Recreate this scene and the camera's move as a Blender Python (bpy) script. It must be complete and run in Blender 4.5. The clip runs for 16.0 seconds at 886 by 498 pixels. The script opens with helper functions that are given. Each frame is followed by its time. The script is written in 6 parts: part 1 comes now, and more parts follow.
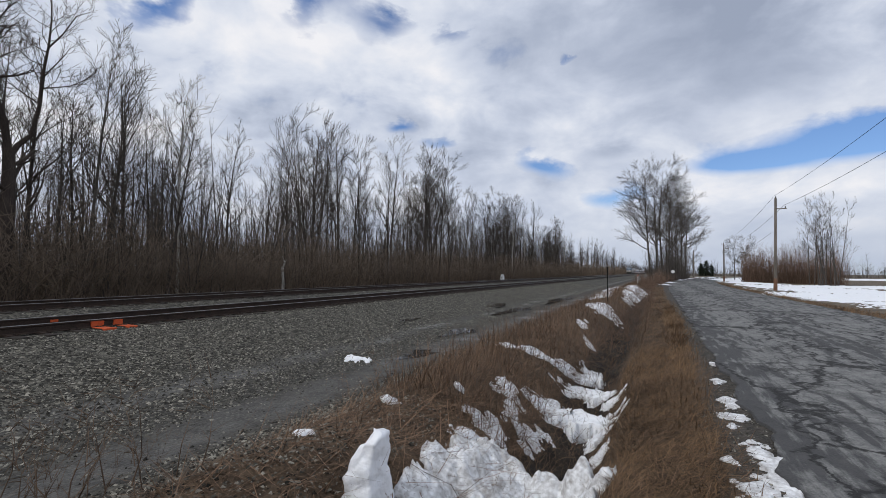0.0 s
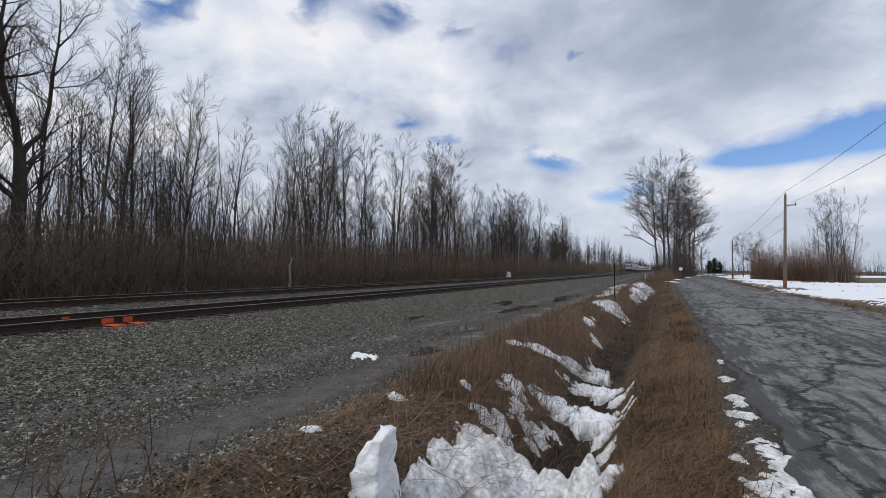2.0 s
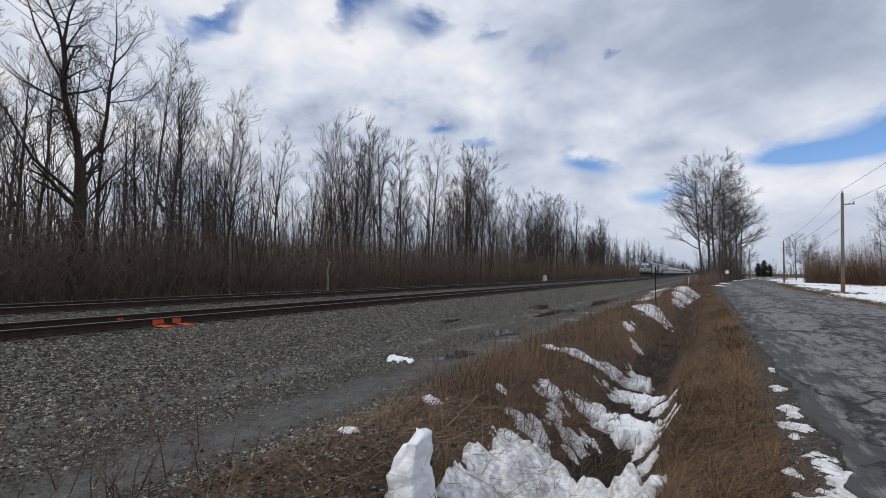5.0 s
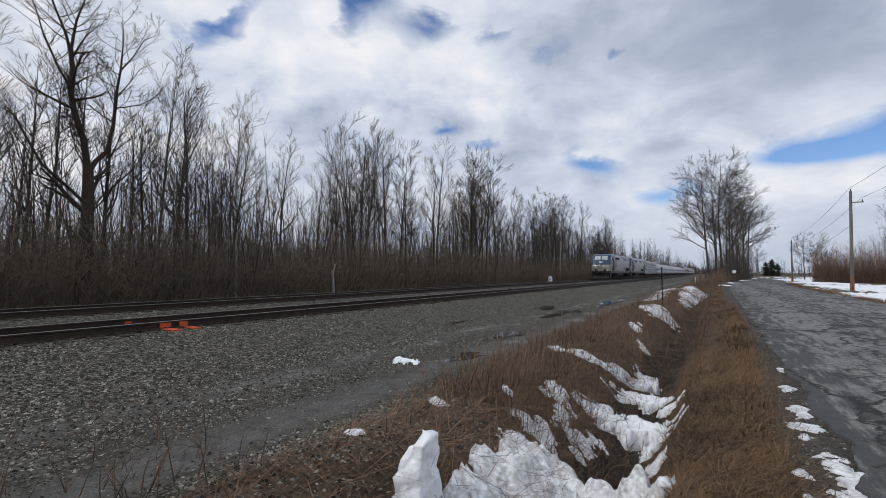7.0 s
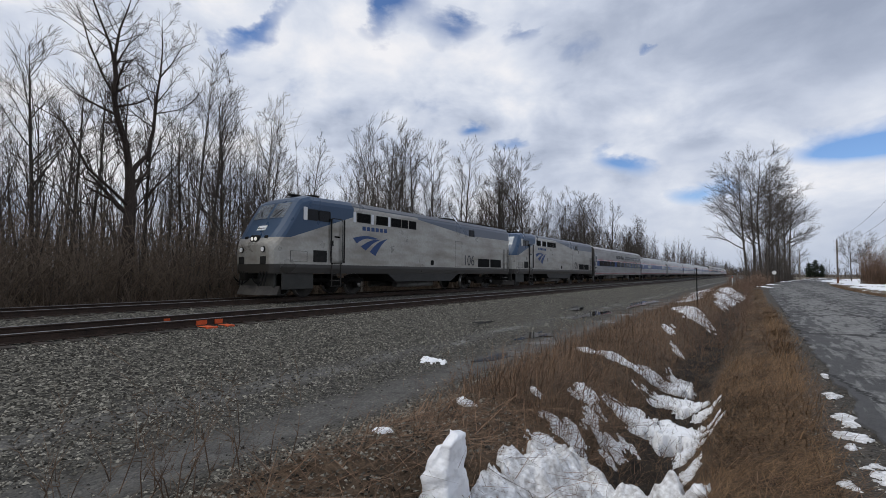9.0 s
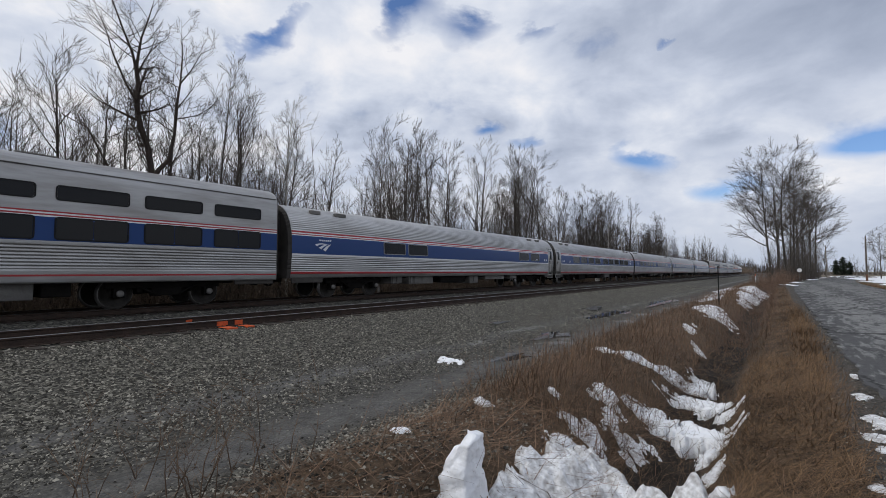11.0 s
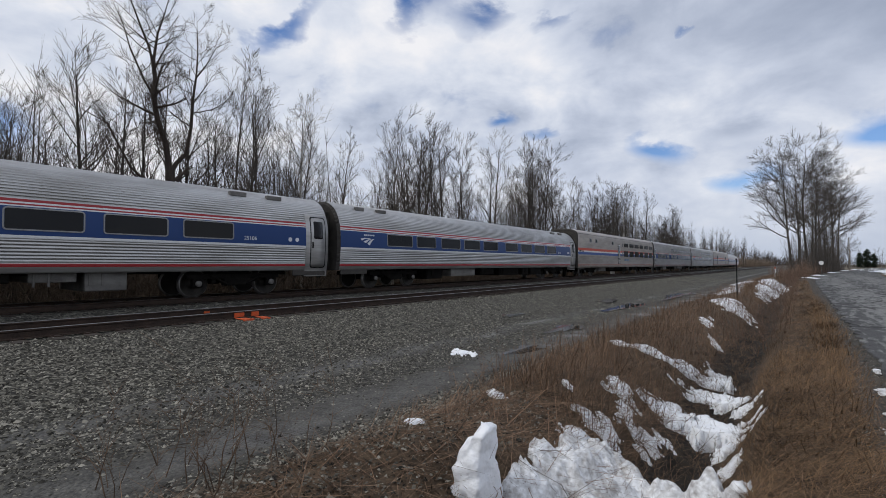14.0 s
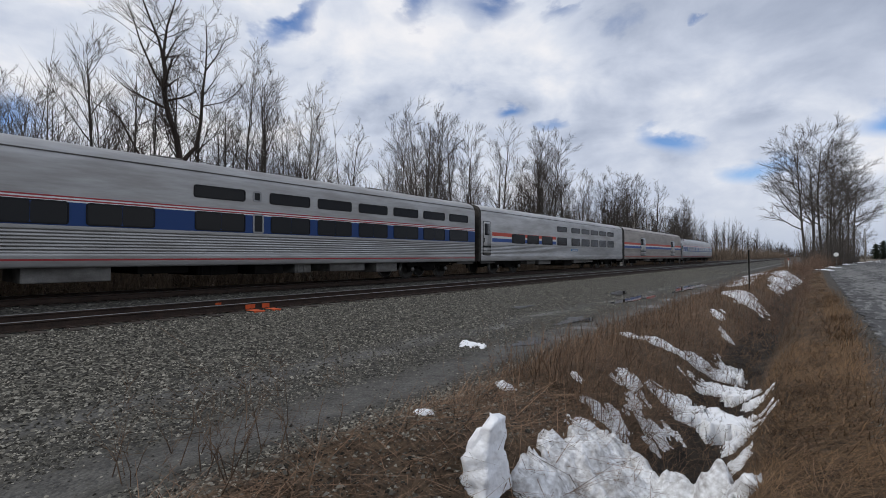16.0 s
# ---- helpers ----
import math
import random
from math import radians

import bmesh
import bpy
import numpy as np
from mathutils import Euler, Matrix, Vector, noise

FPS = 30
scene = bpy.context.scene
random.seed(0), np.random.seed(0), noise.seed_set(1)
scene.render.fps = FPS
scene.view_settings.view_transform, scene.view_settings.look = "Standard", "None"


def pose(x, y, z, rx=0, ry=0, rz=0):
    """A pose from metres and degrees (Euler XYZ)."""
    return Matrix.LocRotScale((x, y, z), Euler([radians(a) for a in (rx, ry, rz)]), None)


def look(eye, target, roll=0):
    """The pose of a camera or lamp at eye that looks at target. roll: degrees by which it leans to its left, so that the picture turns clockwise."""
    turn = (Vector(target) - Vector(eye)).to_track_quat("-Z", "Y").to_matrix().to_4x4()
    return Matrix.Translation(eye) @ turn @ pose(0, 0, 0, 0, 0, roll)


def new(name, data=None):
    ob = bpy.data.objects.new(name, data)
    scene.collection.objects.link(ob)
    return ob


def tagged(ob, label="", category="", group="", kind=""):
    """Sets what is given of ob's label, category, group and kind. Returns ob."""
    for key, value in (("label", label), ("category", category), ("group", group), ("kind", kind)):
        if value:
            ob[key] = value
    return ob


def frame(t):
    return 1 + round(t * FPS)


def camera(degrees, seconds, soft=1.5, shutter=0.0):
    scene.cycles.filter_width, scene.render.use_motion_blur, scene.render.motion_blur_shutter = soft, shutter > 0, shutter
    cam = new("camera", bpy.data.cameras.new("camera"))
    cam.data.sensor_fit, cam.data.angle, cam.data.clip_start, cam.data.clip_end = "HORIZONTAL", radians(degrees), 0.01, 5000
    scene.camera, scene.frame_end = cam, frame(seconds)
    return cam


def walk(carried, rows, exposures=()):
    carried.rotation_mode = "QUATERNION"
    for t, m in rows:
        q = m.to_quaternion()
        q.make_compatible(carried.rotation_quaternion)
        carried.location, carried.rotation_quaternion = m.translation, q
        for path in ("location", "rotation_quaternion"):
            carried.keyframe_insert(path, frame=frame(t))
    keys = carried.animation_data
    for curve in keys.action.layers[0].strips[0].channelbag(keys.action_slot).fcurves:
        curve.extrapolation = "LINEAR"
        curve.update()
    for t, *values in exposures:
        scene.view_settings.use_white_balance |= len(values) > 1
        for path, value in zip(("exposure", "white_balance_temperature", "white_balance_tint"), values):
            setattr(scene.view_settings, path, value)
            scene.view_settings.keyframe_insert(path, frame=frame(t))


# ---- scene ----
# camera: held at 1.6 m beside the road; y runs along the railway, x across it
cam = camera(88.20, 16.0, soft=0.8)
EYE = (0.0, 0.0, 1.6)
# seconds, yaw, pitch, roll
PATH = [
    (0.0, 25.12, 2.73, -0.54),
    (0.5, 25.24, 2.79, -0.73),
    (1.0, 25.41, 2.66, -0.75),
    (1.5, 25.65, 2.54, -0.62),
    (2.0, 25.90, 2.41, -0.47),
    (2.5, 26.27, 2.37, -0.43),
    (3.0, 26.79, 2.41, -0.67),
    (3.5, 27.89, 2.44, -0.92),
    (4.0, 29.66, 2.55, -0.96),
    (6.5, 30.53, 2.93, -0.13),
    (7.0, 30.91, 3.00, -0.01),
    (7.5, 31.69, 3.04, 0.08),
    (8.0, 33.35, 3.03, 0.00),
    (8.5, 34.21, 3.08, -0.13),
    (9.0, 34.34, 2.99, -0.21),
    (11.5, 36.89, 3.11, 0.28),
    (12.0, 37.28, 3.21, 0.26),
    (12.5, 37.70, 3.16, 0.13),
    (13.0, 37.98, 2.81, 0.01),
    (13.5, 37.99, 2.46, 0.09),
    (14.0, 38.04, 2.07, 0.17),
    (14.5, 38.10, 1.80, 0.09),
    (15.0, 38.20, 1.53, 0.14),
    (15.5, 38.49, 1.24, 0.22),
    (16.0, 39.14, 1.07, 0.21),
]
walk(cam, [(t, pose(*EYE, 90 + p, r, y)) for t, y, p, r in PATH])

# ---- sky and sun ----
SUN_AZ, SUN_EL = radians(140), radians(46)     # the sun stands behind the woods to the rear, veiled by cloud


def make_world():
    world = bpy.data.worlds.new("sky")
    scene.world = world
    world.use_nodes = True
    nt = world.node_tree
    nt.nodes.clear()
    n = lambda kind: nt.nodes.new(kind)
    link = nt.links.new
    out, bg = n("ShaderNodeOutputWorld"), n("ShaderNodeBackground")
    sky = n("ShaderNodeTexSky")
    sky.sky_type, sky.sun_disc = "NISHITA", False
    sky.sun_elevation, sky.sun_rotation = SUN_EL, -SUN_AZ
    sky.air_density, sky.dust_density = 1.0, 0.4
    coord, sep = n("ShaderNodeTexCoord"), n("ShaderNodeSeparateXYZ")
    link(coord.outputs["Generated"], sep.inputs[0])

    def calc(op, a, b=None, clamp=False):
        node = n("ShaderNodeMath")
        node.operation, node.use_clamp = op, clamp
        for i, v in enumerate((a, b)):
            if v is None:
                continue
            if isinstance(v, (int, float)):
                node.inputs[i].default_value = v
            else:
                link(v, node.inputs[i])
        return node.outputs[0]

    # clouds on a flat layer overhead: the direction divided by its height
    up = calc("ADD", calc("MAXIMUM", sep.outputs[2], 0.0), 0.16)
    cx, cy = calc("DIVIDE", sep.outputs[0], up), calc("DIVIDE", sep.outputs[1], up)
    vec = n("ShaderNodeCombineXYZ")
    link(cx, vec.inputs[0]), link(cy, vec.inputs[1])

    # billows are laid on the dome itself, a little flattened
    squash = n("ShaderNodeVectorMath")
    squash.operation = "MULTIPLY"
    squash.inputs[1].default_value = (1.0, 1.0, 1.7)
    link(coord.outputs["Generated"], squash.inputs[0])

    def clouds(scale, detail, rough, shift, distort=0.0):
        m, t = n("ShaderNodeMapping"), n("ShaderNodeTexNoise")
        link(squash.outputs[0], m.inputs[0])
        m.inputs["Location"].default_value = shift
        link(m.outputs[0], t.inputs["Vector"])
        t.inputs["Scale"].default_value, t.inputs["Detail"].default_value = scale, detail
        t.inputs["Roughness"].default_value, t.inputs["Distortion"].default_value = rough, distort
        return t.outputs["Fac"]

    def spots(rows, wob):
        total = None
        for gx, gy, rx, ry, deep in rows:
            a = calc("DIVIDE", calc("SUBTRACT", calc("ADD", cx, wob), gx), rx)
            b = calc("DIVIDE", calc("SUBTRACT", calc("SUBTRACT", cy, wob), gy), ry)
            d2 = calc("ADD", calc("MULTIPLY", a, a), calc("MULTIPLY", b, b))
            g = calc("MULTIPLY", calc("POWER", 2.718, calc("MULTIPLY", d2, -1.0)), deep)
            total = g if total is None else calc("ADD", total, g)
        return total

    def ramp(value, stops):
        r = n("ShaderNodeValToRGB")
        while len(r.color_ramp.elements) > 1:
            r.color_ramp.elements.remove(r.color_ramp.elements[-1])
        for i, (p, c) in enumerate(stops):
            e = r.color_ramp.elements[0] if i == 0 else r.color_ramp.elements.new(p)
            e.position, e.color = p, (*c, 1)
        link(value, r.inputs[0])
        return r.outputs[0]

    body = clouds(2.4, 8.0, 0.52, (3.1, 1.7, 0.0), 0.2)
    fluff = clouds(5.5, 8.0, 0.56, (1.1, 6.4, 3.0), 0.25)
    wob = calc("MULTIPLY", calc("SUBTRACT", fluff, 0.5), 0.45)
    gap = spots(GAPS, wob)
    cover = ramp(calc("SUBTRACT", calc("ADD", calc("ADD", calc("MULTIPLY", body, 0.5), 0.36), calc("MULTIPLY", calc("SUBTRACT", fluff, 0.5), 0.5)), gap), [(0.32, (0, 0, 0)), (0.50, (1, 1, 1))])
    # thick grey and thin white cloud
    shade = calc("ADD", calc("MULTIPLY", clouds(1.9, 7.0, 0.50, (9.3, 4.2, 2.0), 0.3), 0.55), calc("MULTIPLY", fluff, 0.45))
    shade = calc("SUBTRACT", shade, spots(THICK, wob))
    tone = ramp(shade, [(0.34, (0.385, 0.445, 0.58)), (0.42, (0.50, 0.565, 0.71)), (0.49, (0.665, 0.73, 0.875)), (0.555, (0.84, 0.89, 1.0)), (0.62, (1.05, 1.05, 1.09))])
    haze = n("ShaderNodeMix")
    haze.data_type = "RGBA"
    link(calc("SUBTRACT", 1.0, calc("DIVIDE", sep.outputs[2], 0.13), True), haze.inputs["Factor"])
    link(tone, haze.inputs["A"])
    haze.inputs["B"].default_value = (0.59, 0.66, 0.80, 1)
    tone = haze.outputs["Result"]
    mix = n("ShaderNodeMix")
    mix.data_type = "RGBA"
    link(cover, mix.inputs["Factor"])
    dim = n("ShaderNodeVectorMath")
    dim.operation = "MULTIPLY"
    dim.inputs[1].default_value = SKY_BLUE
    link(sky.outputs[0], dim.inputs[0])
    link(dim.outputs[0], mix.inputs["A"])
    link(tone, mix.inputs["B"])
    link(mix.outputs["Result"], bg.inputs[0])
    bg.inputs[1].default_value = SKY_STRENGTH
    link(bg.outputs[0], out.inputs[0])


SKY_BLUE, SKY_STRENGTH = (0.095, 0.115, 0.150), 0.84
# gaps in the cloud: centre and half widths on the cloud layer, depth
GAPS = [(-0.88, 0.98, 0.14, 0.07, 0.24), (-0.74, 1.16, 0.10, 0.08, 0.22), (-0.62, 1.32, 0.07, 0.06, 0.18), (-0.25, 1.53, 0.03, 0.035, 0.24), (-0.93, 1.98, 0.13, 0.12, 0.30), (-1.06, 1.78, 0.06, 0.06, 0.24), (-0.57, 2.47, 0.15, 0.26, 0.34),
        (0.85, 2.42, 0.36, 0.26, 0.48), (0.42, 2.66, 0.26, 0.17, 0.36), (-0.34, 3.2, 0.16, 0.22, 0.22), (-1.22, 0.78, 0.20, 0.05, 0.26), (-2.6, 0.35, 0.3, 0.2, 0.22)]
# thicker, greyer cloud (and, below zero, thinner and whiter) on the same layer
THICK = [(0.10, 1.40, 0.42, 0.32, 0.095), (0.55, 1.75, 0.45, 0.36, 0.14), (-0.20, 2.40, 0.13, 0.10, 0.085), (-0.75, 1.55, 0.32, 0.34, -0.07), (-1.25, 1.15, 0.42, 0.40, -0.115), (0.75, 3.1, 0.6, 0.35, -0.04), (-1.5, 0.6, 0.25, 0.3, 0.05)]
make_world()
sun = new("sun", bpy.data.lights.new("sun", "SUN"))
sun.data.energy, sun.data.angle, sun.data.color = 1.15, radians(12), (1.0, 0.96, 0.90)
sun.matrix_world = look((0, 0, 0), (math.sin(SUN_AZ) * math.cos(SUN_EL), -math.cos(SUN_AZ) * math.cos(SUN_EL), -math.sin(SUN_EL)))

# ---- materials ----
def surface(name, a, b, scale=3.0, rough=0.8, metal=0.0, bump=0.2, fine=40.0, spec=0.3, vary=0.0, bias=1.0, stretch=None, bands=None, dirt=None):
    """Two-scale noise surface. bands: (axis, low, high, colour, metal) painted stripes in the thing's own metres."""
    m = bpy.data.materials.new(name)
    m.use_nodes = True
    nt = m.node_tree
    p = nt.nodes["Principled BSDF"]
    n, link = nt.nodes.new, nt.links.new
    coord = n("ShaderNodeTexCoord")
    vec = coord.outputs["Object"]
    if stretch:
        mp = n("ShaderNodeMapping")
        mp.inputs["Scale"].default_value = stretch
        link(vec, mp.inputs[0])
        vec = mp.outputs[0]
    t1, t2 = n("ShaderNodeTexNoise"), n("ShaderNodeTexNoise")
    for t, s, d in ((t1, scale, 5.0), (t2, fine, 3.0)):
        link(vec, t.inputs["Vector"])
        t.inputs["Scale"].default_value, t.inputs["Detail"].default_value = s, d
    add = n("ShaderNodeMix")
    add.inputs["Factor"].default_value = 0.45
    link(t1.outputs["Fac"], add.inputs["A"]), link(t2.outputs["Fac"], add.inputs["B"])
    sharp = n("ShaderNodeMapRange")
    sharp.inputs["From Min"].default_value, sharp.inputs["From Max"].default_value = 0.34, 0.66
    link(add.outputs["Result"], sharp.inputs["Value"])
    fac = sharp.outputs["Result"]
    if vary:
        info, mr = n("ShaderNodeObjectInfo"), n("ShaderNodeMath")
        geo = n("ShaderNodeNewGeometry")
        s = n("ShaderNodeMath")
        s.operation = "ADD"
        link(info.outputs["Random"], s.inputs[0]), link(geo.outputs["Random Per Island"], s.inputs[1])
        fr = n("ShaderNodeMath")
        fr.operation = "FRACT"
        link(s.outputs[0], fr.inputs[0])
        pw = n("ShaderNodeMath")
        pw.operation, pw.inputs[1].default_value = "POWER", bias
        link(fr.outputs[0], pw.inputs[0])
        fr = pw
        mv = n("ShaderNodeMix")
        mv.inputs["Factor"].default_value = vary
        link(fac, mv.inputs["A"]), link(fr.outputs[0], mv.inputs["B"])
        fac = mv.outputs["Result"]
    mix = n("ShaderNodeMix")
    mix.data_type = "RGBA"
    mix.inputs["A"].default_value, mix.inputs["B"].default_value = (*a, 1), (*b, 1)
    link(fac, mix.inputs["Factor"])
    col, met = mix.outputs["Result"], None
    if bands:
        sep = n("ShaderNodeSeparateXYZ")
        link(coord.outputs["Object"], sep.inputs[0])
        met = n("ShaderNodeValue")
        met.outputs[0].default_value = metal
        met = met.outputs[0]
        for axis, low, high, colour, mt in bands:
            lo, hi, both = n("ShaderNodeMath"), n("ShaderNodeMath"), n("ShaderNodeMath")
            lo.operation, hi.operation, both.operation = "GREATER_THAN", "LESS_THAN", "MULTIPLY"
            link(sep.outputs[axis], lo.inputs[0]), link(sep.outputs[axis], hi.inputs[0])
            lo.inputs[1].default_value, hi.inputs[1].default_value = low, high
            link(lo.outputs[0], both.inputs[0]), link(hi.outputs[0], both.inputs[1])
            cm, mm = n("ShaderNodeMix"), n("ShaderNodeMix")
            cm.data_type = "RGBA"
            link(both.outputs[0], cm.inputs["Factor"]), link(both.outputs[0], mm.inputs["Factor"])
            link(col, cm.inputs["A"]), link(met, mm.inputs["A"])
            cm.inputs["B"].default_value, mm.inputs["B"].default_value = (*colour, 1), mt
            col, met = cm.outputs["Result"], mm.outputs["Result"]
    if dirt:
        colour, level = dirt
        td, rd, md = n("ShaderNodeTexNoise"), n("ShaderNodeMapRange"), n("ShaderNodeMix")
        mpd = n("ShaderNodeMapping")
        mpd.inputs["Scale"].default_value = (1.0, 0.35, 1.6)
        link(coord.outputs["Object"], mpd.inputs[0]), link(mpd.outputs[0], td.inputs["Vector"])
        td.inputs["Scale"].default_value, td.inputs["Detail"].default_value = 1.4, 8.0
        rd.inputs["From Min"].default_value, rd.inputs["From Max"].default_value, rd.inputs["To Max"].default_value = 0.42, 0.75, level
        link(td.outputs["Fac"], rd.inputs["Value"])
        md.data_type = "RGBA"
        link(rd.outputs["Result"], md.inputs["Factor"]), link(col, md.inputs["A"])
        md.inputs["B"].default_value = (*colour, 1)
        col = md.outputs["Result"]
    link(col, p.inputs["Base Color"])
    if met is not None:
        link(met, p.inputs["Metallic"])
    else:
        p.inputs["Metallic"].default_value = metal
    p.inputs["Specular IOR Level"].default_value = spec
    rr = n("ShaderNodeMapRange")
    rr.inputs["To Min"].default_value, rr.inputs["To Max"].default_value = max(0.02, rough - 0.1), min(1.0, rough + 0.1)
    link(t1.outputs["Fac"], rr.inputs["Value"]), link(rr.outputs["Result"], p.inputs["Roughness"])
    if bump:
        b_ = n("ShaderNodeBump")
        b_.inputs["Strength"].default_value, b_.inputs["Distance"].default_value = bump, 0.02
        link(t2.outputs["Fac"], b_.inputs["Height"]), link(b_.outputs[0], p.inputs["Normal"])
    return m


def glow(name, colour, strength):
    m = bpy.data.materials.new(name)
    m.use_nodes = True
    p = m.node_tree.nodes["Principled BSDF"]
    p.inputs["Base Color"].default_value = (*colour, 1)
    p.inputs["Emission Color"].default_value, p.inputs["Emission Strength"].default_value = (*colour, 1), strength
    return m


BARK = surface("bark", (0.030, 0.025, 0.021), (0.098, 0.083, 0.071), 4.0, 0.9, bump=0.5, vary=0.5, stretch=(1, 1, 0.25))
BARK_PALE = surface("pale_bark", (0.26, 0.24, 0.215), (0.52, 0.495, 0.455), 5.0, 0.85, bump=0.3, vary=0.3, stretch=(1, 1, 0.5))
BARK_BIG = surface("oak_bark", (0.028, 0.021, 0.017), (0.072, 0.056, 0.046), 6.0, 0.9, bump=0.8, stretch=(1, 1, 0.25))
BARK_GREY = surface("grey_bark", (0.050, 0.043, 0.037), (0.135, 0.118, 0.102), 5.0, 0.9, bump=0.4, vary=0.4)
BRUSH = surface("brush_stems", (0.052, 0.039, 0.029), (0.235, 0.178, 0.130), 2.0, 0.9, bump=0.0, vary=0.8)
BRUSH_RED = surface("red_stems", (0.075, 0.048, 0.034), (0.25, 0.165, 0.118), 2.0, 0.9, bump=0.0, vary=0.8)
STRAW = surface("dry_grass", (0.022, 0.013, 0.008), (0.295, 0.184, 0.099), 1.6, 0.9, bump=0.0, vary=0.75)
WEED = surface("dry_weeds", (0.024, 0.015, 0.010), (0.300, 0.192, 0.121), 1.5, 0.9, bump=0.0, vary=0.8)
LEAVES = surface("dead_leaves", (0.045, 0.03, 0.02), (0.15, 0.10, 0.065), 9.0, 0.85, bump=0.3, vary=0.8)
STONE = surface("ballast_stone", (0.012, 0.011, 0.009), (0.36, 0.34, 0.285), 9.0, 0.9, bump=0.3, vary=0.92, bias=2.15, spec=0.15)
SNOW = surface("old_snow", (0.86, 0.88, 0.91), (0.95, 0.96, 0.97), 6.0, 0.6, bump=0.6, fine=28.0, spec=0.3)
SNOW_DIRTY = surface("dirty_snow", (0.36, 0.345, 0.33), (0.93, 0.94, 0.95), 5.5, 0.6, bump=0.7, fine=22.0)
STEEL_RAIL = surface("rail_web", (0.018, 0.012, 0.009), (0.055, 0.034, 0.024), 4.0, 0.75, bump=0.2)
RAIL_HEAD = surface("rail_head", (0.16, 0.15, 0.14), (0.30, 0.29, 0.28), 2.0, 0.42, metal=1.0, bump=0.05)
SLEEPER = surface("sleeper_wood", (0.014, 0.011, 0.009), (0.06, 0.048, 0.038), 6.0, 0.9, bump=0.5, vary=0.4, stretch=(0.3, 1, 1))
ORANGE = surface("orange_paint", (0.42, 0.06, 0.018), (0.62, 0.12, 0.035), 9.0, 0.7, bump=0.2)
POLE_WOOD = surface("pole_wood", (0.11, 0.095, 0.08), (0.26, 0.225, 0.19), 3.0, 0.9, bump=0.4, stretch=(1, 1, 0.15))
DARK_METAL = surface("dark_metal", (0.008, 0.008, 0.008), (0.03, 0.029, 0.027), 4.0, 0.65, bump=0.15, spec=0.1)
RUBBER = surface("black_rubber", (0.005, 0.005, 0.005), (0.014, 0.014, 0.014), 5.0, 0.8, bump=0.1, spec=0.08)
WHITE_PAINT = surface("white_paint", (0.68, 0.68, 0.67), (0.82, 0.82, 0.81), 5.0, 0.55, bump=0.1)

# ---- mesh helpers ----
def fast_mesh(name, verts, faces, material, smooth=False):
    me = bpy.data.meshes.new(name)
    verts, faces = np.asarray(verts, np.float32), np.asarray(faces, np.int32)
    k = faces.shape[1]
    me.vertices.add(len(verts)), me.loops.add(faces.size), me.polygons.add(len(faces))
    me.vertices.foreach_set("co", verts.ravel())
    me.loops.foreach_set("vertex_index", faces.ravel())
    me.polygons.foreach_set("loop_start", np.arange(0, faces.size, k, dtype=np.int32))
    me.update(calc_edges=True)
    me.validate()
    if smooth:
        me.polygons.foreach_set("use_smooth", np.ones(len(faces), bool))
    me.materials.append(material)
    return me


def part(name, bm, material, parent=None, label=""):
    me = bpy.data.meshes.new(name)
    bm.to_mesh(me)
    bm.free()
    for m in (material if isinstance(material, (list, tuple)) else [material]):
        me.materials.append(m)
    ob = new(name, me)
    ob.parent = parent
    return tagged(ob, label)


def share(name, me, parent=None, m=None, label=""):
    ob = new(name, me)
    ob.parent = parent
    if m is not None:
        ob.matrix_basis = m
    return tagged(ob, label)


def box(bm, x0, x1, y0, y1, z0, z1, bevel=0.0):
    m = Matrix.LocRotScale(((x0 + x1) / 2, (y0 + y1) / 2, (z0 + z1) / 2), None, (x1 - x0, y1 - y0, z1 - z0))
    made = bmesh.ops.create_cube(bm, size=1, matrix=m)["verts"]
    if bevel:
        edges = list({e for v in made for e in v.link_edges})
        bmesh.ops.bevel(bm, geom=edges, offset=bevel, segments=2, affect="EDGES", profile=0.5)
    return bm


def rod(bm, a, b, r0, r1=None, n=10):
    a, b = Vector(a), Vector(b)
    q = (b - a).to_track_quat("Z", "Y").to_matrix().to_4x4()
    bmesh.ops.create_cone(bm, cap_ends=True, segments=n, radius1=r0, radius2=r0 if r1 is None else r1, depth=(b - a).length,
                          matrix=Matrix.Translation((a + b) / 2) @ q)
    return bm


def tubes(segs, sides=3):
    """Vertices and triangles of many tapered sticks; segs: rows of x0 y0 z0 x1 y1 z1 r0 r1."""
    s = np.asarray(segs, float)
    a, b, r0, r1 = s[:, 0:3], s[:, 3:6], s[:, 6], s[:, 7]
    d = b - a
    d /= np.linalg.norm(d, axis=1, keepdims=True) + 1e-9
    ref = np.where(np.abs(d[:, 2:3]) > 0.9, [[1.0, 0, 0]], [[0, 0, 1.0]])
    u = np.cross(d, ref)
    u /= np.linalg.norm(u, axis=1, keepdims=True)
    w = np.cross(d, u)
    verts = []
    for p, r in ((a, r0), (b, r1)):
        for k in range(sides):
            t = 2 * math.pi * k / sides
            verts.append(p + (u * math.cos(t) + w * math.sin(t)) * r[:, None])
    v = np.stack(verts, 1)
    base = (np.arange(len(s)) * 2 * sides)[:, None]
    f = []
    for k in range(sides):
        j = (k + 1) % sides
        f.append(np.concatenate([base + k, base + j, base + sides + j], 1))
        f.append(np.concatenate([base + k, base + sides + j, base + sides + k], 1))
    return v.reshape(-1, 3), np.concatenate(f)


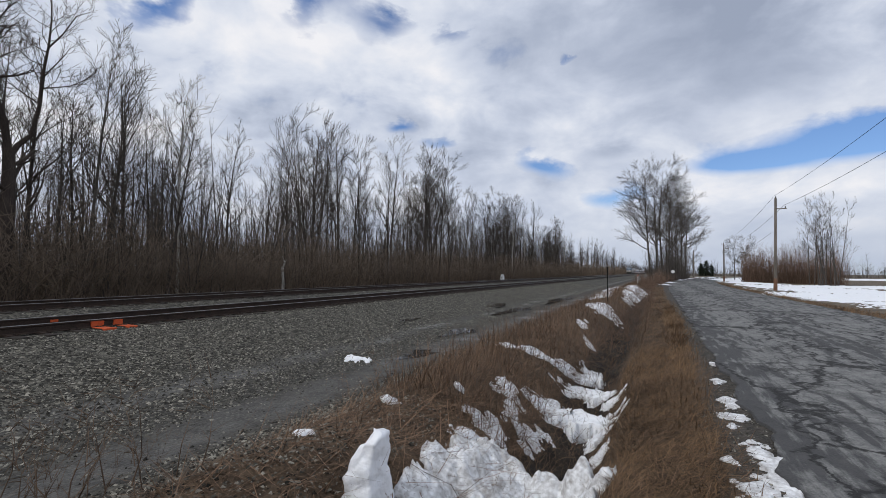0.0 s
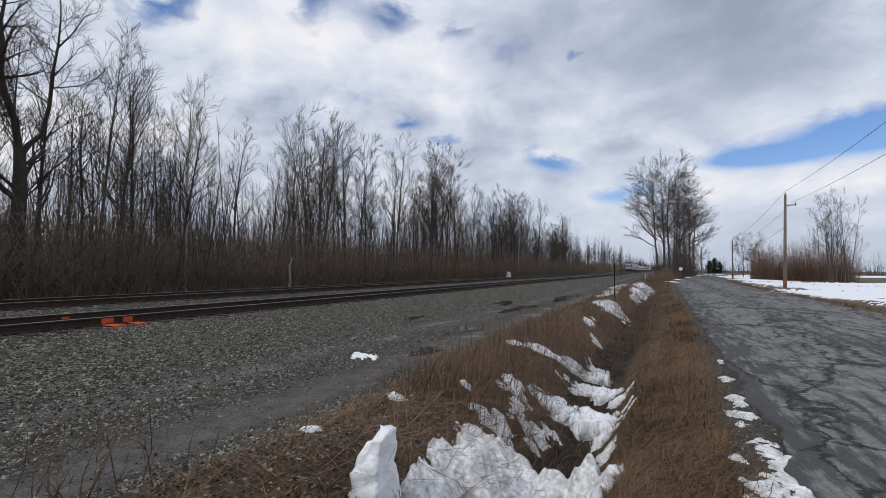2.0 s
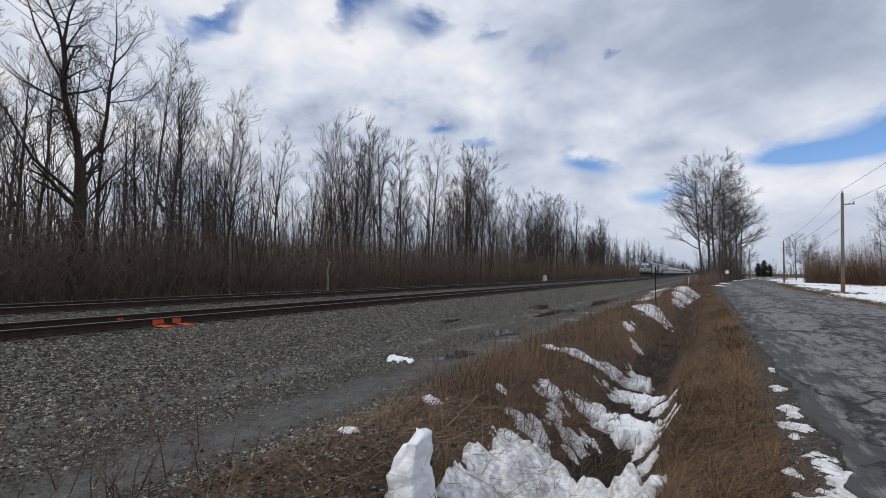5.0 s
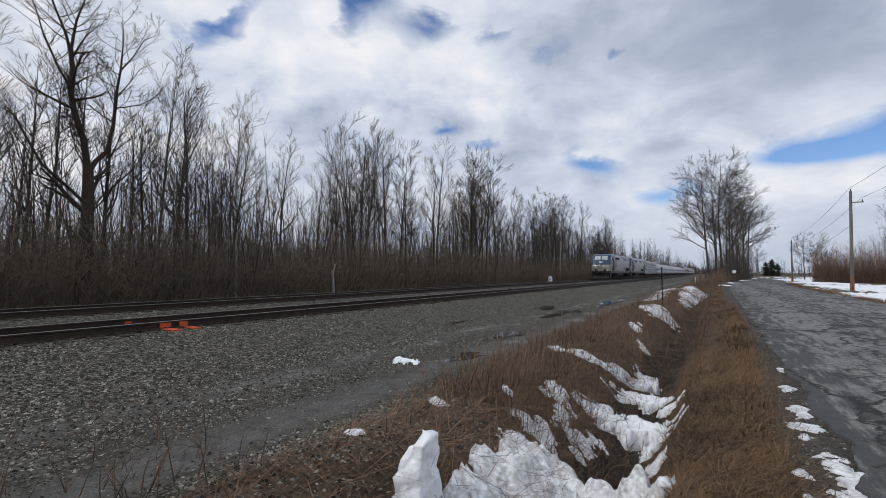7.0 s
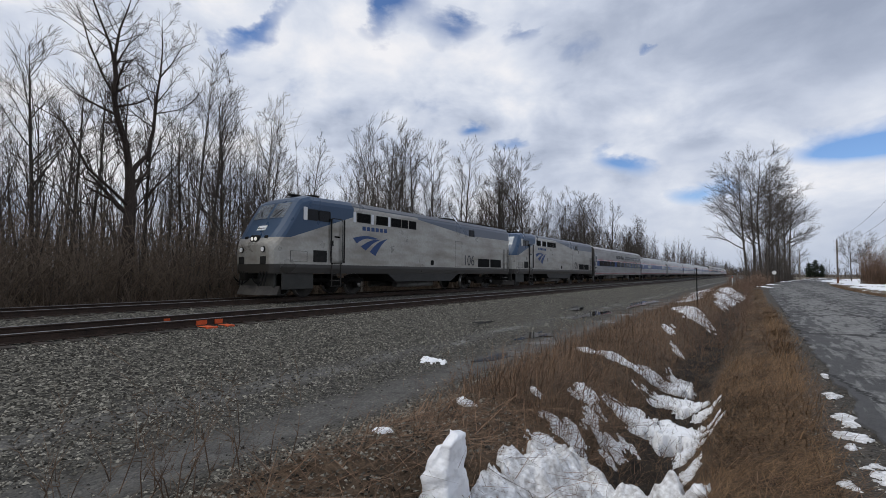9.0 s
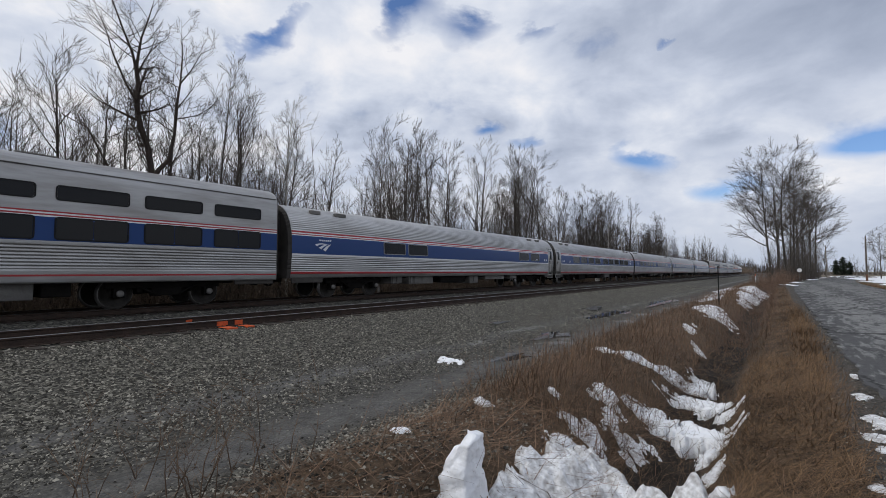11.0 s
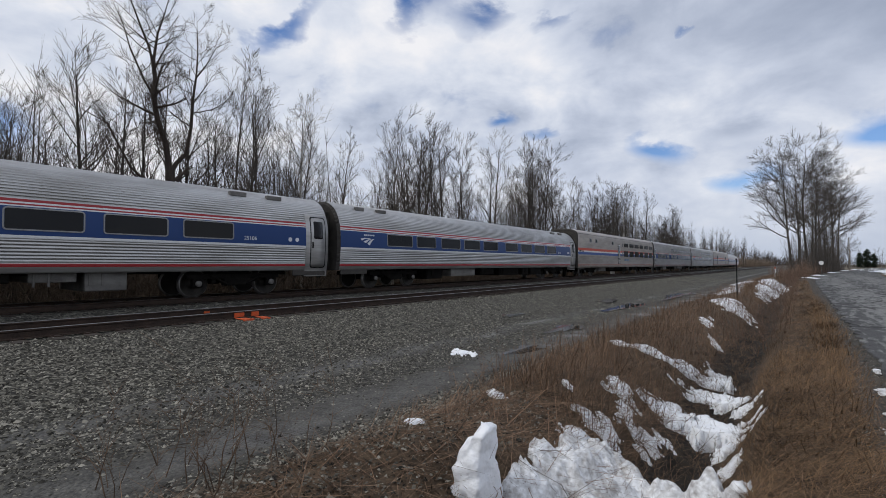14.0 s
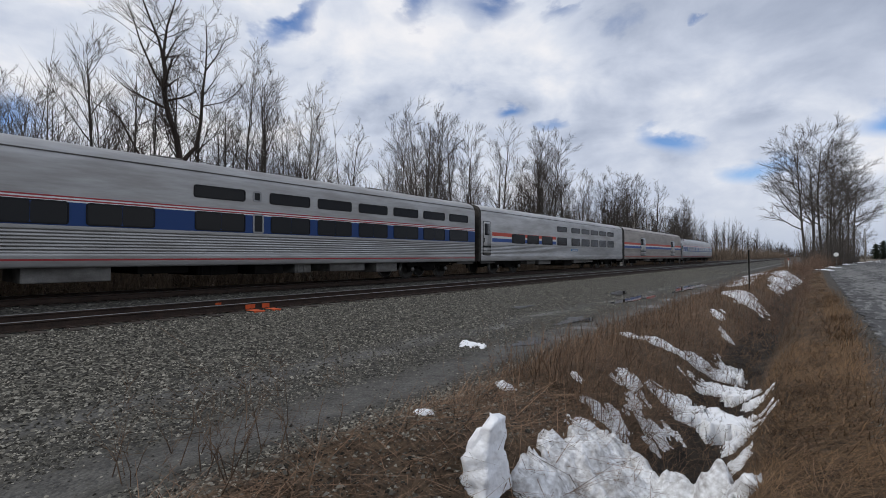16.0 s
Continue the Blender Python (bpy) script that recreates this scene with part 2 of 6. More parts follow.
def sticks(segs, fine=0.0046):
    """Thin branches: prisms, and pointed cones for the tips."""
    s = np.asarray(segs, float)
    tip = (s[:, 7] < 0.6 * s[:, 6]) | (s[:, 6] < fine)
    v, f = tubes(s[~tip], 3) if (~tip).any() else (np.zeros((0, 3)), np.zeros((0, 3), int))
    t = s[tip]
    if not len(t):
        return v, f
    a, b = t[:, 0:3], t[:, 3:6]
    d = (b - a) / (np.linalg.norm(b - a, axis=1, keepdims=True) + 1e-9)
    u = np.cross(d, np.where(np.abs(d[:, 2:3]) > 0.9, [[1.0, 0, 0]], [[0, 0, 1.0]]))
    u /= np.linalg.norm(u, axis=1, keepdims=True)
    w = np.cross(d, u)
    r = t[:, 6:7] * 1.1
    c = np.stack([a + u * r, a + (-0.5 * u + 0.866 * w) * r, a + (-0.5 * u - 0.866 * w) * r, b], 1).reshape(-1, 3)
    k = (np.arange(len(t)) * 4)[:, None] + len(v)
    g = np.concatenate([k + [[0, 1, 3]], k + [[1, 2, 3]], k + [[2, 0, 3]]])
    return np.concatenate([v, c]), np.concatenate([f, g])


def ripple(x, y, s=1.0, seed=0.0):
    """Cheap smooth roughness, about -1 to 1."""
    x, y = np.asarray(x) * s + seed, np.asarray(y) * s - 1.7 * seed
    return (np.sin(1.3 * x + 2.1 * np.sin(0.7 * y)) + np.sin(1.9 * y + 1.7 * np.sin(1.1 * x + 0.5)) + 0.6 * np.sin(3.7 * x - 2.9 * y + np.sin(2.3 * y))
            + 0.4 * np.sin(7.1 * y + 5.3 * x)) / 3.0


# ---- ground ----
NEAR_Z, FAR_Z = 0.45, 0.57      # rail heads of the two tracks
NEAR_TRACK, FAR_TRACK = -12.10, -16.72
GX = [-4000, -60, -30, -20.5, -19.2, -18.3, -17.9, -15.1, -14.3, -10.8, -10.4, -9.3, -7.6, -5.4, -4.2, -3.6, -3.0, -2.45, -1.9, -1.45, -1.0, -0.62, -0.35, 0.2, 0.95, 7.3, 8.6, 12, 4000]
GZ = [0.15, 0.15, 0.18, 0.2, 0.24, 0.33, 0.37, 0.37, 0.25, 0.25, 0.22, 0.12, 0.03, -0.06, -0.07, -0.02, 0.10, 0.06, -0.22, -0.62, -0.76, -0.50, -0.10, -0.03, -0.02, -0.04, -0.16, -0.1, -0.1]


def road_shift(y):
    """The road bends to the right in the distance."""
    t = np.maximum(np.asarray(y, float) - 45.0, 0.0)
    return np.where(t < 70, 0.00083 * t * t, 0.00083 * 70 * 70 + 0.116 * (t - 70))


def ground_z(x, y):
    x, y = np.asarray(x, float), np.asarray(y, float)
    xs = np.where(x > -0.35, np.maximum(x - road_shift(y), -0.35), x)
    z = np.interp(xs, GX, GZ)
    near = np.exp(-((y - 5) / 60.0) ** 2)
    ditch = np.exp(-((x + 1.6) / 1.3) ** 2)
    z = z + ditch * (0.10 * ripple(x, y, 1.3) + 0.05 * ripple(x, y, 4.0, 2.0)) * near
    flat = np.exp(-((x + 6.0) / 2.6) ** 2)
    z = z + flat * 0.025 * ripple(x, y, 0.8, 5.0)
    # wheel ruts that hold water
    z = z - 0.05 * np.exp(-((x + 5.7) / 0.7) ** 2) * np.exp(-((y - 19.0) / 4.0) ** 2)
    wood = np.clip((-19.0 - x) / 3.0, 0, 1) * np.exp(-(x / 120.0) ** 2)
    return z + wood * 0.16 * ripple(x, y, 0.45, 3.0)


def axis(parts):
    out = []
    for a, b, step in parts:
        out.extend(np.arange(a, b, step))
    return np.array(out)


def ground_material():
    m = surface("ground", (0.05, 0.036, 0.024), (0.15, 0.105, 0.068), 3.0, 0.95, bump=0.8, fine=26.0)
    nt = m.node_tree
    n, link = nt.nodes.new, nt.links.new
    p = nt.nodes["Principled BSDF"]
    coord, sep, warp = n("ShaderNodeTexCoord"), n("ShaderNodeSeparateXYZ"), n("ShaderNodeTexNoise")
    link(coord.outputs["Object"], sep.inputs[0]), link(coord.outputs["Object"], warp.inputs["Vector"])
    warp.inputs["Scale"].default_value, warp.inputs["Detail"].default_value = 0.9, 6.0
    wob = n("ShaderNodeMath")
    wob.operation, wob.inputs[1].default_value, wob.inputs[2].default_value = "MULTIPLY_ADD", 1.1, -0.55
    link(warp.outputs["Fac"], wob.inputs[0])
    xw = n("ShaderNodeMath")
    link(sep.outputs[0], xw.inputs[0]), link(wob.outputs[0], xw.inputs[1])

    def zone(low, high, soft):
        a, b, c = n("ShaderNodeMapRange"), n("ShaderNodeMapRange"), n("ShaderNodeMath")
        for r, edge, s in ((a, low, soft), (b, high, -soft)):
            r.inputs["From Min"].default_value, r.inputs["From Max"].default_value = edge - s, edge + s
            link(xw.outputs[0], r.inputs["Value"])
        c.operation = "MULTIPLY"
        link(a.outputs[0], c.inputs[0]), link(b.outputs[0], c.inputs[1])
        return c.outputs[0]

    def tones(lo, hi, scale, detail=6.0):
        t, r, mx = n("ShaderNodeTexNoise"), n("ShaderNodeMapRange"), n("ShaderNodeMix")
        link(coord.outputs["Object"], t.inputs["Vector"])
        t.inputs["Scale"].default_value, t.inputs["Detail"].default_value = scale, detail
        r.inputs["From Min"].default_value, r.inputs["From Max"].default_value = 0.35, 0.65
        link(t.outputs["Fac"], r.inputs["Value"])
        mx.data_type = "RGBA"
        mx.inputs["A"].default_value, mx.inputs["B"].default_value = (*lo, 1), (*hi, 1)
        link(r.outputs[0], mx.inputs["Factor"])
        return mx.outputs["Result"]

    def over(fac, a, b):
        mx = n("ShaderNodeMix")
        mx.data_type = "RGBA"
        link(fac, mx.inputs["Factor"]), link(a, mx.inputs["A"]), link(b, mx.inputs["B"])
        return mx.outputs["Result"]

    col = p.inputs["Base Color"].links[0].from_socket
    gravel, mud = tones((0.008, 0.0075, 0.006), (0.055, 0.051, 0.042), 26.0), tones((0.055, 0.052, 0.047), (0.125, 0.119, 0.107), 5.0)
    def pebbles(scale, lo, hi, power):
        v, pw, mx, sp = n("ShaderNodeTexVoronoi"), n("ShaderNodeMath"), n("ShaderNodeMix"), n("ShaderNodeSeparateColor")
        link(coord.outputs["Object"], v.inputs["Vector"])
        v.inputs["Scale"].default_value = scale
        link(v.outputs["Color"], sp.inputs[0])
        pw.operation, pw.inputs[1].default_value = "POWER", power
        link(sp.outputs[0], pw.inputs[0])
        mx.data_type = "RGBA"
        mx.inputs["A"].default_value, mx.inputs["B"].default_value = (*lo, 1), (*hi, 1)
        link(pw.outputs[0], mx.inputs["Factor"])
        return mx.outputs["Result"], v.outputs["Distance"]

    def blend(a, b, f):
        mx = n("ShaderNodeMix")
        mx.data_type = "RGBA"
        mx.inputs["Factor"].default_value = f
        link(a, mx.inputs["A"]), link(b, mx.inputs["B"])
        return mx.outputs["Result"]

    rock, rock_d = pebbles(21.0, (0.010, 0.009, 0.007), (0.26, 0.245, 0.20), 2.3)
    gravel = blend(gravel, rock, 0.7)
    grit, grit_d = pebbles(60.0, (0.03, 0.028, 0.025), (0.15, 0.145, 0.13), 1.6)
    mud = blend(mud, grit, 0.4)
    straw = tones((0.018, 0.013, 0.008), (0.105, 0.070, 0.040), 3.6, 12.0)
    field = tones((0.09, 0.07, 0.05), (0.17, 0.14, 0.10), 0.6)
    damp = tones((0.030, 0.028, 0.025), (0.085, 0.081, 0.072), 7.0)
    soil = blend(tones((0.020, 0.016, 0.012), (0.085, 0.070, 0.054), 6.0, 9.0), grit, 0.35)
    col = over(zone(-19.0, -3.30, 0.20), col, gravel)
    col = over(zone(-6.7, -3.45, 0.45), col, blend(gravel, damp, 0.6))
    # two wheel lanes of smooth wet mud
    lane1, lane2 = zone(-4.60, -3.86, 0.22), zone(-6.20, -5.70, 0.22)
    z_mud = n("ShaderNodeMath")
    z_mud.operation = "MAXIMUM"
    link(lane1, z_mud.inputs[0]), link(lane2, z_mud.inputs[1])
    z_mud = z_mud.outputs[0]
    col = over(z_mud, col, mud)
    col = over(zone(-0.5, 0.50, 0.25), col, straw)
    col = over(zone(0.42, 8.0, 0.16), col, soil)
    col = over(zone(8.0, 4000.0, 0.4), col, field)
    # shade in the ditch put into the ground colour: near-black along its bottom
    bed, bed2, bed_shade = n("ShaderNodeMapRange"), n("ShaderNodeMapRange"), n("ShaderNodeMath")
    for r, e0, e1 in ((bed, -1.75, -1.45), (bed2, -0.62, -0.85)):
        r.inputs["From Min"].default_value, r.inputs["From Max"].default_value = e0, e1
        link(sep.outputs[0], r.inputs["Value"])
    bed_shade.operation = "MULTIPLY"
    link(bed.outputs[0], bed_shade.inputs[0]), link(bed2.outputs[0], bed_shade.inputs[1])
    col = over(bed_shade.outputs[0], col, tones((0.008, 0.007, 0.006), (0.04, 0.031, 0.022), 4.0))
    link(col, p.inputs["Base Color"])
    rough = p.inputs["Roughness"].links[0].from_socket
    wet, mr = n("ShaderNodeTexNoise"), n("ShaderNodeMapRange")
    link(coord.outputs["Object"], wet.inputs["Vector"])
    wet.inputs["Scale"].default_value, wet.inputs["Detail"].default_value = 0.7, 5.0
    mr.inputs["From Min"].default_value, mr.inputs["From Max"].default_value = 0.48, 0.60
    mr.inputs["To Min"].default_value, mr.inputs["To Max"].default_value = 0.75, 0.38
    link(wet.outputs["Fac"], mr.inputs["Value"])
    mx = n("ShaderNodeMix")
    link(z_mud, mx.inputs["Factor"]), link(rough, mx.inputs["A"]), link(mr.outputs[0], mx.inputs["B"])
    link(mx.outputs["Result"], p.inputs["Roughness"])
    hb, old = n("ShaderNodeBump"), p.inputs["Normal"].links[0].from_socket
    hb.invert = True
    hb.inputs["Strength"].default_value, hb.inputs["Distance"].default_value = 0.6, 0.03
    link(rock_d, hb.inputs["Height"]), link(old, hb.inputs["Normal"]), link(hb.outputs[0], p.inputs["Normal"])
    return m


def grid_mesh(name, xs, ys, zfun, material, keep=None):
    X, Y = np.meshgrid(xs, ys)
    Z = zfun(X, Y)
    nx, ny = len(xs), len(ys)
    i = np.arange(nx * ny).reshape(ny, nx)
    f = np.stack([i[:-1, :-1], i[:-1, 1:], i[1:, 1:], i[1:, :-1]], -1).reshape(-1, 4)
    return fast_mesh(name, np.stack([X, Y, Z], -1).reshape(-1, 3), f, material, True)


def build_ground():
    xs = axis([(-4000, -200, 400), (-200, -40, 20), (-40, -18, 1.0), (-18, -10.6, 0.5), (-10.6, -4, 0.16), (-4, 1.2, 0.09), (1.2, 9, 0.6), (9, 60, 3), (60, 200, 20), (200, 4001, 380)])
    ys = axis([(-300, -20, 40), (-20, 0, 2), (0, 14, 0.10), (14, 34, 0.22), (34, 90, 0.8), (90, 300, 5), (300, 4201, 300)])
    tagged(new("ground", grid_mesh("ground", xs, ys, ground_z, ground_material())), "grey gravel verge, brown leaf litter and bare field", "ground", kind="structure")
    # road: a thin slab with broken edges
    ys = axis([(-12, 30, 0.12), (30, 90, 0.6), (90, 246, 3)])
    us = np.concatenate([[0, 0.0], np.linspace(0.02, 6.35, 26), [6.37, 6.37]])
    V = []
    for y in ys:
        s = float(road_shift(y))
        for k, u in enumerate(us):
            edge = 0.10 * ripple(y, 3.0, 2.2) + 0.05 * ripple(y, 9.0, 7.0)
            x = 0.95 + u + s + (edge * max(0, 1 - u / 0.6)) + (0.12 * ripple(y, 7.0, 1.5) if u > 6.3 else 0)
            z = 0.015 + 0.05 * math.sin(math.pi * u / 6.37) - (0.12 if k in (0, len(us) - 1) else 0.0)
            V.append((x, y, z))
    i = np.arange(len(V)).reshape(len(ys), len(us))
    F = np.stack([i[:-1, :-1], i[:-1, 1:], i[1:, 1:], i[1:, :-1]], -1).reshape(-1, 4)
    tagged(new("road", fast_mesh("road", V, F, road_material(), True)), "cracked grey asphalt country road with darker patches", "road", kind="structure")


def road_material():
    m = surface("asphalt", (0.10, 0.10, 0.097), (0.275, 0.272, 0.258), 5.5, 0.85, bump=0.7, fine=48.0)
    nt = m.node_tree
    n, link = nt.nodes.new, nt.links.new
    p = nt.nodes["Principled BSDF"]
    coord = n("ShaderNodeTexCoord")
    sp = n("ShaderNodeSeparateXYZ")
    link(coord.outputs["Object"], sp.inputs[0])

    def calc(op, a, b):
        node = n("ShaderNodeMath")
        node.operation = op
        for i, v in enumerate((a, b)):
            if isinstance(v, (int, float)):
                node.inputs[i].default_value = v
            else:
                link(v, node.inputs[i])
        return node.outputs[0]

    def noise_at(scale, detail, stretch):
        mp, t = n("ShaderNodeMapping"), n("ShaderNodeTexNoise")
        mp.inputs["Scale"].default_value = stretch
        link(coord.outputs["Object"], mp.inputs[0]), link(mp.outputs[0], t.inputs["Vector"])
        t.inputs["Scale"].default_value, t.inputs["Detail"].default_value, t.inputs["Roughness"].default_value = scale, detail, 0.62
        return t

    def span(value, a, b, low=0.0, high=1.0):
        r = n("ShaderNodeMapRange")
        for k, v in zip(("From Min", "From Max", "To Min", "To Max"), (a, b, low, high)):
            r.inputs[k].default_value = v
        link(value, r.inputs["Value"])
        return r.outputs[0]

    def darker(col, fac, tone):
        mx = n("ShaderNodeMix")
        mx.data_type = "RGBA"
        mx.inputs["B"].default_value = (*tone, 1)
        link(fac, mx.inputs["Factor"]), link(col, mx.inputs["A"])
        return mx.outputs["Result"]

    col = p.inputs["Base Color"].links[0].from_socket
    # worn pale wheel paths between strips of dark binder that runs along the road in broken streaks
    streak = noise_at(5.2, 12.0, (1.0, 0.17, 1.0)).outputs["Fac"]
    broad = noise_at(0.9, 4.0, (1.0, 0.3, 1.0)).outputs["Fac"]
    across = calc("ADD", sp.outputs[0], calc("MULTIPLY", calc("SUBTRACT", broad, 0.5), 1.1))
    ramp_ = n("ShaderNodeValToRGB")
    el = ramp_.color_ramp.elements
    el[0].position, el[0].color, el[1].position, el[1].color = 0.10, (0.80, 0.80, 0.80, 1), 0.19, (0.66, 0.66, 0.66, 1)
    for at, v in ((0.24, 0.44), (0.36, 0.40), (0.41, 0.66), (0.50, 0.70), (0.55, 0.42), (0.78, 0.40), (0.84, 0.60)):
        e = el.new(at)
        e.color = (v, v, v, 1)
    link(calc("DIVIDE", across, 8.0), ramp_.inputs[0])
    wear = calc("ADD", ramp_.outputs["Color"], calc("MULTIPLY", calc("SUBTRACT", streak, 0.5), 2.6))
    col = darker(col, span(wear, 0.48, 0.72, 0.0, 0.80), (0.042, 0.041, 0.042))

    def cracks(scale, stretch, width, wander, strength, mask):
        nonlocal col
        mp, vo, add, wv = n("ShaderNodeMapping"), n("ShaderNodeTexVoronoi"), n("ShaderNodeVectorMath"), noise_at(1.7, 6.0, (1, 1, 1))
        mp.inputs["Scale"].default_value = stretch
        sc = n("ShaderNodeVectorMath")
        sc.operation, sc.inputs[3].default_value = "SCALE", wander
        link(wv.outputs["Color"], sc.inputs[0])
        add.operation = "ADD"
        link(coord.outputs["Object"], add.inputs[0]), link(sc.outputs[0], add.inputs[1])
        link(add.outputs[0], mp.inputs[0]), link(mp.outputs[0], vo.inputs["Vector"])
        vo.feature = "DISTANCE_TO_EDGE"
        vo.inputs["Scale"].default_value = scale
        fac = span(vo.outputs["Distance"], width * 0.35, width, strength, 0.0)
        if mask:
            fac = calc("MULTIPLY", fac, span(noise_at(0.7, 3.0, (1, 0.5, 1)).outputs["Fac"], mask, mask + 0.10))
        col = darker(col, fac, (0.022, 0.021, 0.020))

    cracks(0.42, (1.35, 0.40, 1.0), 0.032, 1.2, 0.97, 0.0)
    cracks(1.3, (1.0, 0.5, 1.0), 0.042, 0.7, 0.75, 0.48)
    cracks(5.5, (1.0, 0.8, 1.0), 0.085, 0.25, 0.6, 0.50)
    link(col, p.inputs["Base Color"])
    return m


build_ground()

# ---- railway ----
def rail_mesh(y0, y1):
    bm = bmesh.new()
    prof = [(-0.075, 0), (0.075, 0), (0.075, 0.012), (0.012, 0.035), (0.010, 0.125), (0.036, 0.14), (0.036, 0.168), (0.026, 0.176), (-0.026, 0.176), (-0.036, 0.168), (-0.036, 0.14), (-0.010, 0.125), (-0.012, 0.035), (-0.075, 0.012)]
    rings = [[bm.verts.new((x, y, z)) for x, z in prof] for y in (y0, y1)]
    for k in range(len(prof)):
        j = (k + 1) % len(prof)
        f = bm.faces.new((rings[0][k], rings[0][j], rings[1][j], rings[1][k]))
        f.material_index = 1 if 6 <= k <= 8 else 0
    bm.faces.new(rings[0]), bm.faces.new(rings[1][::-1])
    bmesh.ops.recalc_face_normals(bm, faces=bm.faces[:])
    return bm


def build_track(centre, head, label, marks=False):
    track = tagged(new("railway_track"), label, "railway track", "double railway line")
    track.location = (centre, 0, head - 0.176)
    for x in (-0.7175 - 0.036, 0.7175 + 0.036):
        r = part("rail", rail_mesh(-40, 900), [STEEL_RAIL, RAIL_HEAD], track, "rusty steel rail with a worn bright head")
        r.location.x = x
    bm = box(bmesh.new(), -1.3, 1.3, -0.115, 0.115, -0.16, -0.004, 0.012)
    one = bpy.data.meshes.new("sleeper")
    bm.to_mesh(one), bm.free()
    one.materials.append(SLEEPER)
    plate = bpy.data.meshes.new("tie_plate")
    bm = box(bmesh.new(), -0.18, 0.18, -0.09, 0.09, -0.003, 0.016, 0.003)
    for dx, dy in ((-0.1, 0.06), (0.1, -0.06), (-0.1, -0.06), (0.1, 0.06)):
        box(bm, dx - 0.018, dx + 0.018, dy - 0.014, dy + 0.014, 0.016, 0.035)
    bm.to_mesh(plate), bm.free()
    plate.materials.append(STEEL_RAIL)
    rng = random.Random(int(-centre * 10))
    for k in range(140):
        y = -4 + 0.53 * k
        s = share("sleeper", one, track, pose(rng.uniform(-0.04, 0.04), y, 0, 0, 0, rng.uniform(-1, 1)))
        if y < 34:
            for x in (-0.7535, 0.7535):
                share("tie_plate", plate, s, pose(x, 0, 0))
    verts, faces = [], []
    for k in range(140, 760):
        y = -4 + 0.53 * k
        b = len(verts)
        verts += [(-1.3, y - .115, -.16), (1.3, y - .115, -.16), (1.3, y + .115, -.16), (-1.3, y + .115, -.16), (-1.3, y - .115, -.004), (1.3, y - .115, -.004), (1.3, y + .115, -.004), (-1.3, y + .115, -.004)]
        faces += [(b + 4, b + 5, b + 6, b + 7), (b, b + 1, b + 5, b + 4), (b + 1, b + 2, b + 6, b + 5), (b + 2, b + 3, b + 7, b + 6), (b + 3, b, b + 4, b + 7)]
    far = share("distant_sleepers", fast_mesh("distant_sleepers", verts, faces, SLEEPER), track)
    tagged(far, kind="stuff")
    if marks:
        for y, w, x0, x1, z0, z1 in ((6.02, 0.26, 0.765, 0.80, 0.02, 0.135), (6.45, 0.20, 0.765, 0.80, 0.02, 0.135), (6.0, 0.24, 0.84, 1.18, -0.003, 0.012), (6.5, 0.2, 0.84, 1.16, -0.003, 0.012),
                                     (6.02, 0.24, 1.20, 1.31, -0.14, 0.012), (6.48, 0.2, 1.20, 1.31, -0.14, 0.012), (5.9, 0.16, -0.72, -0.708, 0.04, 0.10)):
            part("paint_mark", box(bmesh.new(), x0, x1, y - w / 2, y + w / 2, z0, z1, 0.004), ORANGE, track, "bright orange survey paint")
    return track


build_track(FAR_TRACK, FAR_Z, "rusty steel railway track on stone ballast before the woods")
build_track(NEAR_TRACK, NEAR_Z, "rusty steel railway track with orange survey paint on it", True)

# ---- train ----
HEAD, SPEED = 10.6, 34.12       # metres of the first coupler along the line at 9 s, metres a second


def paint(m, rules, colour, metal=None):
    """Paint laid over a material where all rules hold; a rule (cx, cy, cz, c) asks cx*x + cy*y + cz*z > c in the car's own metres."""
    nt = m.node_tree
    n, link = nt.nodes.new, nt.links.new
    p = nt.nodes["Principled BSDF"]
    coord = n("ShaderNodeTexCoord")
    total = None
    for cx, cy, cz, c in rules:
        dot, gt = n("ShaderNodeVectorMath"), n("ShaderNodeMath")
        dot.operation, gt.operation = "DOT_PRODUCT", "GREATER_THAN"
        link(coord.outputs["Object"], dot.inputs[0])
        dot.inputs[1].default_value = (cx, cy, cz)
        link(dot.outputs["Value"], gt.inputs[0])
        gt.inputs[1].default_value = c
        if total is None:
            total = gt.outputs[0]
        else:
            mul = n("ShaderNodeMath")
            mul.operation = "MULTIPLY"
            link(total, mul.inputs[0]), link(gt.outputs[0], mul.inputs[1])
            total = mul.outputs[0]
    mx = n("ShaderNodeMix")
    mx.data_type = "RGBA"
    link(total, mx.inputs["Factor"]), link(p.inputs["Base Color"].links[0].from_socket, mx.inputs["A"])
    mx.inputs["B"].default_value = (*colour, 1)
    link(mx.outputs["Result"], p.inputs["Base Color"])
    if metal is not None:
        mm = n("ShaderNodeMix")
        link(total, mm.inputs["Factor"])
        mm.inputs["A"].default_value, mm.inputs["B"].default_value = p.inputs["Metallic"].default_value, metal
        if p.inputs["Metallic"].links:
            link(p.inputs["Metallic"].links[0].from_socket, mm.inputs["A"])
        link(mm.outputs["Result"], p.inputs["Metallic"])
    return m


def band(m, z0, z1, colour, y0=-99, y1=99):
    return paint(m, [(0, 0, 1, z0), (0, 0, -1, -z1), (0, 1, 0, y0), (0, -1, 0, -y1)], colour, 0.0)


BLUE, RED, WHITE = (0.012, 0.046, 0.165), (0.34, 0.035, 0.040), (0.72, 0.72, 0.71)


